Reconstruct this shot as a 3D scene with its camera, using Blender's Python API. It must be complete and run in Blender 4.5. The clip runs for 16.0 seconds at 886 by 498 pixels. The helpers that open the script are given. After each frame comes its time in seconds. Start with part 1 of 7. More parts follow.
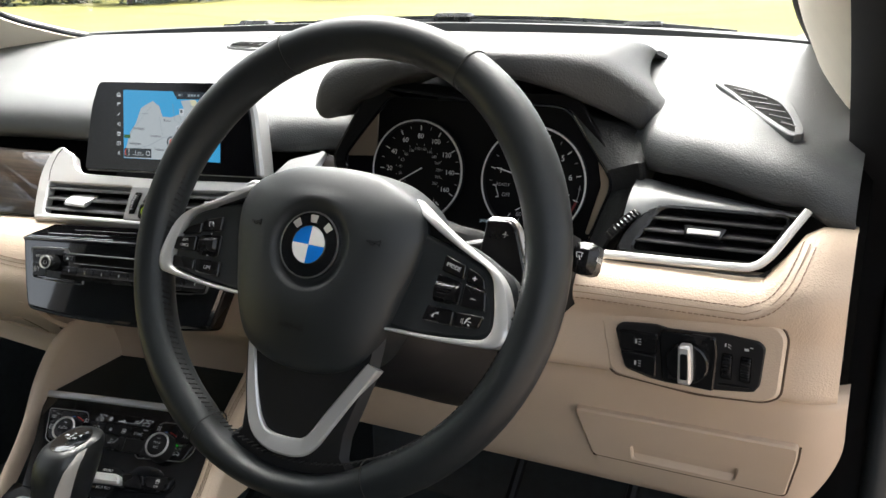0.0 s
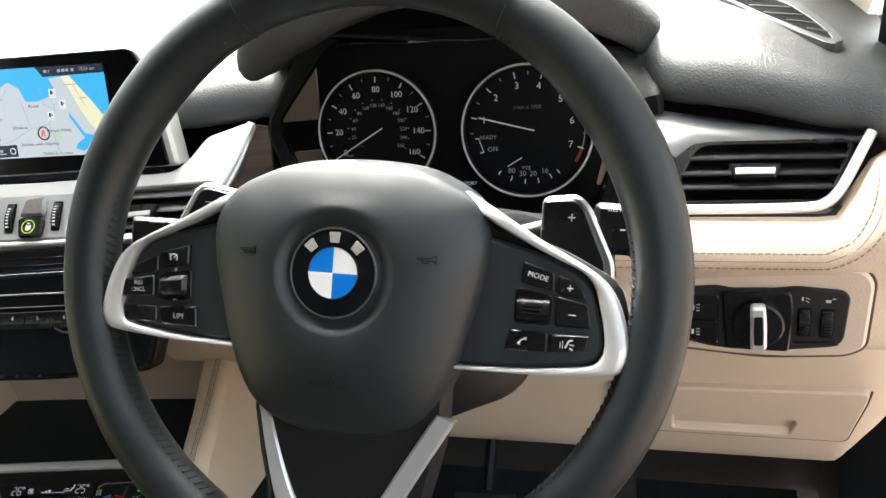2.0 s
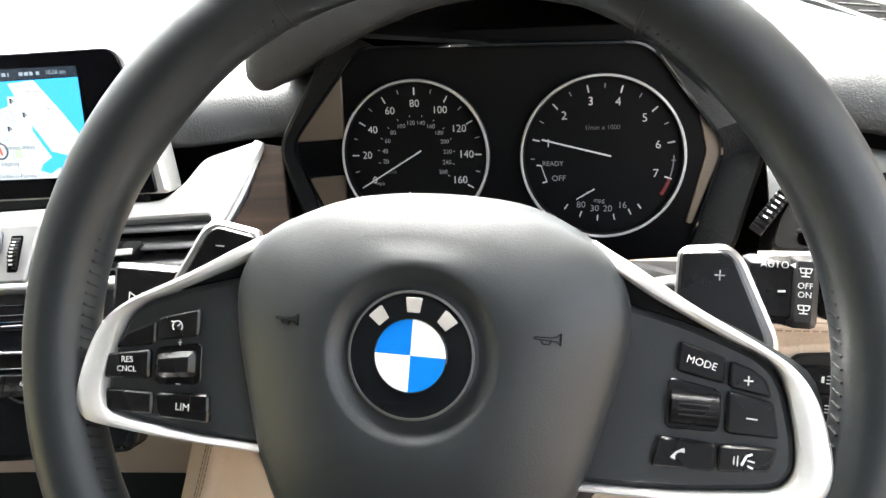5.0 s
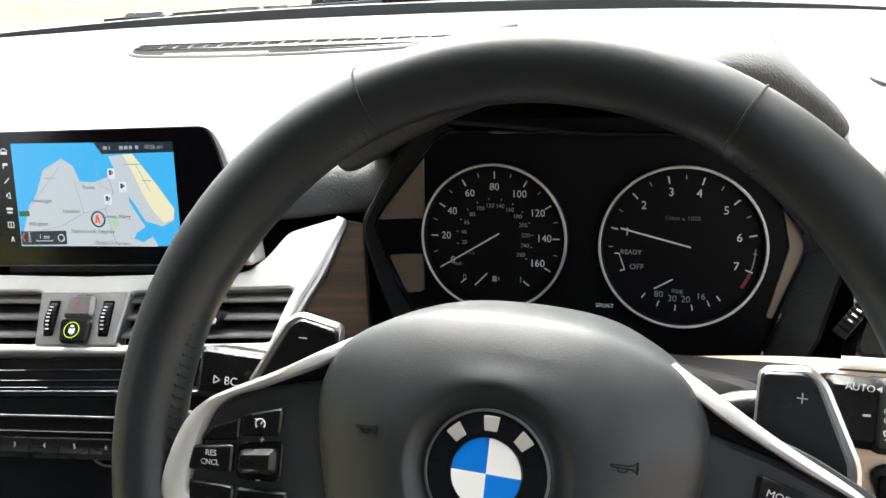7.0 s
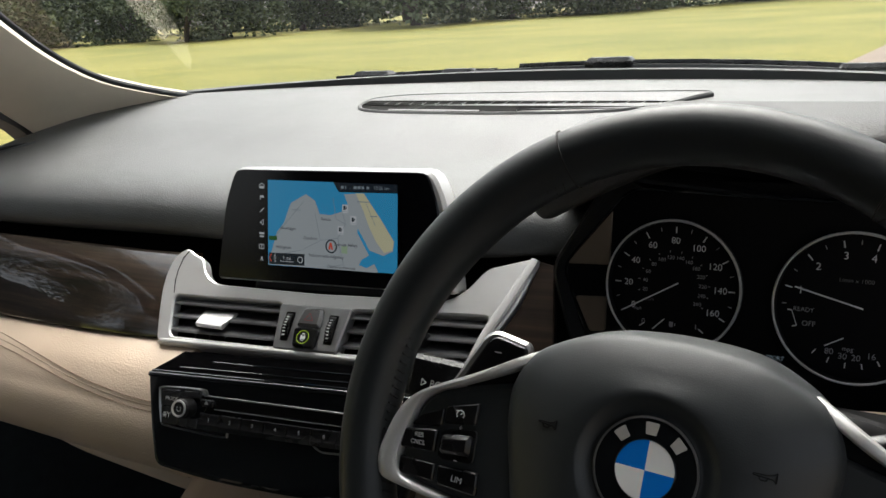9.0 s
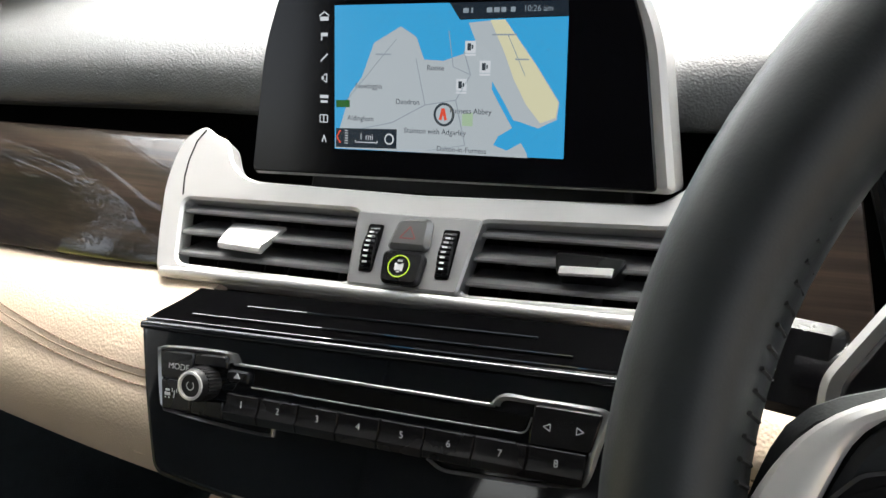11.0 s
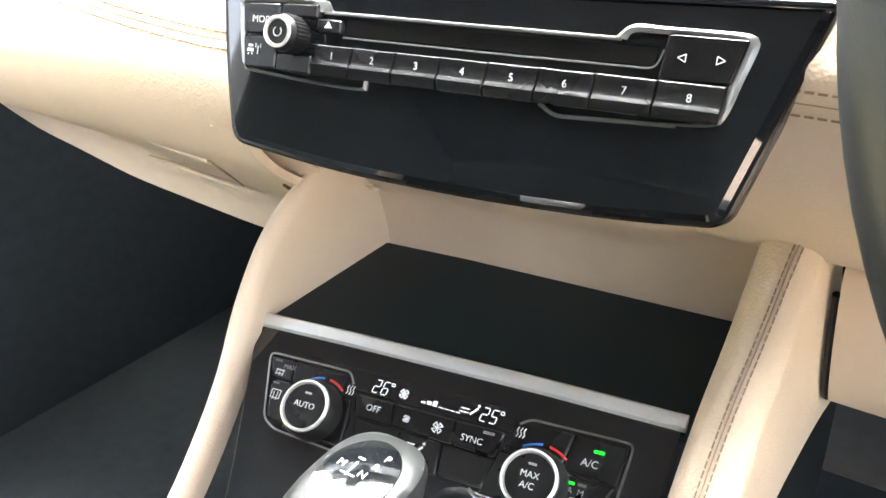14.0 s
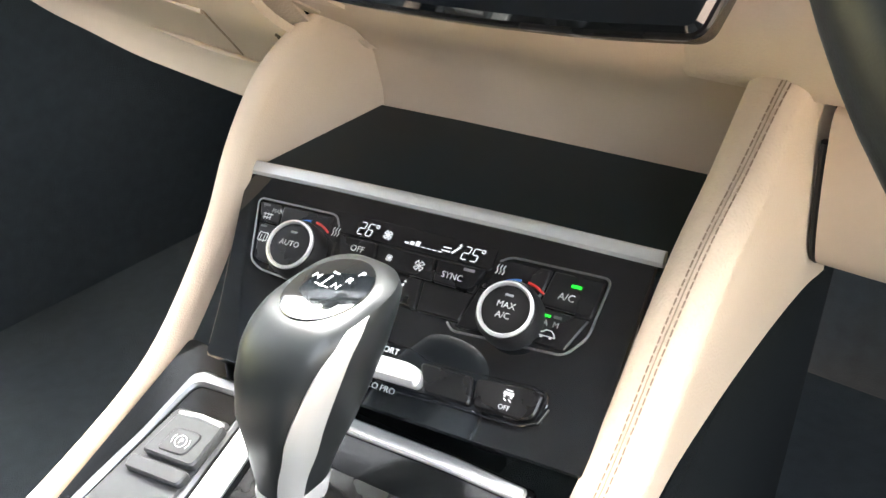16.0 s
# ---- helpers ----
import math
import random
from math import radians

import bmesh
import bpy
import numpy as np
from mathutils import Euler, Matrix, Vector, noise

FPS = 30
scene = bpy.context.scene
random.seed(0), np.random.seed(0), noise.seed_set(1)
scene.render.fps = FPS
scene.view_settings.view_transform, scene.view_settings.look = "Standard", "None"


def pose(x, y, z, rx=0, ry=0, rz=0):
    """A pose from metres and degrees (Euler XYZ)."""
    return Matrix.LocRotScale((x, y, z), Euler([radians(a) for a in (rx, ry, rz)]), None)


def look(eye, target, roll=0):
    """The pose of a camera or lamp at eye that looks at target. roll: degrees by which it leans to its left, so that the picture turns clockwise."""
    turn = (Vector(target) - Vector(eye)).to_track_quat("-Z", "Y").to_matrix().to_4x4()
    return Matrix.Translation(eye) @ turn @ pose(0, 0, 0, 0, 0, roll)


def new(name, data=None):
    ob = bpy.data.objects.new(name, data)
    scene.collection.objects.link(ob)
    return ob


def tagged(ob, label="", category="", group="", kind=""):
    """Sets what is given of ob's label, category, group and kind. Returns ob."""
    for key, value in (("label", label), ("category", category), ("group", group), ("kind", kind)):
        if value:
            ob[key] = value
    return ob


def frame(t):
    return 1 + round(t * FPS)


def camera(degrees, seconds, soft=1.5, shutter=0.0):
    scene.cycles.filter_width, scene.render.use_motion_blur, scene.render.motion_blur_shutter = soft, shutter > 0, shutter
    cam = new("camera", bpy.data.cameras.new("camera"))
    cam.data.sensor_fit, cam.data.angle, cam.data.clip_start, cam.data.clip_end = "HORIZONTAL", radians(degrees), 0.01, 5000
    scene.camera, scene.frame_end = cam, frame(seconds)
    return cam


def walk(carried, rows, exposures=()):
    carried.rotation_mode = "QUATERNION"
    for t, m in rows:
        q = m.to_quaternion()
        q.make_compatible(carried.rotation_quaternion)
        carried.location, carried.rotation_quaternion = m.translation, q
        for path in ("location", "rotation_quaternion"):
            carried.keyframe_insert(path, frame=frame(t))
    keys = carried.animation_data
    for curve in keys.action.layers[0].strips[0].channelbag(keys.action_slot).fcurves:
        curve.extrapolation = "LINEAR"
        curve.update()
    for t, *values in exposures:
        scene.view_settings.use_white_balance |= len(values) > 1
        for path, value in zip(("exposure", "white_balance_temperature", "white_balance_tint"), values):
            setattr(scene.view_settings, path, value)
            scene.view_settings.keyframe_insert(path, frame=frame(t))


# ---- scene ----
# ---------- camera ----------
cam = camera(53.8, 16.0)
METRES, EYE, TILT, LEAN, TURN = 1.32, 1.2, -17.0, 1.2, 26.5
ROWS = [
    (0.0, 0.0, 0.0, 0.0, 0.0, 0.0, -0.0),
    (0.5, -0.0644, -0.0067, 0.0262, -7.26, -2.93, 3.9),
    (1.0, -0.1002, 0.0046, 0.0438, -10.24, -5.17, 6.23),
    (1.5, -0.1098, 0.0422, 0.0493, -10.95, -6.56, 7.53),
    (2.0, -0.0923, 0.1237, 0.046, -11.4, -6.59, 7.79),
    (2.5, -0.0861, 0.1756, 0.0369, -13.31, -7.52, 7.83),
    (3.0, -0.091, 0.1918, 0.0389, -14.07, -7.98, 7.87),
    (3.5, -0.116, 0.2078, 0.0406, -13.72, -7.96, 7.87),
    (4.0, -0.1157, 0.2185, 0.0418, -13.64, -7.81, 7.72),
    (4.5, -0.1142, 0.2314, 0.0496, -13.69, -6.65, 7.29),
    (7.0, -0.1167, 0.2314, 0.0792, -8.85, -2.58, 5.21),
    (7.5, -0.12, 0.1868, 0.0814, -3.92, -1.39, 3.82),
    (8.0, -0.1186, 0.1245, 0.0784, -1.34, 0.08, 3.04),
    (8.5, -0.1192, 0.1119, 0.078, -0.16, 0.71, 2.53),
    (9.0, -0.1235, 0.1685, 0.071, 3.4, 1.71, 0.98),
    (11.5, -0.2252, 0.4229, 0.0403, 4.62, -3.5, 0.69),
    (12.0, -0.2358, 0.4302, 0.0244, 4.33, -4.36, 0.52),
    (12.5, -0.2315, 0.4245, 0.0155, 5.46, -5.07, -0.47),
    (13.0, -0.2308, 0.4212, -0.0009, 6.14, -5.83, -1.09),
    (13.5, -0.2289, 0.4204, -0.0167, 7.29, -7.81, -1.96),
    (14.0, -0.2269, 0.4192, -0.0304, 7.81, -9.79, -2.62),
    (14.5, -0.2281, 0.4183, -0.0434, 7.92, -11.21, -3.09),
    (15.0, -0.2285, 0.4175, -0.0525, 8.13, -12.86, -3.38),
    (15.5, -0.2254, 0.4184, -0.0605, 8.54, -13.93, -3.58),
    (16.0, -0.2101, 0.4135, -0.0668, 9.43, -13.76, -3.78),
]
EXPOSURES = [(0.0, 2.32), (0.5, 2.54), (1.0, 2.86), (1.5, 2.96), (2.5, 3.26), (4.5, 3.82), (7.0, 2.95), (7.5, 2.05), (8.0, 1.30), (9.0, 1.15), (9.3, 1.3), (11.4, 2.68), (12.5, 3.28), (13.0, 3.6), (13.5, 4.35), (14.0, 4.92), (14.5, 5.0), (15.2, 4.9), (16.0, 4.72)]
walk(cam, [(t, pose(0, 0, EYE, TILT, LEAN, TURN) @ pose(METRES * x, METRES * y, METRES * z, 90 + pitch, roll, yaw)) for t, x, y, z, yaw, pitch, roll in ROWS], EXPOSURES)

# ---------- world and light ----------
world = bpy.data.worlds.new("world")
scene.world = world
world.use_nodes = True
wn, wl = world.node_tree.nodes, world.node_tree.links
sky = wn.new("ShaderNodeTexSky")
sky.sky_type, sky.sun_disc = "NISHITA", False
sky.sun_elevation, sky.sun_rotation = radians(54), radians(340)
sky.air_density, sky.dust_density, sky.ozone_density = 1.0, 4.0, 1.0
whiten = wn.new("ShaderNodeMix")
whiten.data_type = "RGBA"
whiten.inputs["Factor"].default_value = 0.75
haze = wn.new("ShaderNodeRGBToBW")
wl.new(sky.outputs[0], haze.inputs[0])
wl.new(sky.outputs[0], whiten.inputs["A"])
wl.new(haze.outputs[0], whiten.inputs["B"])
wl.new(whiten.outputs["Result"], wn["Background"].inputs["Color"])
wn["Background"].inputs["Strength"].default_value = 0.15
sun_data = bpy.data.lights.new("sun", "SUN")
sun_data.energy, sun_data.angle, sun_data.color = 1.5, radians(50), (1.0, 0.96, 0.90)
sun = new("sun", sun_data)
sun.matrix_world = look((-1.5, 4, 6), (0, 0, 0))


# ---------- helpers ----------
def mm(pts):
    return [tuple(c / 1000 for c in p) for p in pts]


def face_frame(o, yaw, elev, roll=0):
    """Local x to the right, y up the face, z out of it towards the seats."""
    return pose(*o, 90 - elev, 0, yaw) @ pose(0, 0, 0, 0, 0, roll)


def thing(name, m, label, category, group="", kind=""):
    ob = new(name)
    ob.empty_display_size = 0.02
    ob.matrix_world = m
    return tagged(ob, label, category, group, kind)


def mesh_of(name, bm, material, angle=38):
    bmesh.ops.recalc_face_normals(bm, faces=bm.faces)
    me = bpy.data.meshes.new(name)
    bm.to_mesh(me)
    bm.free()
    me.materials.append(material)
    me.polygons.foreach_set("use_smooth", [True] * len(me.polygons))
    me.set_sharp_from_angle(angle=radians(angle))
    return me


def part(name, bm, material, parent, label="", m=None):
    ob = new(name, mesh_of(name, bm, material))
    ob.parent = parent
    if m is not None:
        ob.matrix_local = m
    return tagged(ob, label)


def solo(name, bm, material, label, category, kind="", m=None, group=""):
    ob = new(name, mesh_of(name, bm, material))
    if m is not None:
        ob.matrix_world = m
    return tagged(ob, label, category, group, kind)


def area2(p):
    return sum(p[i - 1][0] * p[i][1] - p[i][0] * p[i - 1][1] for i in range(len(p)))


def inset(p, d):
    """The closed outline p moved inwards by d (outwards for minus)."""
    s = 1 if area2(p) > 0 else -1
    out = []
    for i in range(len(p)):
        a, b, c = Vector(p[i - 1][:2]), Vector(p[i][:2]), Vector(p[(i + 1) % len(p)][:2])
        n1, n2 = (b - a).normalized(), (c - b).normalized()
        n1, n2 = Vector((-n1.y, n1.x)) * s, Vector((-n2.y, n2.x)) * s
        h = n1 + n2
        h = h / max(h.length_squared, 0.6) * 2
        out.append(tuple(b + h * d))
    return out


def fillet(p, r, seg=4):
    """Round the corners of a closed outline; r one radius or one for each corner."""
    out = []
    for i in range(len(p)):
        a, b, c = Vector(p[i - 1]), Vector(p[i]), Vector(p[(i + 1) % len(p)])
        rr = r[i] if isinstance(r, (list, tuple)) else r
        rr = min(rr, (a - b).length * 0.48, (c - b).length * 0.48)
        if rr <= 0:
            out.append(tuple(b))
            continue
        s, e = b + (a - b).normalized() * rr, b + (c - b).normalized() * rr
        for k in range(seg + 1):
            t = k / seg
            out.append(tuple(s * (1 - t) ** 2 + b * 2 * t * (1 - t) + e * t * t))
    return out


def spline(p, n=6, closed=True):
    """A smooth curve through the points."""
    q = [Vector(v) for v in p]
    m = len(q)
    out = []
    for i in range(m if closed else m - 1):
        if closed:
            a, b, c, d = q[i - 1], q[i], q[(i + 1) % m], q[(i + 2) % m]
        else:
            a, b, c, d = q[max(i - 1, 0)], q[i], q[i + 1], q[min(i + 2, m - 1)]
        for k in range(n):
            t = k / n
            out.append(tuple(0.5 * (2 * b + (c - a) * t + (2 * a - 5 * b + 4 * c - d) * t * t + (3 * b - a - 3 * c + d) * t ** 3)))
    if not closed:
        out.append(tuple(q[-1]))
    return out


def resample(p, n):
    """n points evenly along an open curve."""
    q = [Vector(v) for v in spline(p, 5, False)]
    run = [0.0]
    for a, b in zip(q, q[1:]):
        run.append(run[-1] + (b - a).length)
    out = []
    for k in range(n):
        t = run[-1] * k / (n - 1)
        i = max(i for i in range(len(q) - 1) if run[i] <= t + 1e-9)
        out.append(q[i].lerp(q[i + 1], (t - run[i]) / (run[i + 1] - run[i])))
    return out


def rect(x0, y0, x1, y1):
    return [(x0, y0), (x1, y0), (x1, y1), (x0, y1)]


def disc(x, y, r, n=32):
    return [(x + r * math.cos(2 * math.pi * k / n), y + r * math.sin(2 * math.pi * k / n)) for k in range(n)]


def plate(outer, z0, z1, b=0.0004, holes=(), bm=None):
    """A flat plate with holes, from z0 to z1, its upper edges chamfered by b."""
    bm = bm or bmesh.new()
    lo, hi = [], []
    for k, loop in enumerate([outer, *holes]):
        if (area2(loop) > 0) != (k == 0):
            loop = loop[::-1]
        top = inset(loop, b if k == 0 else -b)
        rings = [[bm.verts.new((x, y, z0)) for x, y in loop], [bm.verts.new((x, y, z1 - b)) for x, y in loop], [bm.verts.new((x, y, z1)) for x, y in top]]
        n = len(loop)
        for r1, r2 in zip(rings, rings[1:]):
            for i in range(n):
                bm.faces.new((r1[i - 1], r1[i], r2[i], r2[i - 1]))
        lo.append(rings[0])
        hi.append(rings[-1])
    for loops in (lo, hi):
        if len(loops) == 1:
            bm.faces.new(loops[0])
        else:
            edges = [bm.edges.get((r[i - 1], r[i])) for r in loops for i in range(len(r))]
            bmesh.ops.triangle_fill(bm, edges=edges, use_beauty=True, normal=(0, 0, 1))
    return bm


def loft(rows, closed=False, bm=None, caps=False):
    bm = bm or bmesh.new()
    vs = [[bm.verts.new(p) for p in row] for row in rows]
    for r1, r2 in zip(vs, vs[1:]):
        n = len(r1)
        for i in range(0 if closed else 1, n):
            bm.faces.new((r1[i - 1], r1[i], r2[i], r2[i - 1]))
    if caps:
        bm.faces.new(vs[0])
        bm.faces.new(vs[-1][::-1])
    return bm


def sheet(rows, t):
    """A lofted sheet with thickness t behind it."""
    h, w = len(rows), len(rows[0])
    p = np.array(rows, float)
    du = np.gradient(p, axis=1)
    dv = np.gradient(p, axis=0)
    n = np.cross(du, dv)
    n /= np.maximum(np.linalg.norm(n, axis=2, keepdims=True), 1e-9)
    back = p + n * t
    bm = bmesh.new()
    f = [[bm.verts.new(p[j, i]) for i in range(w)] for j in range(h)]
    g = [[bm.verts.new(back[j, i]) for i in range(w)] for j in range(h)]
    for j in range(1, h):
        for i in range(1, w):
            bm.faces.new((f[j - 1][i - 1], f[j - 1][i], f[j][i], f[j][i - 1]))
            bm.faces.new((g[j - 1][i - 1], g[j][i - 1], g[j][i], g[j - 1][i]))
    for i in range(1, w):
        for j in (0, h - 1):
            bm.faces.new((f[j][i - 1], f[j][i], g[j][i], g[j][i - 1]))
    for j in range(1, h):
        for i in (0, w - 1):
            bm.faces.new((f[j - 1][i], f[j][i], g[j][i], g[j - 1][i]))
    return bm


def sweep(path, r, sides=8, closed=False, flat=1.0, bm=None, up=(0, 0, 1)):
    """A rod of radius r along the path; flat squeezes it along up."""
    bm = bm or bmesh.new()
    q = [Vector(p if len(p) == 3 else (*p, 0)) for p in path]
    m = len(q)
    up = Vector(up)
    rings = []
    for i in range(m):
        a = q[i - 1] if (closed or i) else q[i]
        c = q[(i + 1) % m] if (closed or i < m - 1) else q[i]
        d = (c - a).normalized()
        s = d.cross(up)
        s = s.normalized() if s.length > 1e-6 else Vector((1, 0, 0))
        w = s.cross(d)
        rr = r(i / max(m - 1, 1)) if callable(r) else r
        rings.append([bm.verts.new(q[i] + s * rr * math.cos(2 * math.pi * k / sides) + w * rr * flat * math.sin(2 * math.pi * k / sides)) for k in range(sides)])
    pairs = list(zip(rings, rings[1:])) + ([(rings[-1], rings[0])] if closed else [])
    for r1, r2 in pairs:
        for k in range(sides):
            bm.faces.new((r1[k - 1], r1[k], r2[k], r2[k - 1]))
    if not closed:
        bm.faces.new(rings[0])
        bm.faces.new(rings[-1][::-1])
    return bm


def lathe(profile, n=40, x=0, y=0, bm=None):
    """Turn (radius, z) points round the local z axis at x, y."""
    bm = bm or bmesh.new()
    rings = []
    for r, z in profile:
        if r < 1e-6:
            rings.append([bm.verts.new((x, y, z))])
        else:
            rings.append([bm.verts.new((x + r * math.cos(2 * math.pi * k / n), y + r * math.sin(2 * math.pi * k / n), z)) for k in range(n)])
    for a, b in zip(rings, rings[1:]):
        for k in range(n):
            if len(a) == 1 and len(b) == 1:
                break
            if len(a) == 1:
                bm.faces.new((a[0], b[k], b[k - 1]))
            elif len(b) == 1:
                bm.faces.new((a[k - 1], a[k], b[0]))
            else:
                bm.faces.new((a[k - 1], a[k], b[k], b[k - 1]))
    return bm


def box(x0, y0, z0, x1, y1, z1, b=0.002):
    bm = plate(fillet(rect(x0, y0, x1, y1), b, 2), z0, z1, b)
    return bm


def text(name, words, size, x, y, z, material, parent, turn=0, label="", align="CENTER", shear=0.0):
    cu = bpy.data.curves.new(name, "FONT")
    cu.body, cu.size, cu.align_x, cu.align_y, cu.shear = words, size, align, "CENTER", shear
    cu.extrude, cu.resolution_u, cu.offset = 0.00004, 3, -0.003 * size
    tmp = bpy.data.objects.new(name, cu)
    me = bpy.data.meshes.new_from_object(tmp)
    bpy.data.objects.remove(tmp)
    me.materials.clear()
    me.materials.append(material)
    ob = new(name, me)
    ob.parent = parent
    ob.matrix_local = pose(x, y, z, 0, 0, turn)
    return tagged(ob, label)


def bars(name, strokes, z, material, parent, label="", h=0.00015, m=None):
    """Thin printed strokes: (x0, y0, x1, y1, width) in millimetres."""
    bm = bmesh.new()
    for x0, y0, x1, y1, w in strokes:
        a, b = Vector((x0, y0)) / 1000, Vector((x1, y1)) / 1000
        d = (b - a).normalized() if (b - a).length else Vector((1, 0))
        s = Vector((-d.y, d.x)) * w / 2000
        c = [a - s, b - s, b + s, a + s]
        plate([tuple(v) for v in c], z, z + h, 0.00002, bm=bm)
    return part(name, bm, material, parent, label, m)


# ---------- materials ----------
def material(name, color, rough=0.5, metal=0.0, coat=0.0, spec=0.5):
    mt = bpy.data.materials.new(name)
    mt.use_nodes = True
    b = mt.node_tree.nodes["Principled BSDF"]
    b.inputs["Base Color"].default_value = (*color, 1)
    b.inputs["Roughness"].default_value = rough
    b.inputs["Metallic"].default_value = metal
    b.inputs["Coat Weight"].default_value = coat
    b.inputs["Coat Roughness"].default_value = 0.03
    b.inputs["Specular IOR Level"].default_value = spec
    return mt


def coords(mt, scale=(1, 1, 1)):
    n, l = mt.node_tree.nodes, mt.node_tree.links
    tc, mp = n.new("ShaderNodeTexCoord"), n.new("ShaderNodeMapping")
    mp.inputs["Scale"].default_value = scale
    l.new(tc.outputs["Object"], mp.inputs["Vector"])
    return mp.outputs[0]


def mottled(mt, color, amount=0.15, scale=9.0, rough=None, rough_amount=0.1):
    """Slow variation of colour and gloss: handling, dust and wear."""
    n, l = mt.node_tree.nodes, mt.node_tree.links
    b = n["Principled BSDF"]
    noi = n.new("ShaderNodeTexNoise")
    noi.inputs["Scale"].default_value, noi.inputs["Detail"].default_value = scale, 6
    l.new(coords(mt), noi.inputs["Vector"])
    ramp = n.new("ShaderNodeMix")
    ramp.data_type = "RGBA"
    ramp.inputs["A"].default_value = (*[c * (1 - amount) for c in color], 1)
    ramp.inputs["B"].default_value = (*[min(c * (1 + amount), 1) for c in color], 1)
    l.new(noi.outputs["Fac"], ramp.inputs["Factor"])
    l.new(ramp.outputs["Result"], b.inputs["Base Color"])
    if rough is not None:
        mr = n.new("ShaderNodeMapRange")
        mr.inputs["To Min"].default_value, mr.inputs["To Max"].default_value = rough - rough_amount, rough + rough_amount
        l.new(noi.outputs["Fac"], mr.inputs["Value"])
        l.new(mr.outputs[0], b.inputs["Roughness"])
    return mt


def grained(mt, scale, strength, distance=0.0009):
    """Pebbled leather or moulded plastic grain as relief."""
    n, l = mt.node_tree.nodes, mt.node_tree.links
    v = coords(mt)
    vo = n.new("ShaderNodeTexVoronoi")
    vo.feature = "SMOOTH_F1"
    vo.inputs["Scale"].default_value = scale
    no = n.new("ShaderNodeTexNoise")
    no.inputs["Scale"].default_value, no.inputs["Detail"].default_value = scale * 0.35, 4
    l.new(v, no.inputs["Vector"])
    wob = n.new("ShaderNodeMix")
    wob.data_type = "VECTOR"
    wob.inputs["Factor"].default_value = 0.0012
    l.new(v, wob.inputs["A"])
    l.new(no.outputs["Color"], wob.inputs["B"])
    l.new(wob.outputs["Result"], vo.inputs["Vector"])
    bu = n.new("ShaderNodeBump")
    bu.inputs["Strength"].default_value, bu.inputs["Distance"].default_value = strength, distance
    l.new(vo.outputs["Distance"], bu.inputs["Height"])
    l.new(bu.outputs[0], n["Principled BSDF"].inputs["Normal"])
    return mt


def leather(name, color, rough, scale, strength, coat=0.0):
    return grained(mottled(material(name, color, rough, coat=coat), color, 0.10, 14, rough, 0.06), scale, strength)


PAD = leather("soft_dark_dash_skin", (0.050, 0.053, 0.055), 0.50, 800, 0.40)
WHEEL_LEATHER = grained(mottled(material("black_wheel_leather", (0.0120, 0.0145, 0.0160), 0.43, spec=0.36), (0.0120, 0.0145, 0.0160), 0.10, 14, 0.43, 0.06), 1500, 0.05)
COVER = leather("black_airbag_plastic", (0.0140, 0.0170, 0.0188), 0.48, 1700, 0.09)
HOOD_SKIN = leather("matt_hood_skin", (0.020, 0.021, 0.022), 0.60, 560, 0.4)
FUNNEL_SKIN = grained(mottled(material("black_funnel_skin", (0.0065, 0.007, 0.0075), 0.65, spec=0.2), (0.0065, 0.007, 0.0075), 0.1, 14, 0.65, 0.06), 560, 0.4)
# black deepened so that parts under the hood and emboss lines look shaded
SHADE_BLACK = mottled(material("shade_black_plastic", (0.0045, 0.0045, 0.005), 0.7, spec=0.2), (0.0045, 0.0045, 0.005), 0.2, 25)
BEIGE = leather("beige_leather", (0.60, 0.476, 0.360), 0.46, 700, 0.36)
BEIGE_PLASTIC = leather("beige_moulded_plastic", (0.57, 0.447, 0.336), 0.55, 1100, 0.16)
CREAM = mottled(material("cream_pillar_fabric", (0.78, 0.71, 0.59), 0.8), (0.78, 0.71, 0.59), 0.06, 30)
# unseen roof lining, coloured dark to weaken panel reflections and bounced light
HEADLINER = mottled(material("darkened_headliner", (0.058, 0.060, 0.064), 0.95), (0.058, 0.060, 0.064), 0.06, 40)
LEDGE = mottled(material("deep_black_lacquer", (0.002, 0.002, 0.0022), 0.30, spec=0.0), (0.002, 0.002, 0.0022), 0.2, 12, 0.22, 0.04)
FINE_FRAME = mottled(material("fine_frame_metal", (0.27, 0.27, 0.27), 0.32, 0.85), (0.27, 0.27, 0.27), 0.08, 60, 0.32, 0.05)
BLACK = grained(mottled(material("matt_black_plastic", (0.010, 0.010, 0.011), 0.5, spec=0.3), (0.012, 0.012, 0.013), 0.2, 20, 0.5, 0.1), 1400, 0.15)
SMOOTH_BLACK = mottled(material("satin_black_plastic", (0.006, 0.006, 0.0065), 0.27, spec=0.36), (0.006, 0.006, 0.0065), 0.2, 25, 0.27, 0.05)
# near-black for openings: the shade of their depth is put into the colour
DEPTH_SHADE = material("depth_shade_black", (0.003, 0.003, 0.003), 0.9, spec=0.1)
CARPET = grained(mottled(material("dark_carpet", (0.040, 0.050, 0.054), 0.95), (0.040, 0.050, 0.054), 0.3, 60), 900, 0.6, 0.002)
RUBBER = mottled(material("black_rubber_seal", (0.009, 0.012, 0.014), 0.6), (0.009, 0.012, 0.014), 0.25, 15, 0.6, 0.1)
TRAY_RUBBER = mottled(material("black_tray_rubber", (0.010, 0.0205, 0.025), 0.5, spec=0.15), (0.010, 0.0205, 0.025), 0.25, 30, 0.42, 0.06)
SATIN_GREY = mottled(material("satin_grey_trim", (0.050, 0.053, 0.055), 0.30), (0.050, 0.053, 0.055), 0.08, 30, 0.30, 0.04)
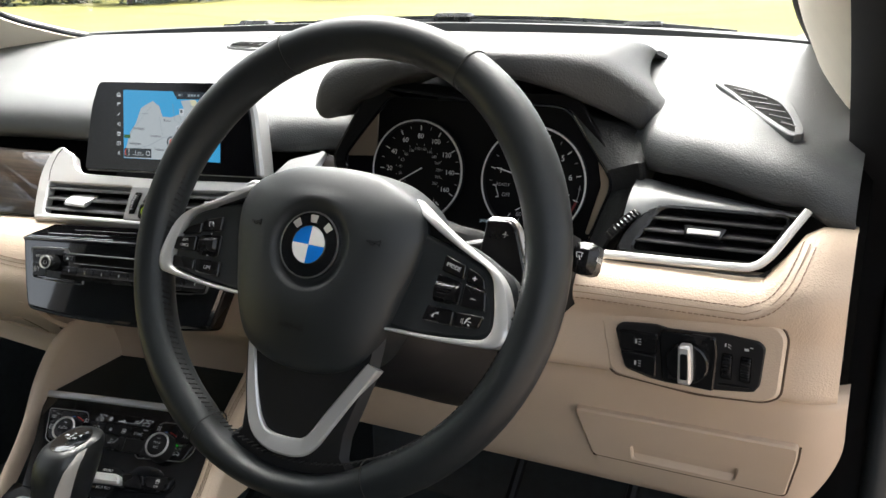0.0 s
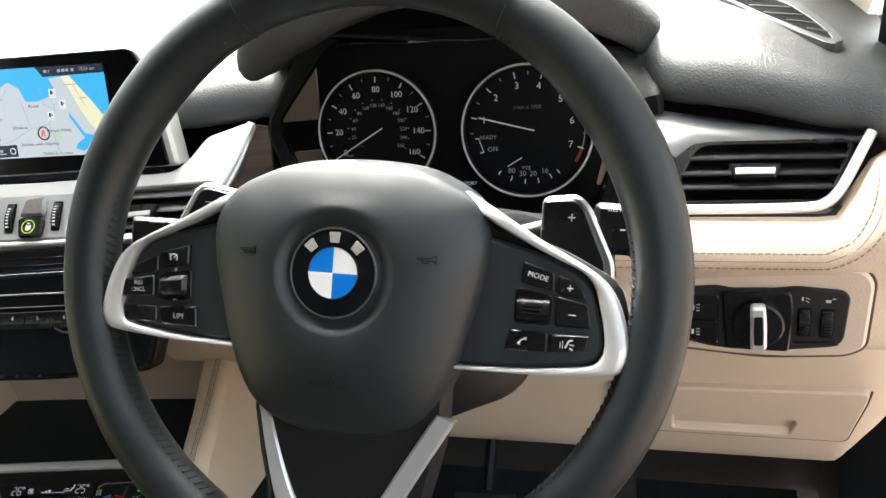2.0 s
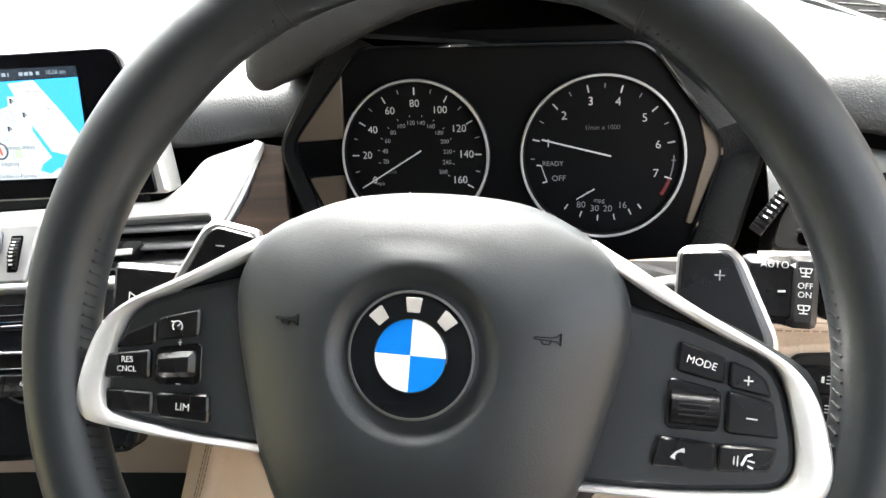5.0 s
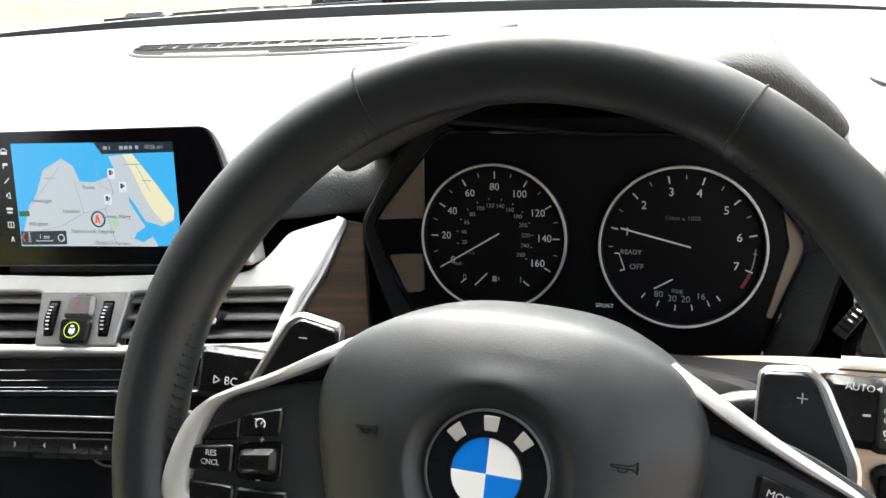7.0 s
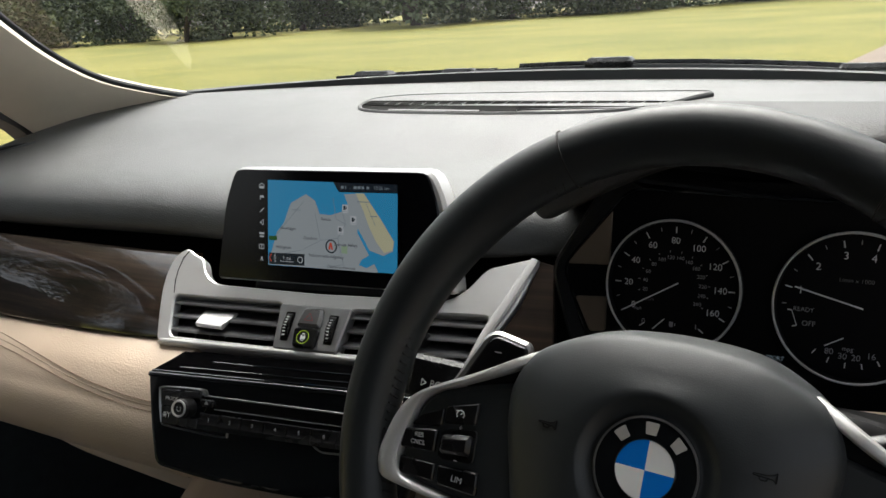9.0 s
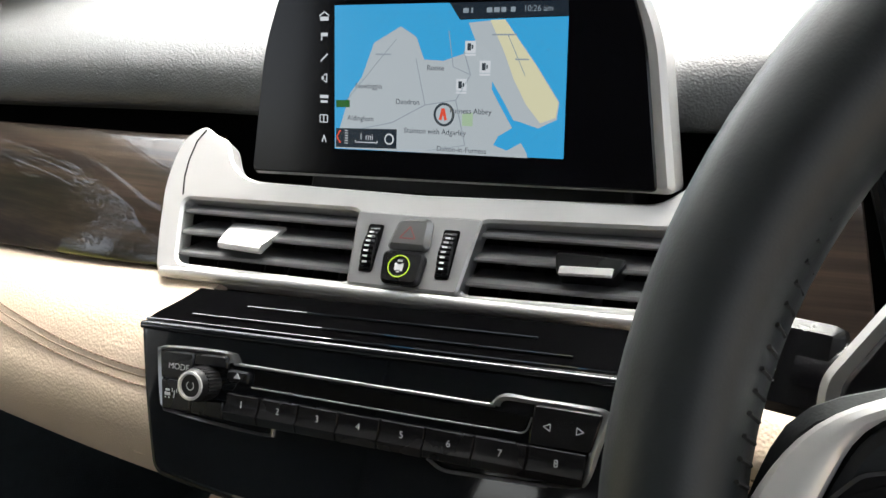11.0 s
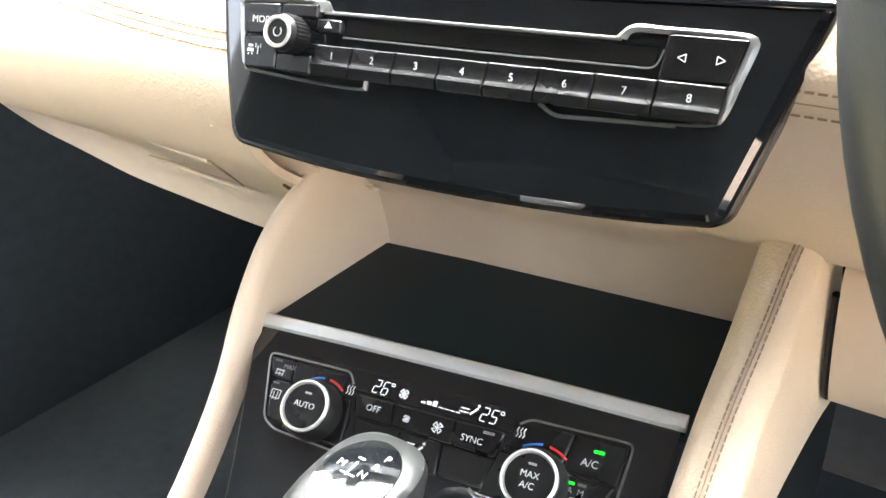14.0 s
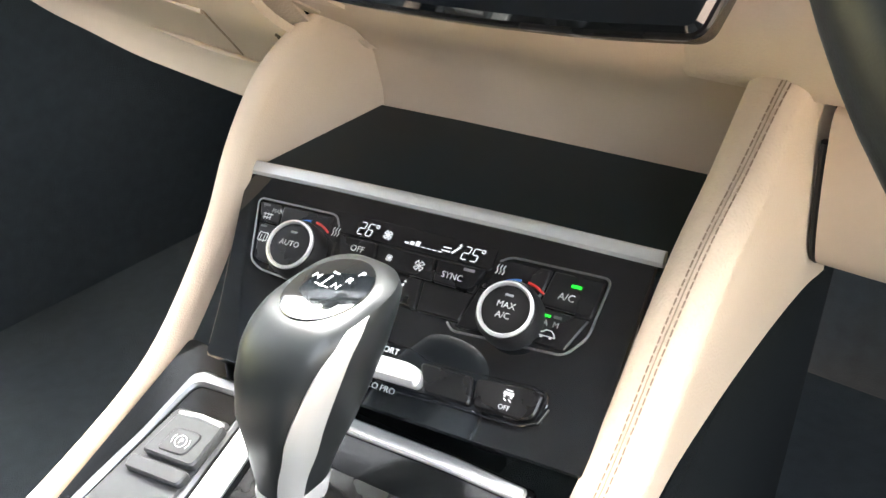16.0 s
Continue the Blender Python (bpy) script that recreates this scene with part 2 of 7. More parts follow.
PIANO = mottled(material("piano_black_lacquer", (0.0055, 0.0066, 0.0076), 0.05, coat=1.0, spec=0.35), (0.0055, 0.0066, 0.0076), 0.2, 8, 0.06, 0.025)
SILVER = mottled(material("satin_silver_trim", (0.635, 0.63, 0.62), 0.36, 0.50), (0.635, 0.63, 0.62), 0.05, 40, 0.36, 0.05)
PADDLE_METAL = mottled(material("satin_paddle_metal", (0.42, 0.41, 0.40), 0.30, 0.92), (0.42, 0.41, 0.40), 0.06, 60, 0.30, 0.05)
DARK_SILVER = mottled(material("brushed_grey_metal", (0.36, 0.36, 0.36), 0.34, 0.8), (0.36, 0.36, 0.36), 0.06, 60, 0.36, 0.05)
DECK_LACQUER = mottled(material("deck_lacquer", (0.0035, 0.0040, 0.0045), 0.12, spec=0.18), (0.0035, 0.0040, 0.0045), 0.2, 12, 0.12, 0.04)
CHROME = material("bright_chrome", (0.80, 0.80, 0.80), 0.10, 1.0)
GRIP = mottled(material("satin_dark_grip", (0.017, 0.019, 0.020), 0.38), (0.017, 0.019, 0.020), 0.12, 20, 0.36, 0.05)
GREY_KEY = mottled(material("glossy_grey_key", (0.20, 0.20, 0.20), 0.24, 0.5, coat=0.3), (0.20, 0.20, 0.20), 0.1, 20, 0.2, 0.04)
PRINT = material("white_print", (0.62, 0.62, 0.62), 0.5)
GREY_PRINT = material("grey_print", (0.28, 0.28, 0.29), 0.5)
DIM_PRINT = material("faint_print", (0.12, 0.12, 0.12), 0.5)
RED = material("red_print", (0.5, 0.02, 0.015), 0.4)
DARK_RED = material("dark_red_print", (0.16, 0.012, 0.012), 0.5)
BLUE_PRINT = material("blue_print", (0.02, 0.12, 0.45), 0.4)
ROUNDEL_BLUE = material("enamel_blue", (0.005, 0.17, 0.60), 0.12, coat=1.0)
ROUNDEL_WHITE = material("enamel_white", (0.78, 0.78, 0.76), 0.12, coat=1.0)
# darker copy of the carpet: footwell shade on the driver's side put into colour
SHADED_TUNNEL = grained(mottled(material("shaded_tunnel_carpet", (0.006, 0.0075, 0.008), 0.9, spec=0.15), (0.006, 0.0075, 0.008), 0.3, 60), 900, 0.4, 0.002)
THREAD = material("brown_thread", (0.25, 0.17, 0.115), 0.8)
BLACK_THREAD = material("black_thread", (0.006, 0.006, 0.006), 0.8)
WHITE_PAINT = mottled(material("white_car_paint", (0.78, 0.78, 0.77), 0.22, coat=1.0), (0.78, 0.78, 0.77), 0.02, 4)
TAN_PLATE = mottled(material("taupe_gauge_plate", (0.16, 0.125, 0.09), 0.4), (0.16, 0.125, 0.09), 0.1, 20)
GAUGE_FACE = material("black_gauge_face", (0.003, 0.003, 0.0035), 0.5, spec=0.12)
SCREEN_GLASS = material("dark_screen_glass", (0.003, 0.003, 0.004), 0.12, spec=0.25)


def glowing(name, color, strength):
    mt = material(name, (0.01, 0.01, 0.01), 0.25)
    b = mt.node_tree.nodes["Principled BSDF"]
    b.inputs["Emission Color"].default_value = (*color, 1)
    b.inputs["Emission Strength"].default_value = strength
    return mt


LIT = 0.192  # how bright the displays are beside the daylight
LCD = glowing("lit_white_segments", (0.9, 0.95, 1.0), 0.055)
GREEN_LED = glowing("green_led", (0.01, 0.85, 0.03), 0.085)
YELLOW_LED = glowing("yellow_green_led", (0.55, 0.8, 0.05), 0.16)
MAP_SEA = glowing("map_sea", (0.045, 0.42, 0.80), 0.75 * LIT)
MAP_LAND = glowing("map_land", (0.50, 0.56, 0.60), 0.75 * LIT)
MAP_SAND = glowing("map_sand", (0.76, 0.74, 0.50), 0.75 * LIT)
MAP_GREEN = glowing("map_green", (0.45, 0.62, 0.42), 0.7 * LIT)
MAP_DARK = glowing("map_bar", (0.012, 0.022, 0.035), 0.7 * LIT)
MAP_TEXT = glowing("map_lettering", (0.06, 0.08, 0.10), 0.5 * LIT)
MAP_WHITE = glowing("map_symbols", (0.75, 0.80, 0.85), 0.7 * LIT)
MAP_RED = glowing("map_red", (0.75, 0.09, 0.05), 0.8 * LIT)
MAP_ROAD = glowing("map_roads", (0.33, 0.40, 0.46), 0.7 * LIT)


def wood_material():
    """Straight dark grain along x under clear lacquer."""
    mt = material("dark_lacquered_wood", (0.06, 0.035, 0.02), 0.28, coat=1.0, spec=0.12)
    n, l = mt.node_tree.nodes, mt.node_tree.links
    b = n["Principled BSDF"]
    b.inputs["Coat Roughness"].default_value = 0.02
    layers = []
    for scale, detail, stretch in ((9.0, 3, (0.16, 5.0, 9.0)), (34.0, 6, (0.10, 4.0, 8.0)), (160.0, 2, (0.05, 3.0, 5.0))):
        no = n.new("ShaderNodeTexNoise")
        no.inputs["Scale"].default_value, no.inputs["Detail"].default_value, no.inputs["Distortion"].default_value = scale, detail, 0.3
        l.new(coords(mt, stretch), no.inputs["Vector"])
        layers.append(no.outputs["Fac"])
    total = None
    for out, share in zip(layers, (0.45, 0.40, 0.15)):
        m = n.new("ShaderNodeMath")
        m.operation = "MULTIPLY_ADD"
        m.inputs[1].default_value = share
        m.inputs[2].default_value = 0.0
        l.new(out, m.inputs[0])
        if total is not None:
            l.new(total, m.inputs[2])
        total = m.outputs[0]
    ramp = n.new("ShaderNodeValToRGB")
    ramp.color_ramp.elements[0].position, ramp.color_ramp.elements[0].color = 0.38, (0.007, 0.005, 0.004, 1)
    ramp.color_ramp.elements[1].position, ramp.color_ramp.elements[1].color = 0.66, (0.058, 0.038, 0.026, 1)
    mid = ramp.color_ramp.elements.new(0.50)
    mid.color = (0.022, 0.015, 0.011, 1)
    l.new(total, ramp.inputs["Fac"])
    l.new(ramp.outputs[0], b.inputs["Base Color"])
    return mt


WOOD = wood_material()


def glass_material(name, tint=(1, 1, 1)):
    mt = material(name, tint, 0.0)
    b = mt.node_tree.nodes["Principled BSDF"]
    b.inputs["Transmission Weight"].default_value = 1.0
    b.inputs["IOR"].default_value = 1.45
    return mt


GLASS = glass_material("windscreen_glass", (0.97, 1.0, 0.98))

# ---------- outside ----------
XC = -0.75  # the car's middle


def ground_height(x, y):
    d = math.hypot(x, y - 0.5)
    return 0.9 * max(0.0, min(1.0, (d - 6) / 60)) + (0.12 * noise.noise(Vector((x * 0.06, y * 0.06, 0.3))) if d > 5 else 0)


def lawn_material():
    mt = material("summer_lawn", (0.16, 0.17, 0.03), 0.9)
    n, l = mt.node_tree.nodes, mt.node_tree.links
    b = n["Principled BSDF"]
    big, fine = n.new("ShaderNodeTexNoise"), n.new("ShaderNodeTexNoise")
    big.inputs["Scale"].default_value, big.inputs["Detail"].default_value = 0.22, 5
    fine.inputs["Scale"].default_value, fine.inputs["Detail"].default_value = 9, 6
    v = coords(mt)
    l.new(v, big.inputs["Vector"])
    l.new(v, fine.inputs["Vector"])
    add = n.new("ShaderNodeMath")
    add.operation = "ADD"
    l.new(big.outputs["Fac"], add.inputs[0])
    l.new(fine.outputs["Fac"], add.inputs[1])
    ramp = n.new("ShaderNodeValToRGB")
    ramp.color_ramp.elements[0].position, ramp.color_ramp.elements[0].color = 0.35, (0.140, 0.150, 0.012, 1)
    ramp.color_ramp.elements[1].position, ramp.color_ramp.elements[1].color = 0.68, (0.33, 0.285, 0.048, 1)
    half = n.new("ShaderNodeMath")
    half.operation = "MULTIPLY"
    half.inputs[1].default_value = 0.5
    l.new(add.outputs[0], half.inputs[0])
    l.new(half.outputs[0], ramp.inputs["Fac"])
    l.new(ramp.outputs[0], b.inputs["Base Color"])
    return mt


LAWN = lawn_material()
GRAVEL = grained(mottled(material("pinkish_gravel", (0.31, 0.24, 0.19), 0.9), (0.31, 0.24, 0.19), 0.25, 3), 60, 0.6, 0.01)


def leaf_material(name, dark, light):
    mt = material(name, light, 0.6)
    n, l = mt.node_tree.nodes, mt.node_tree.links
    geo, ramp = n.new("ShaderNodeNewGeometry"), n.new("ShaderNodeMix")
    ramp.data_type = "RGBA"
    ramp.inputs["A"].default_value, ramp.inputs["B"].default_value = (*dark, 1), (*light, 1)
    l.new(geo.outputs["Random Per Island"], ramp.inputs["Factor"])
    l.new(ramp.outputs["Result"], n["Principled BSDF"].inputs["Base Color"])
    return mt


def soft_leaf(mt):
    b = mt.node_tree.nodes["Principled BSDF"]
    b.inputs["Roughness"].default_value, b.inputs["Specular IOR Level"].default_value = 0.85, 0.15
    return mt


LEAF = leaf_material("shrub_leaves", (0.030, 0.045, 0.020), (0.105, 0.135, 0.055))
PALE_LEAF = leaf_material("pale_shrub_leaves", (0.05, 0.07, 0.03), (0.20, 0.24, 0.13))
soft_leaf(LEAF)
soft_leaf(PALE_LEAF)
BARK = mottled(material("bark", (0.07, 0.055, 0.04), 0.9), (0.07, 0.055, 0.04), 0.4, 12)


def polar_ground():
    bm = bmesh.new()
    radii = [0.0, 3, 6, 9, 13, 18, 25, 34, 46, 60, 80, 120, 240, 600, 2000]
    rings = []
    for r in radii:
        ring = []
        for k in range(64 if r else 1):
            a = 2 * math.pi * k / 64
            x, y = XC + r * math.cos(a), r * math.sin(a)
            ring.append(bm.verts.new((x, y, ground_height(x, y))))
        rings.append(ring)
    for a, b in zip(rings, rings[1:]):
        for k in range(64):
            bm.faces.new((a[0], b[k - 1], b[k]) if len(a) == 1 else (a[k - 1], b[k - 1], b[k], a[k]))
    return bm


solo("ground", polar_ground(), LAWN, "yellow-green summer lawn rising gently away from the car", "lawn", "structure")
# beside the car the drive is widened leftwards, unseen, for less yellow bounce light
drive_rows = []
for y in [-30 + 3 * k for k in range(31)]:
    left = -1.75 + 0.055 * (y - 11) if y > 7 else max(-5.0, -1.97 - 0.55 * (7 - y))
    drive_rows.append([(left + w + 0.25 * noise.noise(Vector((y * 0.3, w, 0))), y, ground_height(left + w, y) + 0.02) for w in (0, 1.5, 3, 6, 10, 16)])
solo("gravel_drive", sheet(drive_rows, -0.06), GRAVEL, "pinkish gravel drive under the car and beside the lawn", "road", "structure")


def shrub(seed, x, y, w, h, leaves, count=1500, trunk=False):
    rng = random.Random(seed)
    z0 = ground_height(x, y)
    top = thing("tree" if trunk else "shrub", pose(x, y, z0), "leafy broad tree at the far edge of the lawn" if trunk else "rounded green shrub at the far edge of the lawn", "tree" if trunk else "shrub", "planting beyond the lawn")
    stem = bmesh.new()
    for k in range(5):
        a = rng.uniform(0, 6.28)
        tip = (math.cos(a) * w * 0.3, math.sin(a) * w * 0.3, h * rng.uniform(0.5, 0.8))
        sweep([(0, 0, -0.1), (tip[0] * 0.2, tip[1] * 0.2, h * 0.25), tip], lambda t: (0.035 * h) * (1.05 - t), 6, bm=stem, up=(0.3, 1, 0))
    part("trunk", stem, BARK, top)
    bm = bmesh.new()
    lobes = [(rng.uniform(-0.33, 0.33) * w, rng.uniform(-0.33, 0.33) * w, h * rng.uniform(0.06, 0.75), rng.uniform(0.16, 0.30)) for _ in range(18)]
    for k in range(int(count * 2.4)):
        cx, cy, cz, s = rng.choice(lobes)
        d = Vector((rng.gauss(0, 1), rng.gauss(0, 1), rng.gauss(0, 1))).normalized() * (rng.random() ** 0.4)
        c = Vector((cx + d.x * s * w, cy + d.y * s * w, max(0.05, cz + d.z * s * h)))
        q = Euler((rng.uniform(-1, 1), rng.uniform(-1, 1), rng.uniform(0, 6.3))).to_matrix()
        l = rng.uniform(0.10, 0.24) * (w * 0.5 + 0.8) * 0.36
        v = [bm.verts.new(c + q @ Vector(p) * l) for p in ((-0.5, 0, 0), (0, -0.35, 0.1), (0.6, 0, 0), (0, 0.35, 0.1))]
        bm.faces.new(v)
    part("crown", bm, leaves, top)


rng = random.Random(5)
for k in range(22):
    a = radians(96 + 3.6 * k + rng.uniform(-1, 1))
    r = 46 + rng.uniform(-3, 5) + 0.10 * max(0, 12 - k) ** 2
    big = k % 3 == 1
    w = rng.uniform(3.0, 5.0) if not big else rng.uniform(6, 8)
    shrub(40 + k, XC + r * math.cos(a), r * math.sin(a), w, w * rng.uniform(0.7, 0.95), PALE_LEAF if k % 4 == 3 else LEAF, 2600 if big else 1800, big)
for k in range(16):
    a = radians(88 + 5.4 * k + rng.uniform(-1, 1))
    r = 56 + rng.uniform(0, 6)
    shrub(90 + k, XC + r * math.cos(a), r * math.sin(a), rng.uniform(8, 11), rng.uniform(8, 12), LEAF, 2600, True)

for k, (x, y, w, h) in enumerate(((-15.5, 3.0, 8, 13), (-17.0, -4.0, 9, 15), (-15.0, -11.0, 8, 14), (-21.0, -0.5, 9, 16))):
    shrub(140 + k, x, y, w, h, LEAF, 2600, True)

# ---------- car shell ----------
def mirrored(rows):
    return [[(2 * XC - p[0], p[1], p[2]) for p in row] for row in rows]


def cowl_line(x):
    """Where the dash meets the windscreen: y and z at x."""
    s = (x - XC) / 0.63
    return 1.405 - 0.17 * abs(s) ** 2.4, 1.128 - 0.012 * s * s


screen_rows = []
for k in range(7):
    t = k / 6
    row = []
    for j in range(13):
        s = -1 + j / 6
        yb, zb = cowl_line(XC + 0.82 * s)
        half = 0.92 - 0.10 * t
        ytop = 0.52 - 0.13 * s * s
        bulge = 0.05 * math.sin(math.pi * t)
        row.append((XC + half * s, yb + (ytop - yb) * t + 0.03 + bulge * 0.5, zb - 0.012 + (1.64 - zb) * t + bulge))
    screen_rows.append(row)
glass = solo("windscreen", sheet(screen_rows, 0.004), GLASS, "clear curved windscreen glass over the dashboard", "windscreen", "structure")
glass.visible_shadow = False

pillar_front = [(-0.128, 1.250, 1.105), (-0.130, 1.14, 1.128), (-0.135, 1.02, 1.165), (-0.145, 0.90, 1.240), (-0.165, 0.72, 1.40), (-0.20, 0.46, 1.62)]
pillar_back = [(-0.020, 0.945, 1.055), (-0.020, 0.915, 1.080), (-0.022, 0.86, 1.12), (-0.032, 0.76, 1.20), (-0.06, 0.56, 1.36), (-0.10, 0.28, 1.58)]


pillar_back_left = [(-0.020, 1.030, 1.055), (-0.020, 1.000, 1.085), (-0.024, 0.945, 1.126), (-0.034, 0.83, 1.21), (-0.06, 0.60, 1.38), (-0.10, 0.28, 1.58)]


pillar_front_right = [(x + 0.045, y + 0.01, z) for x, y, z in pillar_front]


def pillar_rows(rear=pillar_back, front=pillar_front):
    rows = []
    for f, b in zip(spline(front, 4, False), spline(rear, 4, False)):
        f, b = Vector(f), Vector(b)
        row = []
        for k in range(9):
            t = k / 8
            p = f.lerp(b, t) + Vector((-0.012, -0.022, 0.010)) * math.sin(math.pi * t) ** 0.8
            row.append(tuple(p))
        rows.append(row)
    return rows


solo("windscreen_pillar_right", sheet(pillar_rows(pillar_back, pillar_front_right), -0.02), CREAM, "cream fabric-covered windscreen pillar beside the dashboard", "pillar", "structure")
solo("windscreen_pillar_left", sheet(mirrored(pillar_rows(pillar_back_left)), 0.02), CREAM, "cream fabric-covered windscreen pillar beside the dashboard", "pillar", "structure")
for nm, flip in (("windscreen_seal_right", False), ("windscreen_seal_left", True)):
    path = [(p[0] - 0.004, p[1] + 0.008, p[2] + 0.004) for p in spline(pillar_front if flip else pillar_front_right, 5, False)]
    path = [(2 * XC - p[0], p[1], p[2]) if flip else p for p in path]
    solo(nm, sweep(path, 0.0045, 8), RUBBER, "black rubber windscreen seal", "seal", "structure")

roof = []
for k in range(9):
    y = 0.53 - 2.33 * k / 8
    roof.append([(XC + 0.75 * (-1 + j / 7), y - (0.15 * (-1 + j / 7) ** 2 if k == 0 else 0), 1.645 - 0.060 * abs(-1 + j / 7) ** 3) for j in range(15)])
solo("ceiling", sheet(roof, 0.03), HEADLINER, "unseen headliner of the car, darkened to keep reflections low", "headliner", "structure")
solo("floor", box(XC - 0.76, -1.8, 0.26, XC + 0.76, 1.25, 0.30), CARPET, "dark carpeted car floor", "floor", "structure")
solo("wall_front", box(XC - 0.85, 0.20, -1.32, XC + 0.85, 1.10, -1.27, 0.004), CARPET, "dark carpeted bulkhead below the dashboard", "bulkhead", "structure", m=pose(0, 0, 0, 90, 0, 0))
LINING = mottled(material("plain_cabin_lining", (0.058, 0.060, 0.064), 0.8), (0.058, 0.060, 0.064), 0.1, 9)
solo("wall_rear", plate(rect(XC - 0.76, 0.28, XC + 0.76, 1.62), 1.75, 1.80, 0.004, [fillet([(-1.13, 0.985), (-0.93, 0.965), (-0.92, 1.06), (-1.10, 1.075)], 0.02), fillet([(-0.86, 0.955), (-0.52, 0.94), (-0.54, 1.03), (-0.84, 1.055)], 0.02)]), LINING, "plain rear wall of the cabin", "wall", "structure", m=pose(0, 0, 0, 90, 0, 0))
# passenger side: opening lowered below the window line to add light from the left
side = plate([(-1.8, 0.28), (0.50, 0.28), (0.50, 0.90), (1.30, 0.90), (1.30, 1.03), (1.12, 1.05), (0.25, 1.62), (-1.8, 1.60)], 0, 0.05, 0.004, [fillet([(-0.45, 0.64), (0.46, 0.62), (0.47, 1.030), (1.04, 1.035), (0.99, 1.09), (0.84, 1.185), (0.40, 1.46), (-0.42, 1.46)], 0.02)])
solo("footwell_side_left", plate([(0.502, 0.28), (1.30, 0.28), (1.30, 0.898), (0.502, 0.898)], 0, 0.05, 0.004), CARPET, "dark carpeted side of the passenger footwell", "wall", "structure", m=Matrix(((0, 0, -1, XC - 0.74), (1, 0, 0, 0), (0, 1, 0, 0), (0, 0, 0, 1))))
solo("wall_left", side, LINING, "dark passenger side of the cabin, opening cut low to let light in", "wall", "structure", m=Matrix(((0, 0, -1, XC - 0.74), (1, 0, 0, 0), (0, 1, 0, 0), (0, 0, 0, 1))))
sill = plate([(-1.8, 0.28), (1.30, 0.28), (1.30, 1.02), (0.93, 1.02), (0.905, 0.90), (0.885, 0.66), (0.84, 0.62), (0.15, 0.66), (0.05, 0.80), (-0.38, 0.86), (-0.42, 1.58), (-1.8, 1.60)], 0, 0.05, 0.004)
solo("wall_right", sill, CARPET, "dark inner sill and footwell side below the open door", "wall", "structure", m=Matrix(((0, 0, 1, 0.045), (1, 0, 0, 0), (0, 1, 0, 0), (0, 0, 0, 1))))

# door opening: black seal, white body edge and the hinge of the open door
seal_path = spline([(-0.035, 0.22, 1.62), (0.000, 0.50, 1.40), (0.022, 0.74, 1.18), (0.032, 0.83, 1.02), (0.034, 0.84, 0.88), (0.034, 0.82, 0.72), (0.034, 0.78, 0.56), (0.034, 0.66, 0.42), (0.034, 0.3, 0.37)], 6, False)
solo("door_seal", sweep(seal_path, 0.013, 12), RUBBER, "black rubber seal round the open driver's doorway", "seal", "structure")
solo("door_aperture_trim", sheet([[(p[0] - 0.052, p[1] + 0.05, p[2]), (p[0] - 0.03, p[1] + 0.022, p[2]), (p[0] - 0.006, p[1] + 0.012, p[2]), (p[0] + 0.002, p[1] + 0.012, p[2]), (p[0] + 0.004, p[1] + 0.03, p[2])] for p in seal_path], -0.003), BLACK, "matt black trim inside the driver's doorway", "trim", "structure")
body = []
for p in seal_path:
    body.append([(p[0] + 0.003 + 0.26 * t, p[1] + 0.026 + 0.06 * t - 0.03 * math.sin(3 * t), p[2]) for t in (0, 0.15, 0.35, 0.6, 1.0)])
solo("body_side", sheet(body, -0.004), WHITE_PAINT, "white painted body edge of the driver's doorway", "car body", "structure")
hinge = thing("door_check", pose(0.066, 0.845, 0.752), "black metal door check strap on the white doorway", "hinge")
part("bracket", box(-0.020, -0.012, -0.018, 0.012, 0.012, 0.018, 0.003), SMOOTH_BLACK, hinge)
part("arm", box(0.010, -0.008, -0.009, 0.090, 0.006, 0.009, 0.002), SMOOTH_BLACK, hinge)
part("bolt", lathe([(0.007, 0.018), (0.007, 0.024), (0, 0.025)], 6), SMOOTH_BLACK, hinge)

# cowl, wipers
cow = []
for j in range(25):
    x = XC - 0.66 + 1.32 * j / 24
    y, z = cowl_line(x)
    cow.append([(x, y + 0.004, z - 0.02), (x, y + 0.006, z + 0.001), (x, y + 0.03, z + 0.002), (x, y + 0.12, z - 0.015), (x, y + 0.2, z - 0.03)])
solo("cowl", sheet(cow, -0.004), RUBBER, "black plastic cowl under the windscreen", "cowl", "structure")


def wiper(x0, x1, lift):
    base = thing("wiper", pose(0, 0, 0), "black windscreen wiper parked on the cowl", "wiper", "windscreen wipers")
    pts = []
    for k in range(13):
        x = x0 + (x1 - x0) * k / 12
        y, z = cowl_line(x)
        pts.append((x, y + 0.050, z - 0.003 + lift * math.sin(math.pi * k / 12)))
    part("blade", sweep(pts, 0.006, 6), RUBBER, base)
    part("arm", sweep([(p[0], p[1] + 0.012, p[2] + 0.007) for i, p in enumerate(pts[3:])], 0.005, 6), SMOOTH_BLACK, base)
    c = pts[5]
    part("mount", box(c[0] - 0.03, c[1] - 0.01, c[2] - 0.008, c[0] + 0.045, c[1] + 0.020, c[2] + 0.016, 0.006), SMOOTH_BLACK, base)
    c = pts[10]
    part("joint", box(c[0] - 0.03, c[1] - 0.008, c[2] - 0.006, c[0] + 0.03, c[1] + 0.014, c[2] + 0.013, 0.005), SMOOTH_BLACK, base)


wiper(-1.08, -0.20, 0.008)
wiper(-1.275, -0.90, 0.001)

# ---------- dashboard ----------
dash = thing("dashboard", pose(0, 0, 0), "dark soft-skinned dashboard with beige leather lower half", "dashboard")


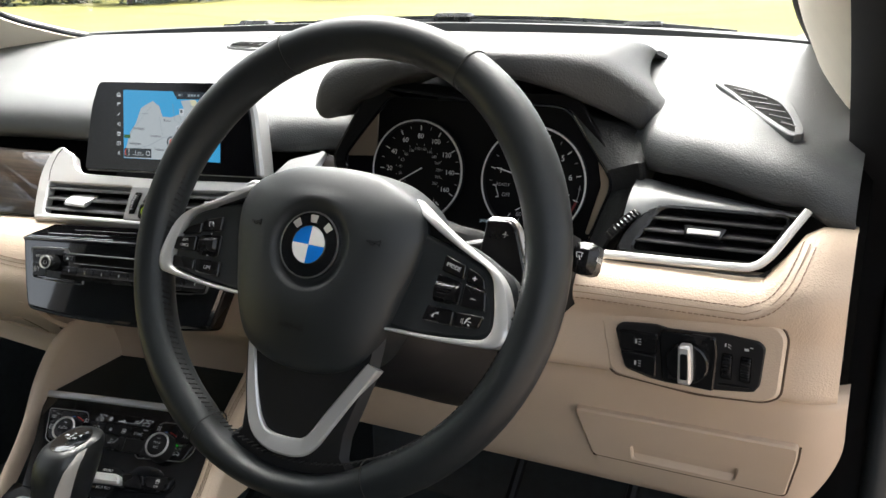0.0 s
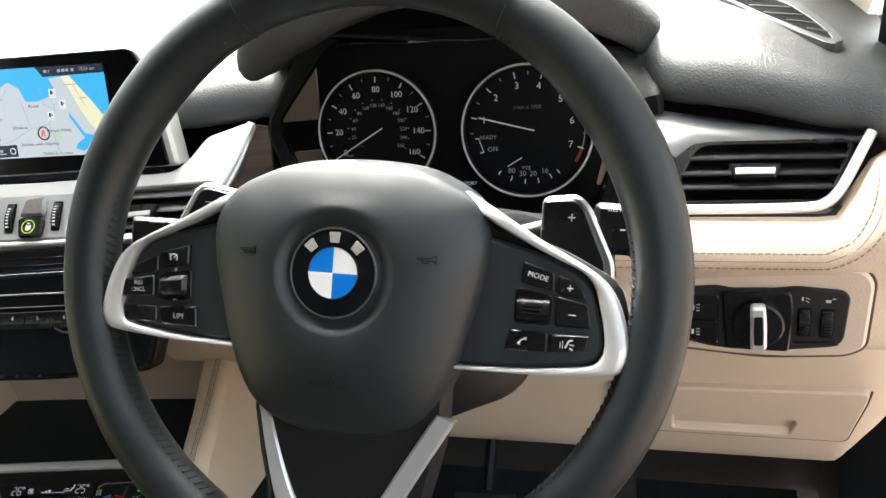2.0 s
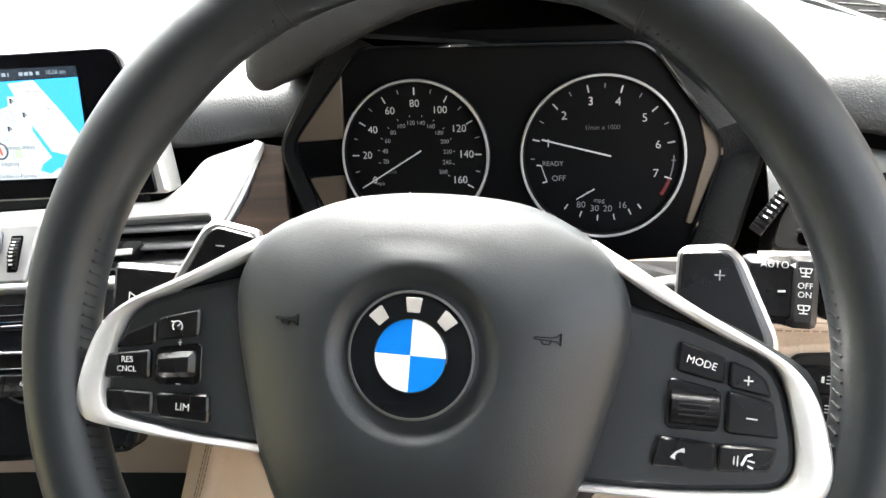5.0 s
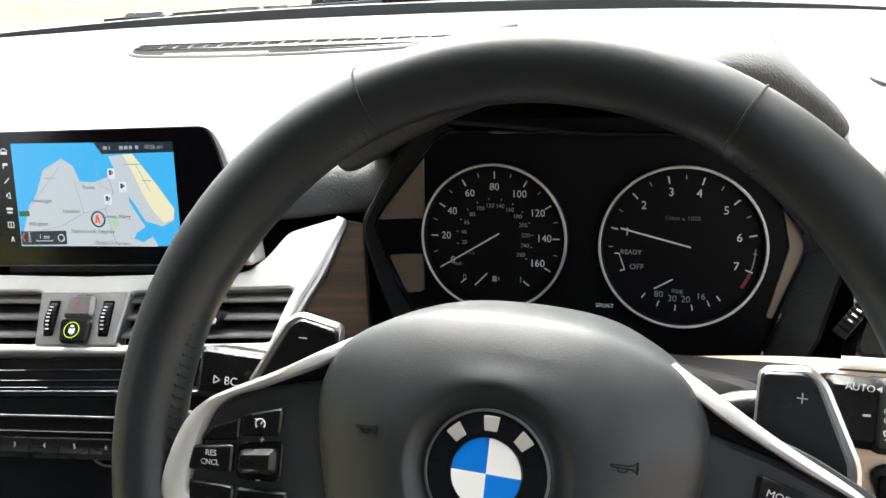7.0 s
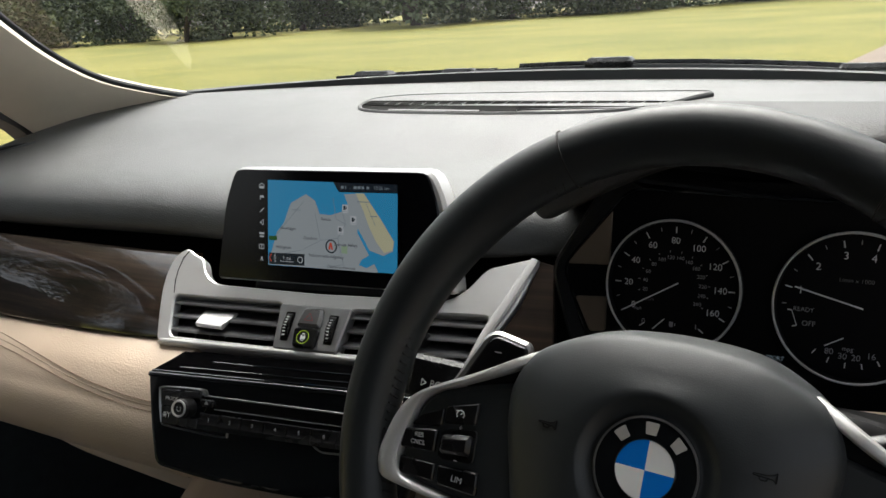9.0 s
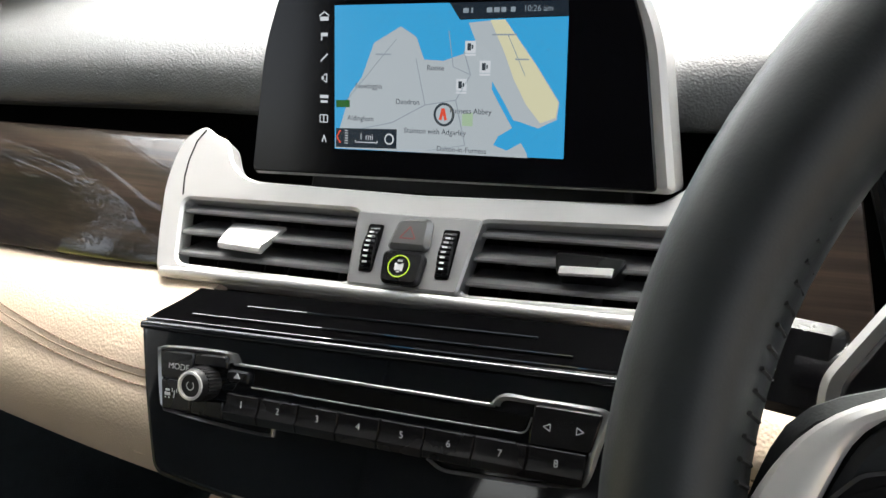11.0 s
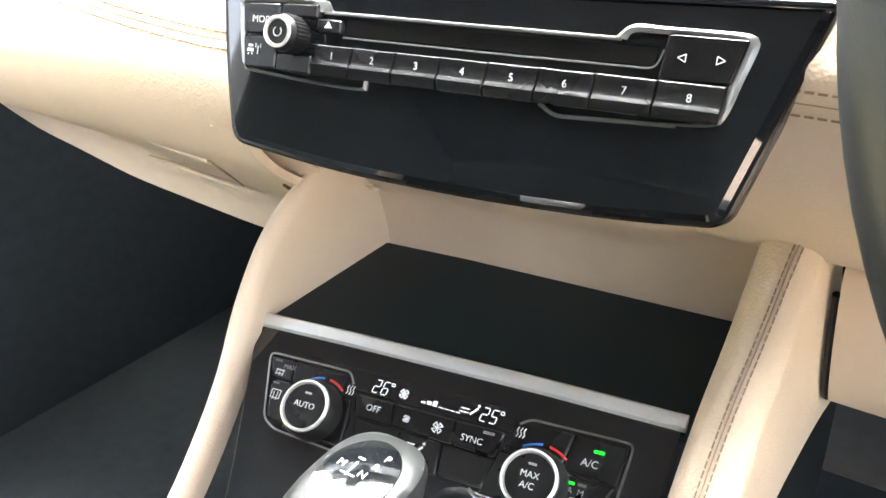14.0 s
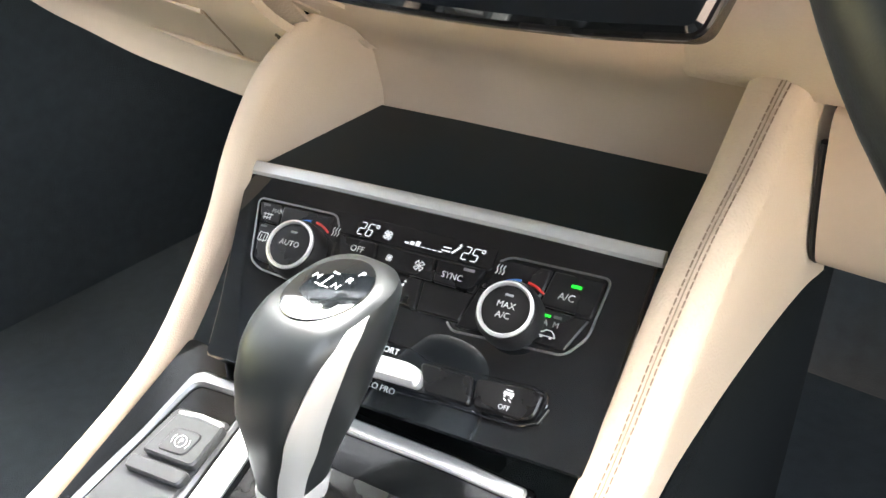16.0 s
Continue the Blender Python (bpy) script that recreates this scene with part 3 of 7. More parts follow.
def lerp_table(x, table):
    if x <= table[0][0]:
        return table[0][1:]
    for a, b in zip(table, table[1:]):
        if x <= b[0]:
            t = (x - a[0]) / (b[0] - a[0])
            t = t * t * (3 - 2 * t)
            return tuple(p + (q - p) * t for p, q in zip(a[1:], b[1:]))
    return table[-1][1:]


LIP = [(-1.50, 0.800, 0.99), (-1.42, 0.762, 1.016), (-1.20, 0.752, 1.024), (-0.88, 0.757, 1.028), (-0.60, 0.772, 1.030), (-0.53, 0.80, 1.03), (-0.24, 0.826, 1.034), (-0.207, 0.828, 1.036), (-0.189, 0.796, 1.036), (-0.165, 0.778, 1.036), (-0.05, 0.757, 1.020), (-0.02, 0.748, 1.006), (0.010, 0.752, 0.996)]


def pad_profile(x):
    y0, z0 = lerp_table(x, LIP)
    yc, zc = cowl_line(x)
    zc -= 0.010 * max(0.0, 1 - ((x - XC) / 0.6) ** 2)
    e = max(0.0, (abs(x - XC) - 0.66) / 0.1)
    d = 0.035 * e * e
    pts = [(x, y0 + 0.035, z0 - 0.012), (x, y0 + 0.008, z0 - 0.008), (x, y0, z0), (x, y0 + 0.003, z0 + 0.014), (x, y0 + 0.014, z0 + 0.027), (x, y0 + 0.040, z0 + 0.038), (x, y0 + 0.085, z0 + 0.046 - d * 0.2)]
    for y, z in ((0.93, 1.081), (1.02, 1.096), (1.12, 1.109), (1.22, 1.116)):
        if y < yc - 0.02:
            pts.append((x, y, z - d))
        else:
            pts.append((x, yc - 0.02 + 0.002 * (y - yc), min(zc, z) - d))
    pts.append((x, max(yc, 1.15) + 0.01, zc - d))
    return spline(pts, 3, False)


xs = sorted([-1.50 + 1.491 * k / 72 for k in range(73)] + [-0.2075, -0.203, -0.199, -0.195, -0.1915, -0.1885])
part("upper_pad", sheet([pad_profile(x) for x in xs], 0.006), PAD, dash, "dark grey soft grained dashboard top")


HOOD = [(-0.529, 1.072, 1.098, 0.757), (-0.517, 1.066, 1.118, 0.752), (-0.482, 1.084, 1.131, 0.751), (-0.42, 1.110, 1.138, 0.753), (-0.357, 1.118, 1.141, 0.757), (-0.29, 1.104, 1.139, 0.772), (-0.25, 1.085, 1.131, 0.797),]
for a in (0, 18, 36, 52, 66, 78, 86):
    c, d = math.cos(radians(a)) ** 0.55, math.sin(radians(a))
    HOOD.append((-0.224 + 0.038 * d, 1.090 - 0.030 * d - 0.022 * c, 1.090 - 0.030 * d + 0.023 * c, 0.822 + 0.024 * d))


def eased(t):
    t = max(0.0, min(1.0, t))
    return t * t * (3 - 2 * t)


hood_rows = []
for x, zl, zt, yf in spline(HOOD, 5, False):
    tr = zt - zl
    fall = eased((x + 0.245) / 0.05)
    drift = 0.21 * fall
    hood_rows.append(spline([(x, yf + 0.085, zl - 0.004), (x, yf + 0.030, zl - 0.001), (x, yf + 0.007, zl + 0.001), (x, yf + 0.001, zl + tr * 0.22), (x, yf + 0.004, zl + tr * 0.72), (x, yf + 0.016, zt - 0.003), (x - drift * 0.02, yf + 0.045, zt + 0.001),
                             (x - drift * 0.10, 0.945, max(min(zt + 0.004, 1.137) - 0.006 * fall, 1.0812)), (x - drift * 0.165, 0.99, max(min(1.130, zt + 0.004) - 0.008 * fall, 1.0895)), (x - drift * 0.255, 1.05, max(min(1.115, zt + 0.002), 1.0980)), (x - drift * 0.345, 1.11, max(min(1.104, zt), 1.1030))], 3, False))
part("instrument_hood", sheet(hood_rows, 0.003), HOOD_SKIN, dash, "dark grained hood over the instruments")

# the funnel between the hood and the gauges
FUNNEL_IN = [(-0.462, 1.087, 0.797), (-0.517, 1.020, 0.787), (-0.492, 0.967, 0.778), (-0.470, 0.925, 0.770), (-0.250, 0.925, 0.770), (-0.239, 0.955, 0.776), (-0.218, 1.018, 0.787), (-0.268, 1.084, 0.797)]
FUNNEL_OUT = [(-0.468, 1.100, 0.770), (-0.515, 1.024, 0.764), (-0.495, 0.962, 0.758), (-0.478, 0.915, 0.750), (-0.236, 0.915, 0.742), (-0.219, 0.955, 0.750), (-0.191, 1.026, 0.786), (-0.206, 1.060, 0.838)]


def funnel_loop(corners, grow, dy):
    flat = fillet(inset([(c[0], c[1]) for c in corners], -grow), 0.012, 4)
    return [(p[0], corners[k // 5][2] + dy, p[1]) for k, p in enumerate(flat)]


def between(a, b, t, dy=0.0):
    return [(p[0] + (q[0] - p[0]) * t, p[1] + (q[1] - p[1]) * t + dy, p[2] + (q[2] - p[2]) * t) for p, q in zip(a, b)]


lens_loop, lip_loop = funnel_loop(FUNNEL_IN, 0, 0), funnel_loop(FUNNEL_OUT, 0, 0)
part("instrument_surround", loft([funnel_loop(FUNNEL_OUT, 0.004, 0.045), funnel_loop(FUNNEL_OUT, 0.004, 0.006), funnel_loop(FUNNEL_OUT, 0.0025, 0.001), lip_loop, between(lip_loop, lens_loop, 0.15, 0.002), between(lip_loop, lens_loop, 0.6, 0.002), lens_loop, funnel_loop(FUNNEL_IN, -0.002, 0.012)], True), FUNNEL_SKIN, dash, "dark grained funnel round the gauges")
part("surround_edge", sweep([(p[0], p[1] - 0.001, p[2]) for p in lens_loop], 0.0016, 6, True, up=(0, 1, 0)), PIANO, dash, "glossy black edge of the gauge glass")

# backing sheet behind all the dash openings, their shade put into its near-black colour
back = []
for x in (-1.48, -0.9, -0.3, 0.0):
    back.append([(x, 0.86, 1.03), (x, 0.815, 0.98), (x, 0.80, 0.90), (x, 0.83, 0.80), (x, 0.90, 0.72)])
part("backing", sheet(back, 0.004), DEPTH_SHADE, dash, "near-black sheet for the shade behind the dashboard trims")

# dark brown for rods that draw the shade in gaps between beige parts
GAP_SHADE = mottled(material("gap_shade_brown", (0.09, 0.06, 0.04), 0.8), (0.09, 0.06, 0.04), 0.2, 30)

SEAM_FOLD = mottled(material("folded_seam", (0.31, 0.23, 0.155), 0.8), (0.31, 0.23, 0.155), 0.2, 30)

# passenger side: wood, beige leather
SIDE = [(-1.50, 0.080, -0.060), (-1.30, 0.045, -0.036), (-1.155, 0.026, -0.018), (-0.86, 0.0, 0.0)]


def wood_profile(x):
    dy, dz = lerp_table(x, SIDE)
    k = 0.55
    return [(x, 0.668 + dy, 0.947 + dz), (x, 0.667 + dy, 0.951 + dz), (x, 0.676 + dy * 0.9, 0.966 + dz * 0.9), (x, 0.694 + dy * k, 0.985 + dz * 0.6), (x, 0.714 + dy * 0.3, 1.000 + dz * 0.3), (x, 0.734 + dy * 0.15, 1.009 + dz * 0.15), (x, 0.742 + dy * 0.1, 1.009 + dz * 0.1)]


xs_left = [-1.50 + 0.616 * k / 24 for k in range(25)]
def wood_row(x):
    k = max(0.0, min(1.0, (x + 0.96) / 0.076))
    return [(p[0] + k * (0.017 - 0.30 * (p[2] - 0.947)), p[1] + 0.008 * k * k, p[2]) for p in spline(wood_profile(x), 3, False)]


part("wood_trim", sheet([wood_row(x) for x in xs_left], 0.004), WOOD, dash, "glossy dark brown striped wood trim")

LOWER = [(0.676, 0.945), (0.660, 0.943), (0.640, 0.934), (0.625, 0.918), (0.618, 0.906), (0.612, 0.896), (0.609, 0.882), (0.613, 0.862), (0.626, 0.842), (0.652, 0.822), (0.700, 0.790), (0.745, 0.757), (0.768, 0.738), (0.777, 0.718), (0.777, 0.700)]


def lower_left(x):
    dy, dz = lerp_table(x, SIDE)
    rise = 0.20 * max(0.0, -1.0 - x) ** 2
    pts = []
    for y, z in LOWER:
        k = max(0.0, min(1.0, (0.84 - z) / 0.08))
        pts.append((x - min(1.0, 3 * k) * max(0.0, x + 0.838), y + dy * (1 - 0.6 * k), z + dz * (1 - k) + rise * k))
    return spline(pts, 3, False)


def at_height(profile, z):
    """The foremost point of a profile at the height z."""
    best = None
    for a, b in zip(profile, profile[1:]):
        if (a[2] - z) * (b[2] - z) <= 0 and abs(a[2] - b[2]) > 1e-9:
            t = (z - a[2]) / (b[2] - a[2])
            y = a[1] + (b[1] - a[1]) * t
            if best is None or y < best[1]:
                best = (a[0], y, z)
    return best


xs_low = [-1.50 + 0.674 * k / 30 for k in range(31)]
part("passenger_lower_pad", sheet([lower_left(x) for x in xs_low], -0.005), BEIGE, dash, "beige leather dashboard lower half with a stitched seam")


def stitches(name, path, length, gap, r, mat_, parent, label="", piece=None):
    """A dashed seam: one short thread after another along the path."""
    bm = bmesh.new()
    pts = [Vector(p) for p in path]
    acc, on, start = 0.0, True, pts[0]
    run = [pts[0]]
    for a, b in zip(pts, pts[1:]):
        seg = (b - a).length
        pos = 0.0
        while seg - pos > 1e-7:
            need = (length if on else gap) - acc
            step = min(need, seg - pos)
            pos += step
            acc += step
            p = a.lerp(b, pos / seg)
            if on:
                run.append(p)
            if acc >= (length if on else gap) - 1e-7:
                if on and len(run) > 1:
                    sweep([tuple(run[0]), tuple(run[-1])], r, 5, bm=bm, up=(0.3, 0.9, 0.2))
                on, acc = not on, 0.0
                run = [p]
    return part(name, bm, mat_, parent, label)




def pad_line(z0, out):
    path = []
    for k in range(90):
        x = -1.42 + 0.588 * k / 89
        q = at_height(lower_left(x), z0 + 0.03 * max(0.0, -0.85 - x))
        if q:
            path.append((q[0], q[1] - out, q[2]))
    return path


for z0 in (0.9122, 0.9048):
    stitches("seam_stitching", pad_line(z0, 0.0005), 0.0034, 0.0014, 0.0005, THREAD, dash, "brown stitched seam")
part("seam_groove", sweep(pad_line(0.9085, -0.0002), 0.0005, 6), SEAM_FOLD, dash, "folded seam line")

# glovebox handle and gap
glove = [(-0.852, 0.6625, 0.8135), (-0.858, 0.672, 0.807), (-0.868, 0.690, 0.7955)]
part("glovebox_gap", sweep(glove, 0.0010, 6), GAP_SHADE, dash, "thin brown rod for the shade of the gap beside the glovebox lid")
fill = []
for x in (-0.862, -0.850, -0.838, -0.826, -0.815, -0.800, -0.785):
    lo = min(x, -0.8365)
    if x > -0.83:
        fill.append(spline([(x, 0.608, 0.872), (x, 0.614, 0.864), (x, 0.620, 0.859), (x, 0.628, 0.854), (x, 0.640, 0.8470), (x, 0.650, 0.8415)], 3, False))
        continue
    fill.append(spline([(x, 0.616, 0.872), (x, 0.620, 0.860), (x, 0.630, 0.848), (x - 0.3 * max(0, x + 0.836), 0.645, 0.836), (lo, 0.664, 0.822), (lo, 0.690, 0.804)], 3, False))
part("pad_return", sheet(fill, -0.003), BEIGE, dash, "beige return beside the radio")
# no recess here: its shadow line is drawn as a brown rod
part("handle_edge", sweep([(-0.902, 0.6515, 0.8225), (-0.911, 0.662, 0.8145), (-0.945, 0.703, 0.7855), (-0.978, 0.742, 0.7575)], 0.0007, 6), SEAM_FOLD, dash, "brown rod for the shadow line of the glovebox pull")
part("handle_brow", sweep([(-0.902, 0.6515, 0.8222), (-0.930, 0.6475, 0.8258), (-0.965, 0.6435, 0.8295)], lambda t: 0.0022 * (1.02 - t) ** 0.6, 8), BEIGE_PLASTIC, dash, "beige upper edge of the glovebox pull")
part("handle_lip", sweep([(-0.975, 0.757, 0.7470), (-1.00, 0.7555, 0.7480), (-1.03, 0.7535, 0.7500), (-1.06, 0.750, 0.7540), (-1.09, 0.744, 0.7595)], lambda t: 0.0036 * max(0.03, math.sin(math.pi * t)) ** 0.5, 10, flat=0.6), BEIGE_PLASTIC, dash, "beige moulded lip of the glovebox pull")

# driver side: beige upper band, lower panel
UPPER_R = [(0.735, 0.962), (0.716, 0.963), (0.700, 0.960), (0.690, 0.952), (0.685, 0.944), (0.686, 0.936), (0.693, 0.928), (0.699, 0.918), (0.700, 0.900), (0.700, 0.876), (0.703, 0.866), (0.712, 0.862), (0.74, 0.862)]
UPPER_L = [(0.703, 0.942), (0.684, 0.942), (0.668, 0.938), (0.659, 0.930), (0.654, 0.922), (0.655, 0.914), (0.660, 0.906), (0.664, 0.896), (0.668, 0.878), (0.684, 0.854), (0.704, 0.833), (0.719, 0.819), (0.745, 0.812)]


def upper_right(x):
    s = max(0.0, min(1.0, (-0.20 - x) / 0.36))
    s = s * s * (3 - 2 * s)
    e = max(0.0, (x + 0.040) / 0.034)
    r = max(0.0, min(1.0, (x + 0.074) / 0.040))
    r = r * r * (3 - 2 * r)
    pts = []
    for (y, z), (yl, zl) in zip(UPPER_R, UPPER_L):
        pts.append((x, y + (yl - y) * s + 0.012 * e * e + 0.022 * r * max(0.0, (z - 0.945) / 0.018), z + (zl - z) * s + 0.040 * r * max(0.0, (z - 0.925) / 0.038)))
    return spline(pts, 3, False)


xs_r = [-0.624 + 0.618 * k / 48 for k in range(49)]
part("driver_upper_band", sheet([upper_right(x) for x in xs_r], -0.004), BEIGE, dash, "beige leather band with a double stitched seam")


def band_line(d, out):
    """A line along the band that turns up at its outer end; d is its distance from the seam."""
    path = []
    for k in range(80):
        x = -0.596 + 0.516 * k / 79
        s = max(0.0, min(1.0, (-0.20 - x) / 0.36))
        path.append((x, 0.9425 - d - 0.034 * s * s * (3 - 2 * s)))
    for x, z in spline([(-0.080, 0.9425), (-0.062, 0.951), (-0.049, 0.968), (-0.042, 0.986), (-0.039, 0.996)], 6, False)[1:]:
        path.append((x + 0.9 * d * min(1.0, (x + 0.080) / 0.03), z - d * max(0.0, min(1.0, (-0.042 - x) / 0.03))))
    out_path = []
    for x, z in path:
        q = at_height(upper_right(x), z)
        if q:
            out_path.append((q[0], q[1] - out, q[2]))
    return out_path


for d in (-0.0055, 0.0055):
    stitches("seam_stitching", band_line(d, 0.0005), 0.0034, 0.0014, 0.0005, THREAD, dash, "brown stitched seam")
part("seam_groove", sweep(band_line(0.0, -0.0002), 0.0005, 6), SEAM_FOLD, dash, "folded seam line")

LOWER_R = [(0.75, 0.860), (0.735, 0.858), (0.727, 0.850), (0.728, 0.835), (0.739, 0.80), (0.752, 0.765), (0.762, 0.735), (0.776, 0.710), (0.80, 0.698), (0.83, 0.696)]
LOWER_L = [(0.760, 0.812), (0.742, 0.812), (0.736, 0.806), (0.739, 0.792), (0.746, 0.770), (0.755, 0.748), (0.765, 0.727), (0.778, 0.708), (0.80, 0.698), (0.83, 0.696)]


def lower_right(x):
    s = max(0.0, min(1.0, (-0.20 - x) / 0.36))
    s = s * s * (3 - 2 * s)
    e = max(0.0, (x + 0.045) / 0.047)
    return spline([(x - 0.040 * e * max(0.0, (0.80 - z) / 0.10) ** 1.5, y + (yl - y) * s + 0.02 * e * e, z + (zl - z) * s) for (y, z), (yl, zl) in zip(LOWER_R, LOWER_L)], 3, False)


xs_lower = [-0.5575 + 0.5600 * k / 44 for k in range(45)]
part("driver_lower_panel", sheet([lower_right(x) for x in xs_lower], -0.004), BEIGE_PLASTIC, dash, "beige moulded lower panel under the steering wheel")
# black rod drawn in place of the shade in this gap
part("panel_gap", sweep([(p[0] + 0.0015, p[1] + 0.004, p[2]) for p in lower_right(-0.561)[9:]], 0.0024, 8), BLACK, dash, "black rod for the shade of the gap beside the lower panel")
lid = face_frame((-0.125, 0.7450, 0.775), 0, -21)
LID = [(-108, 34), (94, 38), (93, 22), (85, -30), (-94, -29)]
part("cubby_lid", plate(fillet(mm(LID), 0.006), -0.004, 0.0025, 0.0015, [fillet(mm([(-54, -4), (44, -4), (40, -22), (-54, -22)]), 0.003)]), BEIGE_PLASTIC, dash, "beige storage lid", lid)
part("cubby_pull", sheet([[(u / 1000, v / 1000, n / 1000) for u in (-56, -20, 20, 46)] for v, n in ((-2, 1.6), (-5, -2), (-12, -5.5), (-19, -3.5), (-24, 1.6))], -0.001), BEIGE_PLASTIC, dash, "moulded finger recess in the lid", lid)
part("lid_gap", sweep([(p[0], p[1], 0.0) for p in fillet(mm([(-94.5, -30), (85.5, -31), (94, 22), (95, 38)]), [0, 0.006, 0.006, 0])], 0.0011, 6), GAP_SHADE, dash, "thin brown rod for the shade of the gap round the storage lid", lid)

# ---------- centre vents ----------
SLAT = mottled(material("satin_vent_blade", (0.085, 0.085, 0.087), 0.36), (0.085, 0.085, 0.087), 0.15, 30, 0.34, 0.05)
FASCIA = face_frame((-0.72, 0.7165, 0.984), 8, 42)
vents = thing("centre_vent_unit", FASCIA, "satin silver centre fascia with two black slatted air vents", "air vent")
fascia_outline = mm([(-157, 49), (-163, 46), (-170, 38.5), (-172, 22), (-171, 6), (-164, -22), (-157, -44), (-151, -49.5), (-60, -49), (60, -49), (146, -48), (156, -42), (168, -10), (180, 14), (194, 53), (189, 58), (176, 54), (150, 46), (136, 26), (122, 15), (0, 12), (-108, 14), (-119, 17.7), (-128, 25), (-133, 35), (-137, 40), (-146, 43), (-151, 46)])
left_hole = fillet(mm([(-154, 0), (-143.5, -40.5), (-30, -41), (-35, 0.5)]), 0.006)
right_hole = fillet(mm([(34, -1), (160, 3), (148, -38), (31, -41)]), 0.006)
part("trim_plate", plate(fillet(fascia_outline, 0.006, 3), -0.012, 0.0, 0.0015, [left_hole, right_hole]), SILVER, vents, "satin silver trim plate")
part("lower_edge_trim", sweep(spline(mm([(-151, -47, -1.5), (-140, -46.5, 0.5), (-60, -46, 1), (60, -46, 1), (140, -45.5, 0.5), (150, -45, -1.5)]), 8, False), 0.0030, 10), SILVER, vents)
# the groove is a rod and the duct a plate, both coloured as shade
part("groove", sweep(mm([(-155, 1.8, 0), (-158.5, 14, 0), (-159.5, 25, 0), (-158.5, 38, 0), (-154, 46.5, 0)]), 0.0005, 6), DEPTH_SHADE, vents, "thin near-black rod for the shade of a groove beside the vent")
part("duct", plate(mm([(-160, 6), (-150, -46), (148, -46), (160, 6)]), -0.05, -0.046, 0.001), DEPTH_SHADE, vents, "near-black plate for the shade of the duct behind the slats")


def slat(x0, x1, y0, y1, tilt):
    """A level vent blade with a rounded front edge."""
    rows = []
    for x, y in ((x0, y0), (x1, y1)):
        rows.append([(x, y + dy, z) for dy, z in ((-0.0012, -0.0028), (-0.0006, -0.0016), (0.0008, -0.0016), (0.0024, -0.0030), (0.0075, -0.0090), (0.0150, -0.0185), (0.0138, -0.0200), (0.0004, -0.0060))])
    return loft(rows, True, caps=True)


for k, (yl, yr) in enumerate(((-7.6, -8), (-21, -21), (-34.2, -34.5))):
    xl = -152.5 - 0.22 * yl
    part("slat", slat(xl / 1000, -0.0335, yl / 1000, yr / 1000, 0.0), SLAT, vents)
    part("slat", slat(0.0335, (158.5 + yl * 0.28) / 1000, yr / 1000, yl / 1000 + 0.001, 0.0), SLAT, vents)
for k in range(7):
    for u0 in (-0.135, 0.043):
        u = u0 + k * 0.0165
        part("guide_vane", box(u - 0.0006, -0.041, -0.045, u + 0.0006, -0.001, -0.026, 0.0002), BLACK, vents)
tab_rows = []
for k in range(9):
    t = k / 8
    x0, x1 = (-116.2 + 28.2 * t) / 1000, (-118.5 + 35.5 * t) / 1000
    y0 = (-27.6 - 1.4 * t) / 1000
    tab_rows.append([(x0, y0 - 0.0022, 0.0012), (x0, y0 - 0.0016, 0.0034), (x0, y0, 0.0042), (x0, y0 + 0.0024, 0.0036), (x0 + (x1 - x0) * 0.3, y0 + 0.0060, 0.0010), (x1, -0.0104, -0.0072), (x1, -0.0116, -0.0084), (x0, y0 + 0.0012, -0.0006)])
part("vent_tab", loft(tab_rows, True, caps=True), SILVER, vents, "satin silver vent direction tab")
tab = part("vent_tab", plate(fillet(mm([(79, -27), (107, -26), (112, -16), (77, -15)]), 0.003), -0.010, 0.003, 0.0008), SMOOTH_BLACK, vents, "vent direction tab")
part("tab_inlay", plate(fillet(mm([(80.2, -27), (106, -26), (106.5, -21.5), (80.6, -22.5)]), 0.001), 0.002, 0.004, 0.0006), SILVER, tab, "silver tab inlay")


def ribbed(u, y0, y1, w, n, z, lift, depth):
    """One ribbed roller between y0 and y1, in millimetres across, standing above z."""
    rows = []
    for k in range(4 * n + 1):
        t = k / (4 * n)
        h = z + lift * math.sin(math.pi * t) - (depth if k % 4 == 0 else 0.0)
        y = (y0 + (y1 - y0) * t) / 1000
        rows.append([((u - w) / 1000, y, z - 0.002), ((u - w) / 1000, y, h - 0.0004), ((u - w + 0.4) / 1000, y, h), ((u + w - 0.4) / 1000, y, h), ((u + w) / 1000, y, h - 0.0004), ((u + w) / 1000, y, z - 0.002)])
    return loft(rows)


block = part("control_block", plate(fillet(mm([(-34.5, -1.5), (37, -1.5), (32, -43), (-30, -43.5)]), 0.003), -0.008, 0.004, 0.0012), DARK_SILVER, vents, "grey metal control block between the vents")
part("hazard_button", plate(fillet(mm([(-7.5, -5), (11.5, -4.5), (12.5, -22.5), (-11.5, -22.5)]), 0.004), 0.003, 0.008, 0.0025), GREY_KEY, block, "glossy grey hazard light button")
part("assist_button", plate(fillet(mm([(-11.8, -23.8), (12.5, -23.8), (11.5, -41.8), (-9.5, -41.8)]), 0.004), 0.003, 0.008, 0.0015), SMOOTH_BLACK, block, "black button with a yellow ring")
bars("hazard_symbol", [(0.5, -10.5, 4.6, -17, 0.6), (4.6, -17, -4, -17, 0.6), (-4, -17, 0.5, -10.5, 0.6)], 0.0080, DARK_RED, block)
part("yellow_ring", sweep([(p[0], p[1], 0.0082) for p in disc(-0.0005, -0.0325, 0.0058, 28)], 0.00035, 5, True), YELLOW_LED, block)
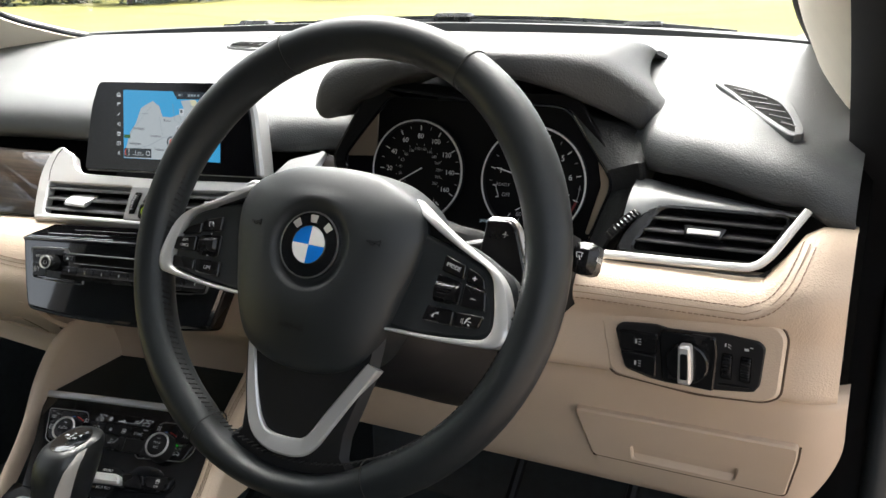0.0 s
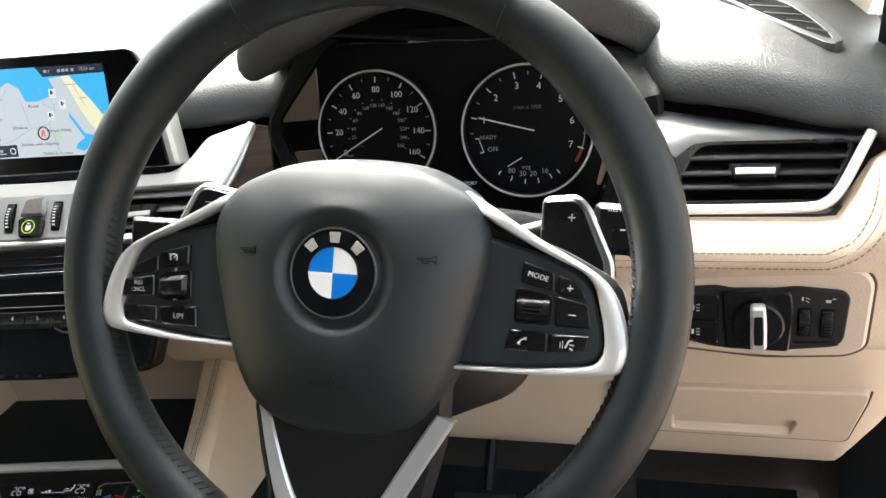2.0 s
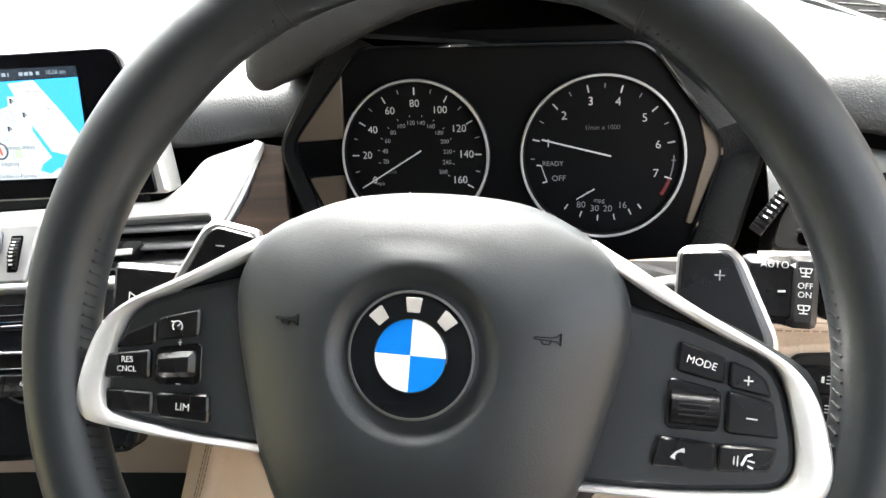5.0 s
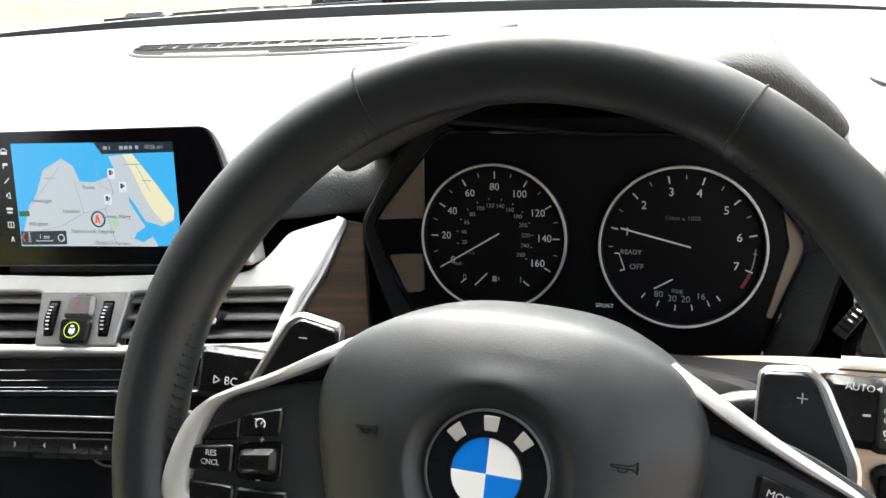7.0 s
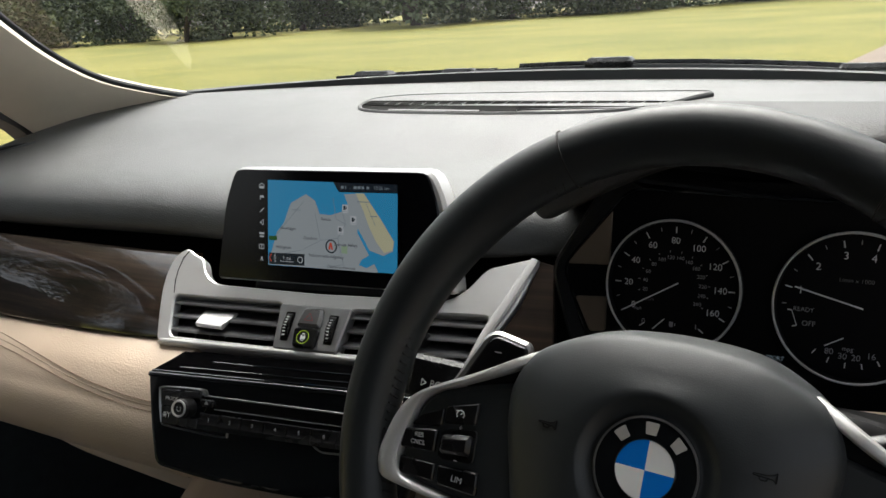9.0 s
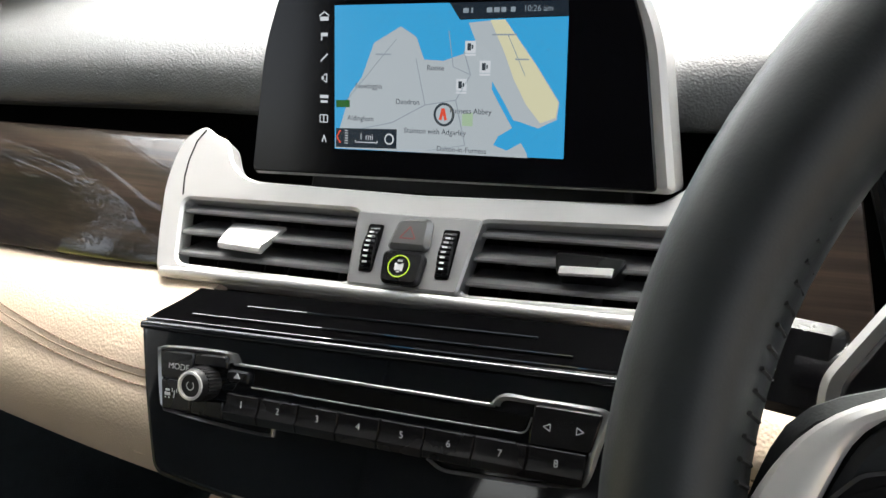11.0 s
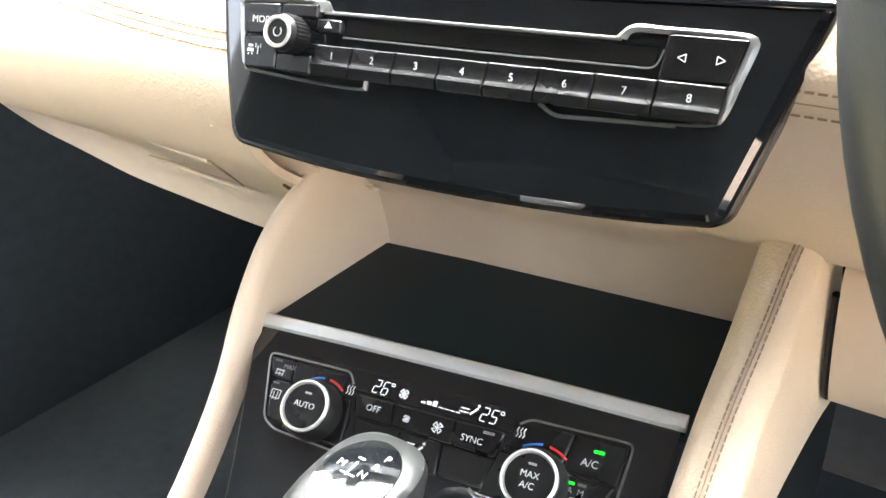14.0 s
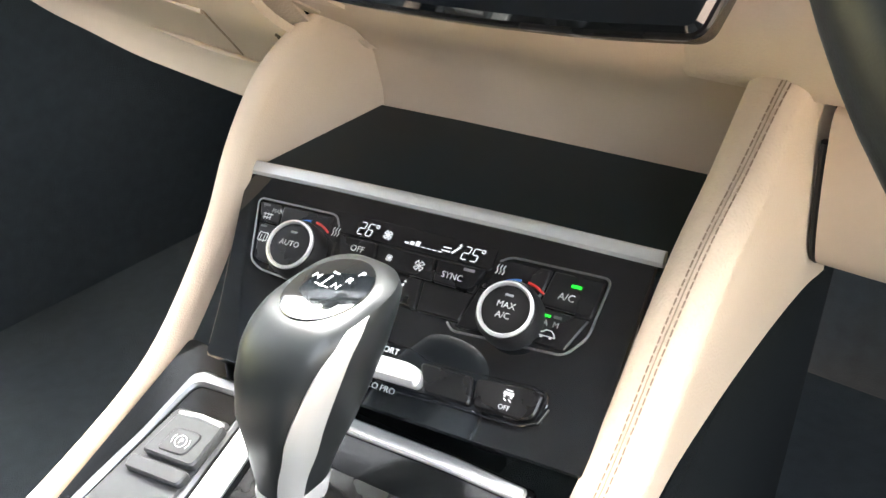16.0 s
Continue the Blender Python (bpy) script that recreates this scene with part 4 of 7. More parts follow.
bars("car_symbol", [(-1.6, -29.6, 1, -29.6, 1.0), (-2, -31, -2, -35, 1.2), (1.4, -31, 1.4, -35, 1.2), (-1.6, -33, 1.2, -33, 3), (-1.2, -35.5, 0.6, -35.5, 0.8)], 0.0081, PRINT, block)
for u in (-20.5, 22.5):
    # the slot is a raised plate with its shade put into the colour
    slot = part("wheel_slot", plate(fillet(mm([(u - 4.8, -9), (u + 4.2, -9), (u + 3.6, -36), (u - 4.2, -36)]), 0.0015), 0.0038, 0.0046, 0.0003), DEPTH_SHADE, block)
    part("thumb_wheel", ribbed(u - 0.2, -10.5, -35.5, 3.3, 9, 0.0050, 0.0036, 0.0009), SMOOTH_BLACK, slot, "ribbed black thumb wheel")
    for a in range(1, 8):
        bars("wheel_mark", [(u - 1.8, -11.9 - 2.78 * a, u + 0.8, -11.9 - 2.78 * a, 1.0)], 0.0052 + 0.0036 * math.sin(math.pi * (a + 0.5) / 9), PRINT, slot)

# wood strip beside the gauges
part("wood_strip", plate(fillet(mm([(193, 56), (206, 53), (222, -60), (150, -60), (158, -42), (171, -10), (183, 14)]), 0.002), -0.012, -0.002, 0.001), WOOD, vents, "dark wood strip beside the gauges")
part("diagonal_trim", sweep(spline(mm([(190, 56, 0), (172, 14, 1), (160, -12, 1), (150, -45, 1)]), 6, False), 0.0042, 8, flat=0.5), SILVER, vents, "silver diagonal edge")

# ---------- navigation screen ----------
SCREEN = face_frame((-0.716, 0.736, 1.014), 4, 10)
nav = thing("navigation_screen", SCREEN, "wide navigation screen in a silver-edged black housing, map lit", "screen")
so = fillet(mm([(-128, -20), (123, -14), (112, 62), (98, 90), (-106, 87), (-118, 55)]), [0.004, 0.004, 0.02, 0.012, 0.012, 0.02], 4)
part("housing", plate(so, -0.022, -0.0005, 0.003), SILVER, nav, "satin silver screen housing")
si = fillet(mm([(-126, -18), (115, -13), (105, 60), (94.5, 87), (-104.5, 84.6), (-116, 54)]), [0.003, 0.003, 0.015, 0.008, 0.008, 0.015], 4)
part("front_glass", plate(si, -0.002, 0.0015, 0.0008), SCREEN_GLASS, nav, "glossy black screen front")
part("foot", plate(fillet(mm([(-100, -30), (100, -26), (90, 10), (-90, 10)]), 0.005), -0.05, -0.018, 0.003), BLACK, nav, "black screen foot")


def on_map(name, pts, z, mat_, smooth=False):
    p = mm(pts)
    return part(name, plate(spline(p, 4) if smooth else p, 0.0015, 0.0015 + z, 0.00001), mat_, nav)


on_map("map_sea", [(-67, -2), (68, 0), (67, 68.5), (9, 67.5), (3, 76), (-67.5, 76)], 0.0002, MAP_SEA)
on_map("map_land", [(-66.5, -1.6), (49, -0.6), (48.5, 1.5), (45.2, 6.8), (37.5, 2.5), (30, 5), (32.5, 9.5), (40, 14), (31.4, 27.3), (28, 33), (28.5, 45), (25.3, 53.2), (16.3, 56.6), (11.8, 50.6), (0.3, 46.9), (-11.3, 47.5), (-16, 59), (-25.6, 64.5), (-42, 56), (-49.6, 37.6), (-57, 29), (-63.4, 10.4), (-66.5, 4)], 0.0003, MAP_LAND)
on_map("map_island", [(14, 66), (34, 67.5), (52, 45), (64.5, 27.5), (63.5, 19), (54, 14.4), (44.6, 17.1), (40.5, 18), (34.6, 27.5), (26, 40)], 0.0003, MAP_LAND)
on_map("map_island_shore", [(26, 67.2), (34, 67.3), (51.5, 45), (64, 27.5), (63, 20), (55, 17), (47, 26), (40, 38), (34, 52)], 0.0004, MAP_SAND)
on_map("map_park", [(12, 14), (18, 14), (18, 21), (12, 20)], 0.0004, MAP_GREEN)
bars("map_road", [(-58, 8, -30, 14, 0.5), (-30, 14, -10, 24, 0.5), (-10, 24, 8, 27, 0.5), (8, 27, 16, 40, 0.5), (16, 40, 12, 52, 0.5), (-10, 24, -16, 48, 0.4), (-60, 24, -45, 40, 0.4), (-45, 40, -28, 58, 0.4), (8, 27, 14, 4, 0.5), (-8, 0, 14, 4, 0.4), (3, 62, 6, 44, 0.4), (6, 44, 16, 40, 0.4), (36, 60, 46, 40, 0.4)], 0.0019, MAP_ROAD, nav)
for words, x, y, s in (("Newbiggin", -45, 33, 4.0), ("Dendron", -20.6, 25.2, 4.0), ("Aldingham", -50, 15.4, 4.0), ("Roose", -4.3, 43.2, 4.0), ("Furness Abbey", 16.6, 21.5, 4.0), ("Stainton with Adgarley", -4, 10.2, 4.0), ("Dalton-in-Furness", 12, 1.4, 4.0), ("Rampside", -36, 50, 3.6), ("Vickerstown", 34, 60, 3.6), ("Walney", 44, 48, 3.6)):
    if words in ("Rampside", "Vickerstown", "Walney"):
        n_ = len(words)
        bars("map_label", [(x - n_ * 0.6, y, x + n_ * 0.6, y, 0.8)], 0.00195, MAP_ROAD, nav)
    else:
        text("map_label", words, s / 1000, x / 1000, y / 1000, 0.0020, MAP_TEXT, nav)
for x, y in ((11, 34.9), (24, 44.2), (15.5, 54)):
    bars("fuel_symbol", [(x - 3, y, x + 3, y, 6), (x - 3, y - 4, x + 3, y - 4, 1)], 0.0019, MAP_WHITE, nav)
    bars("fuel_pump", [(x - 1.6, y, x + 0.4, y, 3.6), (x + 1.2, y - 1, x + 1.2, y + 1, 0.8)], 0.0021, MAP_TEXT, nav)
part("compass_ring", sweep([(p[0], p[1], 0.0022) for p in disc(0.0015, 0.0194, 0.0055, 24)], 0.0007, 5, True), MAP_TEXT, nav)
bars("compass_arrow", [(-0.6, 16.5, 0.8, 22.5, 1.6), (2.6, 16.5, 1.0, 22.5, 1.6)], 0.0022, MAP_RED, nav)
on_map("scale_bar", [(-66, -1), (-27, 0), (-27, 10.5), (-66, 9.5)], 0.0006, MAP_DARK)
text("scale_text", "1 mi", 0.0052, -0.046, 0.0055, 0.0023, MAP_WHITE, nav)
bars("scale_line", [(-53, 2.4, -39, 2.6, 0.5), (-53, 2.2, -53, 3.4, 0.4), (-39, 2.4, -39, 3.6, 0.4)], 0.0021, MAP_WHITE, nav)
bars("scale_arrow", [(-63, 8.5, -65.3, 5, 0.8), (-65.3, 5, -63, 1.5, 0.8)], 0.0021, MAP_RED, nav)
bars("scale_ticks", [(-60, 1.5 + 1.4 * k, -58, 1.5 + 1.4 * k, 0.5) for k in range(6)], 0.0021, MAP_WHITE, nav)
part("north_symbol", sweep([(p[0], p[1], 0.0021) for p in disc(-0.0315, 0.005, 0.0026, 20)], 0.0004, 5, True), MAP_WHITE, nav)
bars("road_sign", [(-66, 23, -57, 23.3, 4)], 0.0020, glowing("map_sign_green", (0.02, 0.14, 0.02), 0.7 * LIT), nav)
on_map("status_bar", [(9, 67.6), (67, 68.8), (66.5, 76), (3, 76)], 0.0005, MAP_DARK)
bars("status_text", [(11, 72, 14, 72, 2.4), (15.5, 72, 16.4, 72, 2.6), (24, 72, 27, 72.1, 2.4), (28, 72.1, 31, 72.1, 2.4), (32, 72.1, 34.5, 72.2, 2.4), (37, 72.2, 39.5, 72.2, 2.4)], 0.0021, MAP_ROAD, nav)
text("clock", "10:26 am", 0.0042, 0.0515, 0.0724, 0.0021, MAP_ROAD, nav)
for k in range(7):
    y = 70.5 - 11.2 * k
    s = [[(-77, y - 1.5, -71.5, y - 1.5, 2.2), (-77.5, y, -74.2, y + 2.2, 0.7), (-74.2, y + 2.2, -71, y, 0.7)], [(-76, y - 2, -76, y + 2, 0.8), (-76, y + 1.2, -72, y + 1.2, 2)], [(-76.5, y - 2, -72, y + 2, 0.8)], [(-76, y, -74.6, y, 2), (-74.6, y - 1.4, -72.6, y - 2.4, 0.6), (-74.6, y + 1.4, -72.6, y + 2.4, 0.6), (-72.6, y - 2.4, -72.6, y + 2.4, 0.6)], [(-77, y + 1, -71.5, y + 1, 1.8), (-76.5, y - 1.8, -72, y - 1.8, 1.4)], [(-77, y - 2, -77, y + 2, 0.6), (-74.5, y - 2, -74.5, y + 2, 0.6), (-72, y - 2, -72, y + 2, 0.6), (-77, y + 2, -72, y + 2, 0.6), (-77, y - 2, -72, y - 2, 0.6)], [(-75.6, y - 2, -74.3, y + 2, 0.7), (-73, y - 2, -74.3, y + 2, 0.7)]][k]
    bars("menu_symbol", s, 0.0016, MAP_WHITE, nav)

# ---------- radio ----------
RADIO = face_frame((-0.702, 0.629, 0.909), 7.5, 20)
radio = thing("radio_unit", RADIO, "piano-black radio panel with silver-framed keys under the vents", "radio")
ro = fillet(mm([(-134, 32), (-127, -10), (-119, -43), (-60, -49), (11, -50), (70, -48), (112, -44), (137, 38), (70, 36), (0, 34), (-70, 32.5)]), [0.003, 0.02, 0.006, 0.05, 0.05, 0.05, 0.005, 0.003, 0, 0, 0], 9)
part("panel", plate(ro, -0.02, 0.0, 0.0026), PIANO, radio, "glossy black radio face")
part("panel_edge", plate(inset(ro, -0.0025), -0.022, -0.003, 0.001), SMOOTH_BLACK, radio)
ledge = []
for k in range(13):
    t = k / 12
    u = -0.134 + 0.271 * t
    v = 0.032 + 0.006 * t
    ledge.append([(u, v - 0.002, -0.0030), (u, v + 0.002, -0.0040), (u + 0.002, v + 0.006, -0.010), (u + 0.005, v + 0.0115, -0.022), (u + 0.008, v + 0.0185, -0.036)])
part("top_ledge", sheet(ledge, 0.002), LEDGE, radio, "satin black ledge above the radio")
# rods added in place of the reflection streaks that the dull ledge lacks
for k in (1, 2, 3):
    part("ledge_streak", sweep([(p[k][0], p[k][1] + 0.0006, p[k][2]) for p in ledge[k - 1:13 - k]], 0.0007, 6), PIANO, radio, "thin glossy rod for a reflection streak along the ledge")
part("top_edge", sweep(mm([(-134, 31.4, -1.6), (0, 34.4, -1.6), (137, 37.4, -1.6)]), 0.0022, 12), PIANO, radio, "rounded glossy upper edge")


def framed(name, pts, r, z, parent, closed=False):
    path = [(p[0], p[1], z) for p in fillet_open(mm(pts), 0.004)]
    return part(name, sweep(path, r, 6, closed, flat=0.7), FINE_FRAME, parent, "thin silver frame line")


def fillet_open(p, r, seg=4):
    out = [tuple(p[0])]
    for i in range(1, len(p) - 1):
        a, b, c = Vector(p[i - 1]), Vector(p[i]), Vector(p[i + 1])
        rr = min(r, (a - b).length * 0.48, (c - b).length * 0.48)
        s, e = b + (a - b).normalized() * rr, b + (c - b).normalized() * rr
        for k in range(seg + 1):
            t = k / seg
            out.append(tuple(s * (1 - t) ** 2 + b * 2 * t * (1 - t) + e * t * t))
    out.append(tuple(p[-1]))
    return out


framed("frame_line", [(90, -10.6), (41.4, -12.9), (34.5, -8.6)], 0.0009, 0.0006, radio)


def bezel(name, outer, inner, parent):
    """A frame corner that widens into a sloping silver facet."""
    rows = []
    for o, i in zip(resample(mm(outer), 30), resample(mm(inner), 30)):
        m = o.lerp(i, 0.35)
        rows.append([(o.x, o.y, 0.0), (o.x, o.y, 0.0010), (m.x, m.y, 0.0018), (i.x, i.y, 0.0006), (i.x, i.y, 0.0)])
    return part(name, loft(rows, True, caps=True), FINE_FRAME, parent, "silver frame corner")


bezel("frame_corner", [(90, 25.6), (106, 25.6), (112.5, 25), (115, 21.5), (111.5, 8), (108, -5.2), (103.5, -9.2), (88, -10.8)], [(90, 23.2), (104, 22.6), (107.5, 22), (108.7, 19.5), (107, 8), (104.9, -3.5), (101, -8), (88, -9.8)], radio)
bezel("frame_corner", [(61.8, 20.3), (67.8, 25.4), (80, 25.5), (90, 25.6)], [(66, 19.3), (68.6, 22.5), (80, 22.8), (90, 23.2)], radio)
bezel("frame_corner", [(-69, 20), (-74.4, 24.5), (-116.2, 22.8), (-120.5, 18.2), (-116.3, -6.1), (-109.4, -11), (-50.8, -13.6), (-46.4, -8.7)], [(-77, 19), (-78.6, 22.2), (-115.2, 20.5), (-118, 16.6), (-114.4, -5.2), (-108.4, -9.6), (-52.4, -12.3), (-48.4, -8.7)], radio)
framed("frame_line", [(-73, 19), (0, 19.3), (64, 19.6)], 0.0008, 0.0008, radio)
framed("frame_line", [(-62, 8.8), (20, 9.0), (79, 9.6), (81, 17)], 0.0004, 0.0006, radio)
# a flat strip coloured as the shade inside the slot
part("disc_slot", plate(fillet(mm([(-61, 17), (79, 17.6), (78, 10.6), (-61, 9.8)]), 0.001), 0.0, 0.0004, 0.0001), DEPTH_SHADE, radio, "narrow near-black strip for the shade of the disc slot")
edges_u = [-75.5, -55.5, -33.5, -11.5, 10.5, 33, 56.5, 81, 106.5]
for k in range(8):
    a, b = edges_u[k] + 0.35, edges_u[k + 1] - 0.35
    top = 4.6 + 0.15 * k
    sides = []
    for u in (a, a + 0.35, b - 0.35, b):
        drop = 0.4 if u in (a, b) else 0.0
        sides.append([((u - 0.05 * (top - v)) / 1000, v / 1000, (h - drop) / 1000) for v, h in ((top, 0.4), (top, 2.0), (top - 0.5, 2.4), (2.0, 2.4), (0.0, 2.5), (-1.6, 2.8), (-2.9, 3.4), (-3.9, 4.2), (-4.4, 4.4), (-4.8, 4.2), (-7.5, 3.0), (-9.0 + 0.1 * k, 2.2), (-9.2 + 0.1 * k, 0.4))])
    key = part("preset_key", loft(sides, True, caps=True), SMOOTH_BLACK, radio, "black numbered preset key")
    text("key_number", str(k + 1), 0.0046, (a + b) / 2000, -0.0001, 0.0030, PRINT, key)
for pts in ([(82, 23.2), (112, 23.4), (107.5, 6.3), (80.5, 5.6)], [(-118.5, 20.5), (-97, 21.3), (-97, 7), (-116.5, 6.3)], [(-96.3, 21.3), (-76, 22.3), (-76, 16), (-96.3, 15.6)], [(-116.4, 5.6), (-97, 6.2), (-97, -8.5), (-114.5, -9.4)], [(-96.3, -1), (-77, -0.6), (-77, -9.6), (-96.3, -9)], [(-76, 16), (-63, 16.2), (-63, 10), (-76, 9.8)]):
    part("key", plate(fillet(mm(pts), 0.0012, 2), 0.0, 0.0022, 0.0008), SMOOTH_BLACK, radio, "black radio key")
bars("seek_symbol", [(89.8, 13, 86.8, 14.5, 0.4), (86.8, 14.5, 89.8, 16, 0.4), (89.8, 16, 89.8, 13, 0.4), (101.2, 13.2, 104.2, 14.8, 0.4), (104.2, 14.8, 101.2, 16.3, 0.4), (101.2, 16.3, 101.2, 13.2, 0.4)], 0.0023, PRINT, radio)
part("eject_symbol", plate(mm([(-71.6, 12.2), (-67.6, 12.3), (-69.6, 15.2)]), 0.0022, 0.0024, 0.00002), PRINT, radio)
text("mode_text", "MODE", 0.0046, -0.1055, 0.0131, 0.0023, PRINT, radio)
bars("traffic_symbol", [(-113, -1.2, -109.5, -1.2, 1.6), (-112.6, 0.8, -110, 0.8, 1.2), (-112.6, -3, -112, -3, 0.9), (-110.5, -3, -109.9, -3, 0.9), (-107, -3, -107, 1, 0.5), (-108.4, 0, -108.4, 2, 0.4), (-105.6, 0, -105.6, 2, 0.4)], 0.0023, PRINT, radio)
knob = part("volume_knob", lathe([(0.0084, 0.0), (0.0082, 0.010), (0.0072, 0.0135), (0.0, 0.0135)], 36, -0.0883, 0.0075), BLACK, radio, "black ribbed volume knob with a silver ring")
part("knob_ring", lathe([(0.0072, 0.013), (0.0071, 0.0146), (0.0060, 0.0148), (0.0055, 0.0136)], 40, -0.0883, 0.0075), SILVER, knob)
bm = bmesh.new()
for k in range(30):
    a = 2 * math.pi * k / 30
    sweep([(-0.0883 + 0.0084 * math.cos(a), 0.0075 + 0.0084 * math.sin(a), z) for z in (0.001, 0.0102)], 0.00045, 4, bm=bm, up=(1, 0, 0.1))
part("knob_ribs", bm, BLACK, knob)
part("power_symbol", sweep([(-0.0883 + 0.0021 * math.cos(a), 0.0075 + 0.0021 * math.sin(a), 0.0139) for a in [2.2 + 5.0 * k / 14 for k in range(15)]], 0.00028, 4), PRINT, knob)

# ---------- centre console ----------
CLIM = face_frame((-0.70, 0.612, 0.735), 6.6, 50, 1.7)
console = thing("centre_console", pose(0, 0, 0), "beige leather-sided centre console with piano-black panels", "console")


# side cheeks: the profile follows the climate face, then the deck
RAIL = [(0.748, 0.838), (0.722, 0.838), (0.703, 0.824), (0.672, 0.795), (0.640, 0.770), (0.610, 0.738), (0.585, 0.708), (0.560, 0.685), (0.525, 0.663), (0.470, 0.640), (0.40, 0.615), (0.30, 0.585), (0.18, 0.555)]


def cheek(x_in, x_out, dy, dz, depth, lean, rail=RAIL, inner=0.05):
    rows = []
    pts = spline([(y + dy, z + dz) for y, z in rail], 4, False)
    for i, (y, z) in enumerate(pts):
        a, b = pts[max(i - 1, 0)], pts[min(i + 1, len(pts) - 1)]
        ty, tz = b[0] - a[0], b[1] - a[1]
        l = math.hypot(ty, tz)
        ny, nz = -tz / l, ty / l
        if nz < 0:
            ny, nz = -ny, -nz
        ny, nz = -abs(ny), abs(nz)
        s = 1 if x_out > x_in else -1
        w = abs(x_out - x_in)
        row = [(x_in, y - ny * inner, z - nz * inner), (x_in, y - ny * 0.006, z - nz * 0.006)]
        for k in range(11):
            t = k / 10
            h = 0.0075 * (1 - abs(2 * t - 1) ** 2.6) - 0.0035
            row.append((x_in + s * w * (0.01 + 0.98 * t), y + ny * h, z + nz * h))
        row += [(x_out, y - ny * 0.006, z - nz * 0.006), (x_out + s * lean * 0.35, y - ny * 0.010, z - nz * 0.010), (x_out + s * lean, y - ny * depth, z - nz * depth)]
        rows.append(row)
    return rows


# driver's side: the padded top rolls over into the side, which ends in a straight lower hem
HEM = [(0.842, 0.664), (0.828, 0.668), (0.795, 0.676), (0.745, 0.683), (0.690, 0.686), (0.640, 0.685), (0.600, 0.680), (0.570, 0.664), (0.530, 0.643), (0.470, 0.618), (0.40, 0.590), (0.30, 0.555), (0.18, 0.525)]
right_cheek = []
rail_pts, hem_pts = spline([(y + 0.002, z) for y, z in RAIL], 4, False), spline(HEM, 4, False)
for i, ((y, z), (hy, hz)) in enumerate(zip(rail_pts, hem_pts)):
    a, b = rail_pts[max(i - 1, 0)], rail_pts[min(i + 1, len(rail_pts) - 1)]
    l = math.hypot(b[0] - a[0], b[1] - a[1])
    ny, nz = -abs(b[1] - a[1]) / l, abs(b[0] - a[0]) / l
    row = [(-0.592, y - ny * 0.05, z - nz * 0.05), (-0.592, y - ny * 0.006, z - nz * 0.006)]
    for k in range(8):
        t = k / 8
        h = 0.0075 * (1 - (1 - t) ** 2.6) - 0.0035
        row.append((-0.5917 + 0.0137 * t, y + ny * h, z + nz * h))
    for k in range(9):
        t = math.radians(10 * k)
        h = 0.004 - 0.012 * (1 - math.cos(t))
        row.append((-0.578 + 0.0145 * math.sin(t), y + ny * h, z + nz * h))
    ex, ey, ez = row[-1]
    row += [(ex + (-0.5625 - ex) * t, ey + (hy - ey) * t, ez + (hz - ez) * t) for t in (0.15, 0.4, 0.7, 0.96)]
    row.append((-0.566, hy, hz - 0.001))
    right_cheek.append(row)
part("right_cheek", sheet(right_cheek, 0.003), BEIGE, console, "beige leather console side with two stitched seams")


def cheek_seam(x):
    line = []
    for i, r in enumerate(right_cheek[6:]):
        at = x + 0.005 * max(0.0, 1 - i / 18) ** 2
        k = next(k for k in range(2, len(r)) if r[k][0] >= at)
        f = (at - r[k - 1][0]) / (r[k][0] - r[k - 1][0])
        p = [r[k - 1][c] + (r[k][c] - r[k - 1][c]) * f for c in range(3)]
        line.append((p[0], p[1] - 0.0003, p[2] + 0.0004))
    return line


for x in (-0.5800, -0.5762):
    stitches("seam_stitching", cheek_seam(x), 0.0034, 0.0010, 0.0004, THREAD, console, "brown stitched seam")
part("seam_groove", sweep(cheek_seam(-0.5782), 0.0003, 5), SEAM_FOLD, console, "folded seam line")
LEFT_RAIL = [(0.715, 0.800), (0.700, 0.815), (0.680, 0.822), (0.655, 0.814), (0.630, 0.797), (0.606, 0.766), (0.587, 0.731), (0.562, 0.697), (0.533, 0.667), (0.498, 0.646), (0.440, 0.622), (0.36, 0.598), (0.20, 0.55)]
left_cheek = cheek(-0.829, -0.842, 0, 0, 0.016, 0.0005, LEFT_RAIL, 0.014)
part("left_cheek", sheet(left_cheek, -0.003), BEIGE_PLASTIC, console, "smooth beige console side")
tunnel = mm([(900, 690), (700, 690), (600, 640), (420, 580), (200, 510), (200, 300), (900, 300)])
# the right side takes the shaded copy, the left the plain carpet
part("tunnel_right", plate(tunnel, 0, 0.012, 0.004), SHADED_TUNNEL, console, "dark carpeted tunnel side", Matrix(((0, 0, 1, -0.578), (1, 0, 0, 0), (0, 1, 0, 0), (0, 0, 0, 1))))
part("tunnel_left", plate(tunnel, 0, 0.012, 0.004), CARPET, console, "dark carpeted tunnel side", Matrix(((0, 0, -1, -0.828), (1, 0, 0, 0), (0, 1, 0, 0), (0, 0, 0, 1))))

# open tray above the climate panel
floor_rows = []
for t in (0, 0.33, 0.66, 1.0):
    floor_rows.append([(x, 0.620 + 0.114 * (x + 0.83) + (0.108 + 0.03 * (x + 0.83)) * t, 0.752 + 0.003 * t) for x in (-0.84, -0.76, -0.68, -0.58)])
part("tray_mat", sheet(floor_rows, -0.003), TRAY_RUBBER, console, "black rubber tray mat")
wall = []
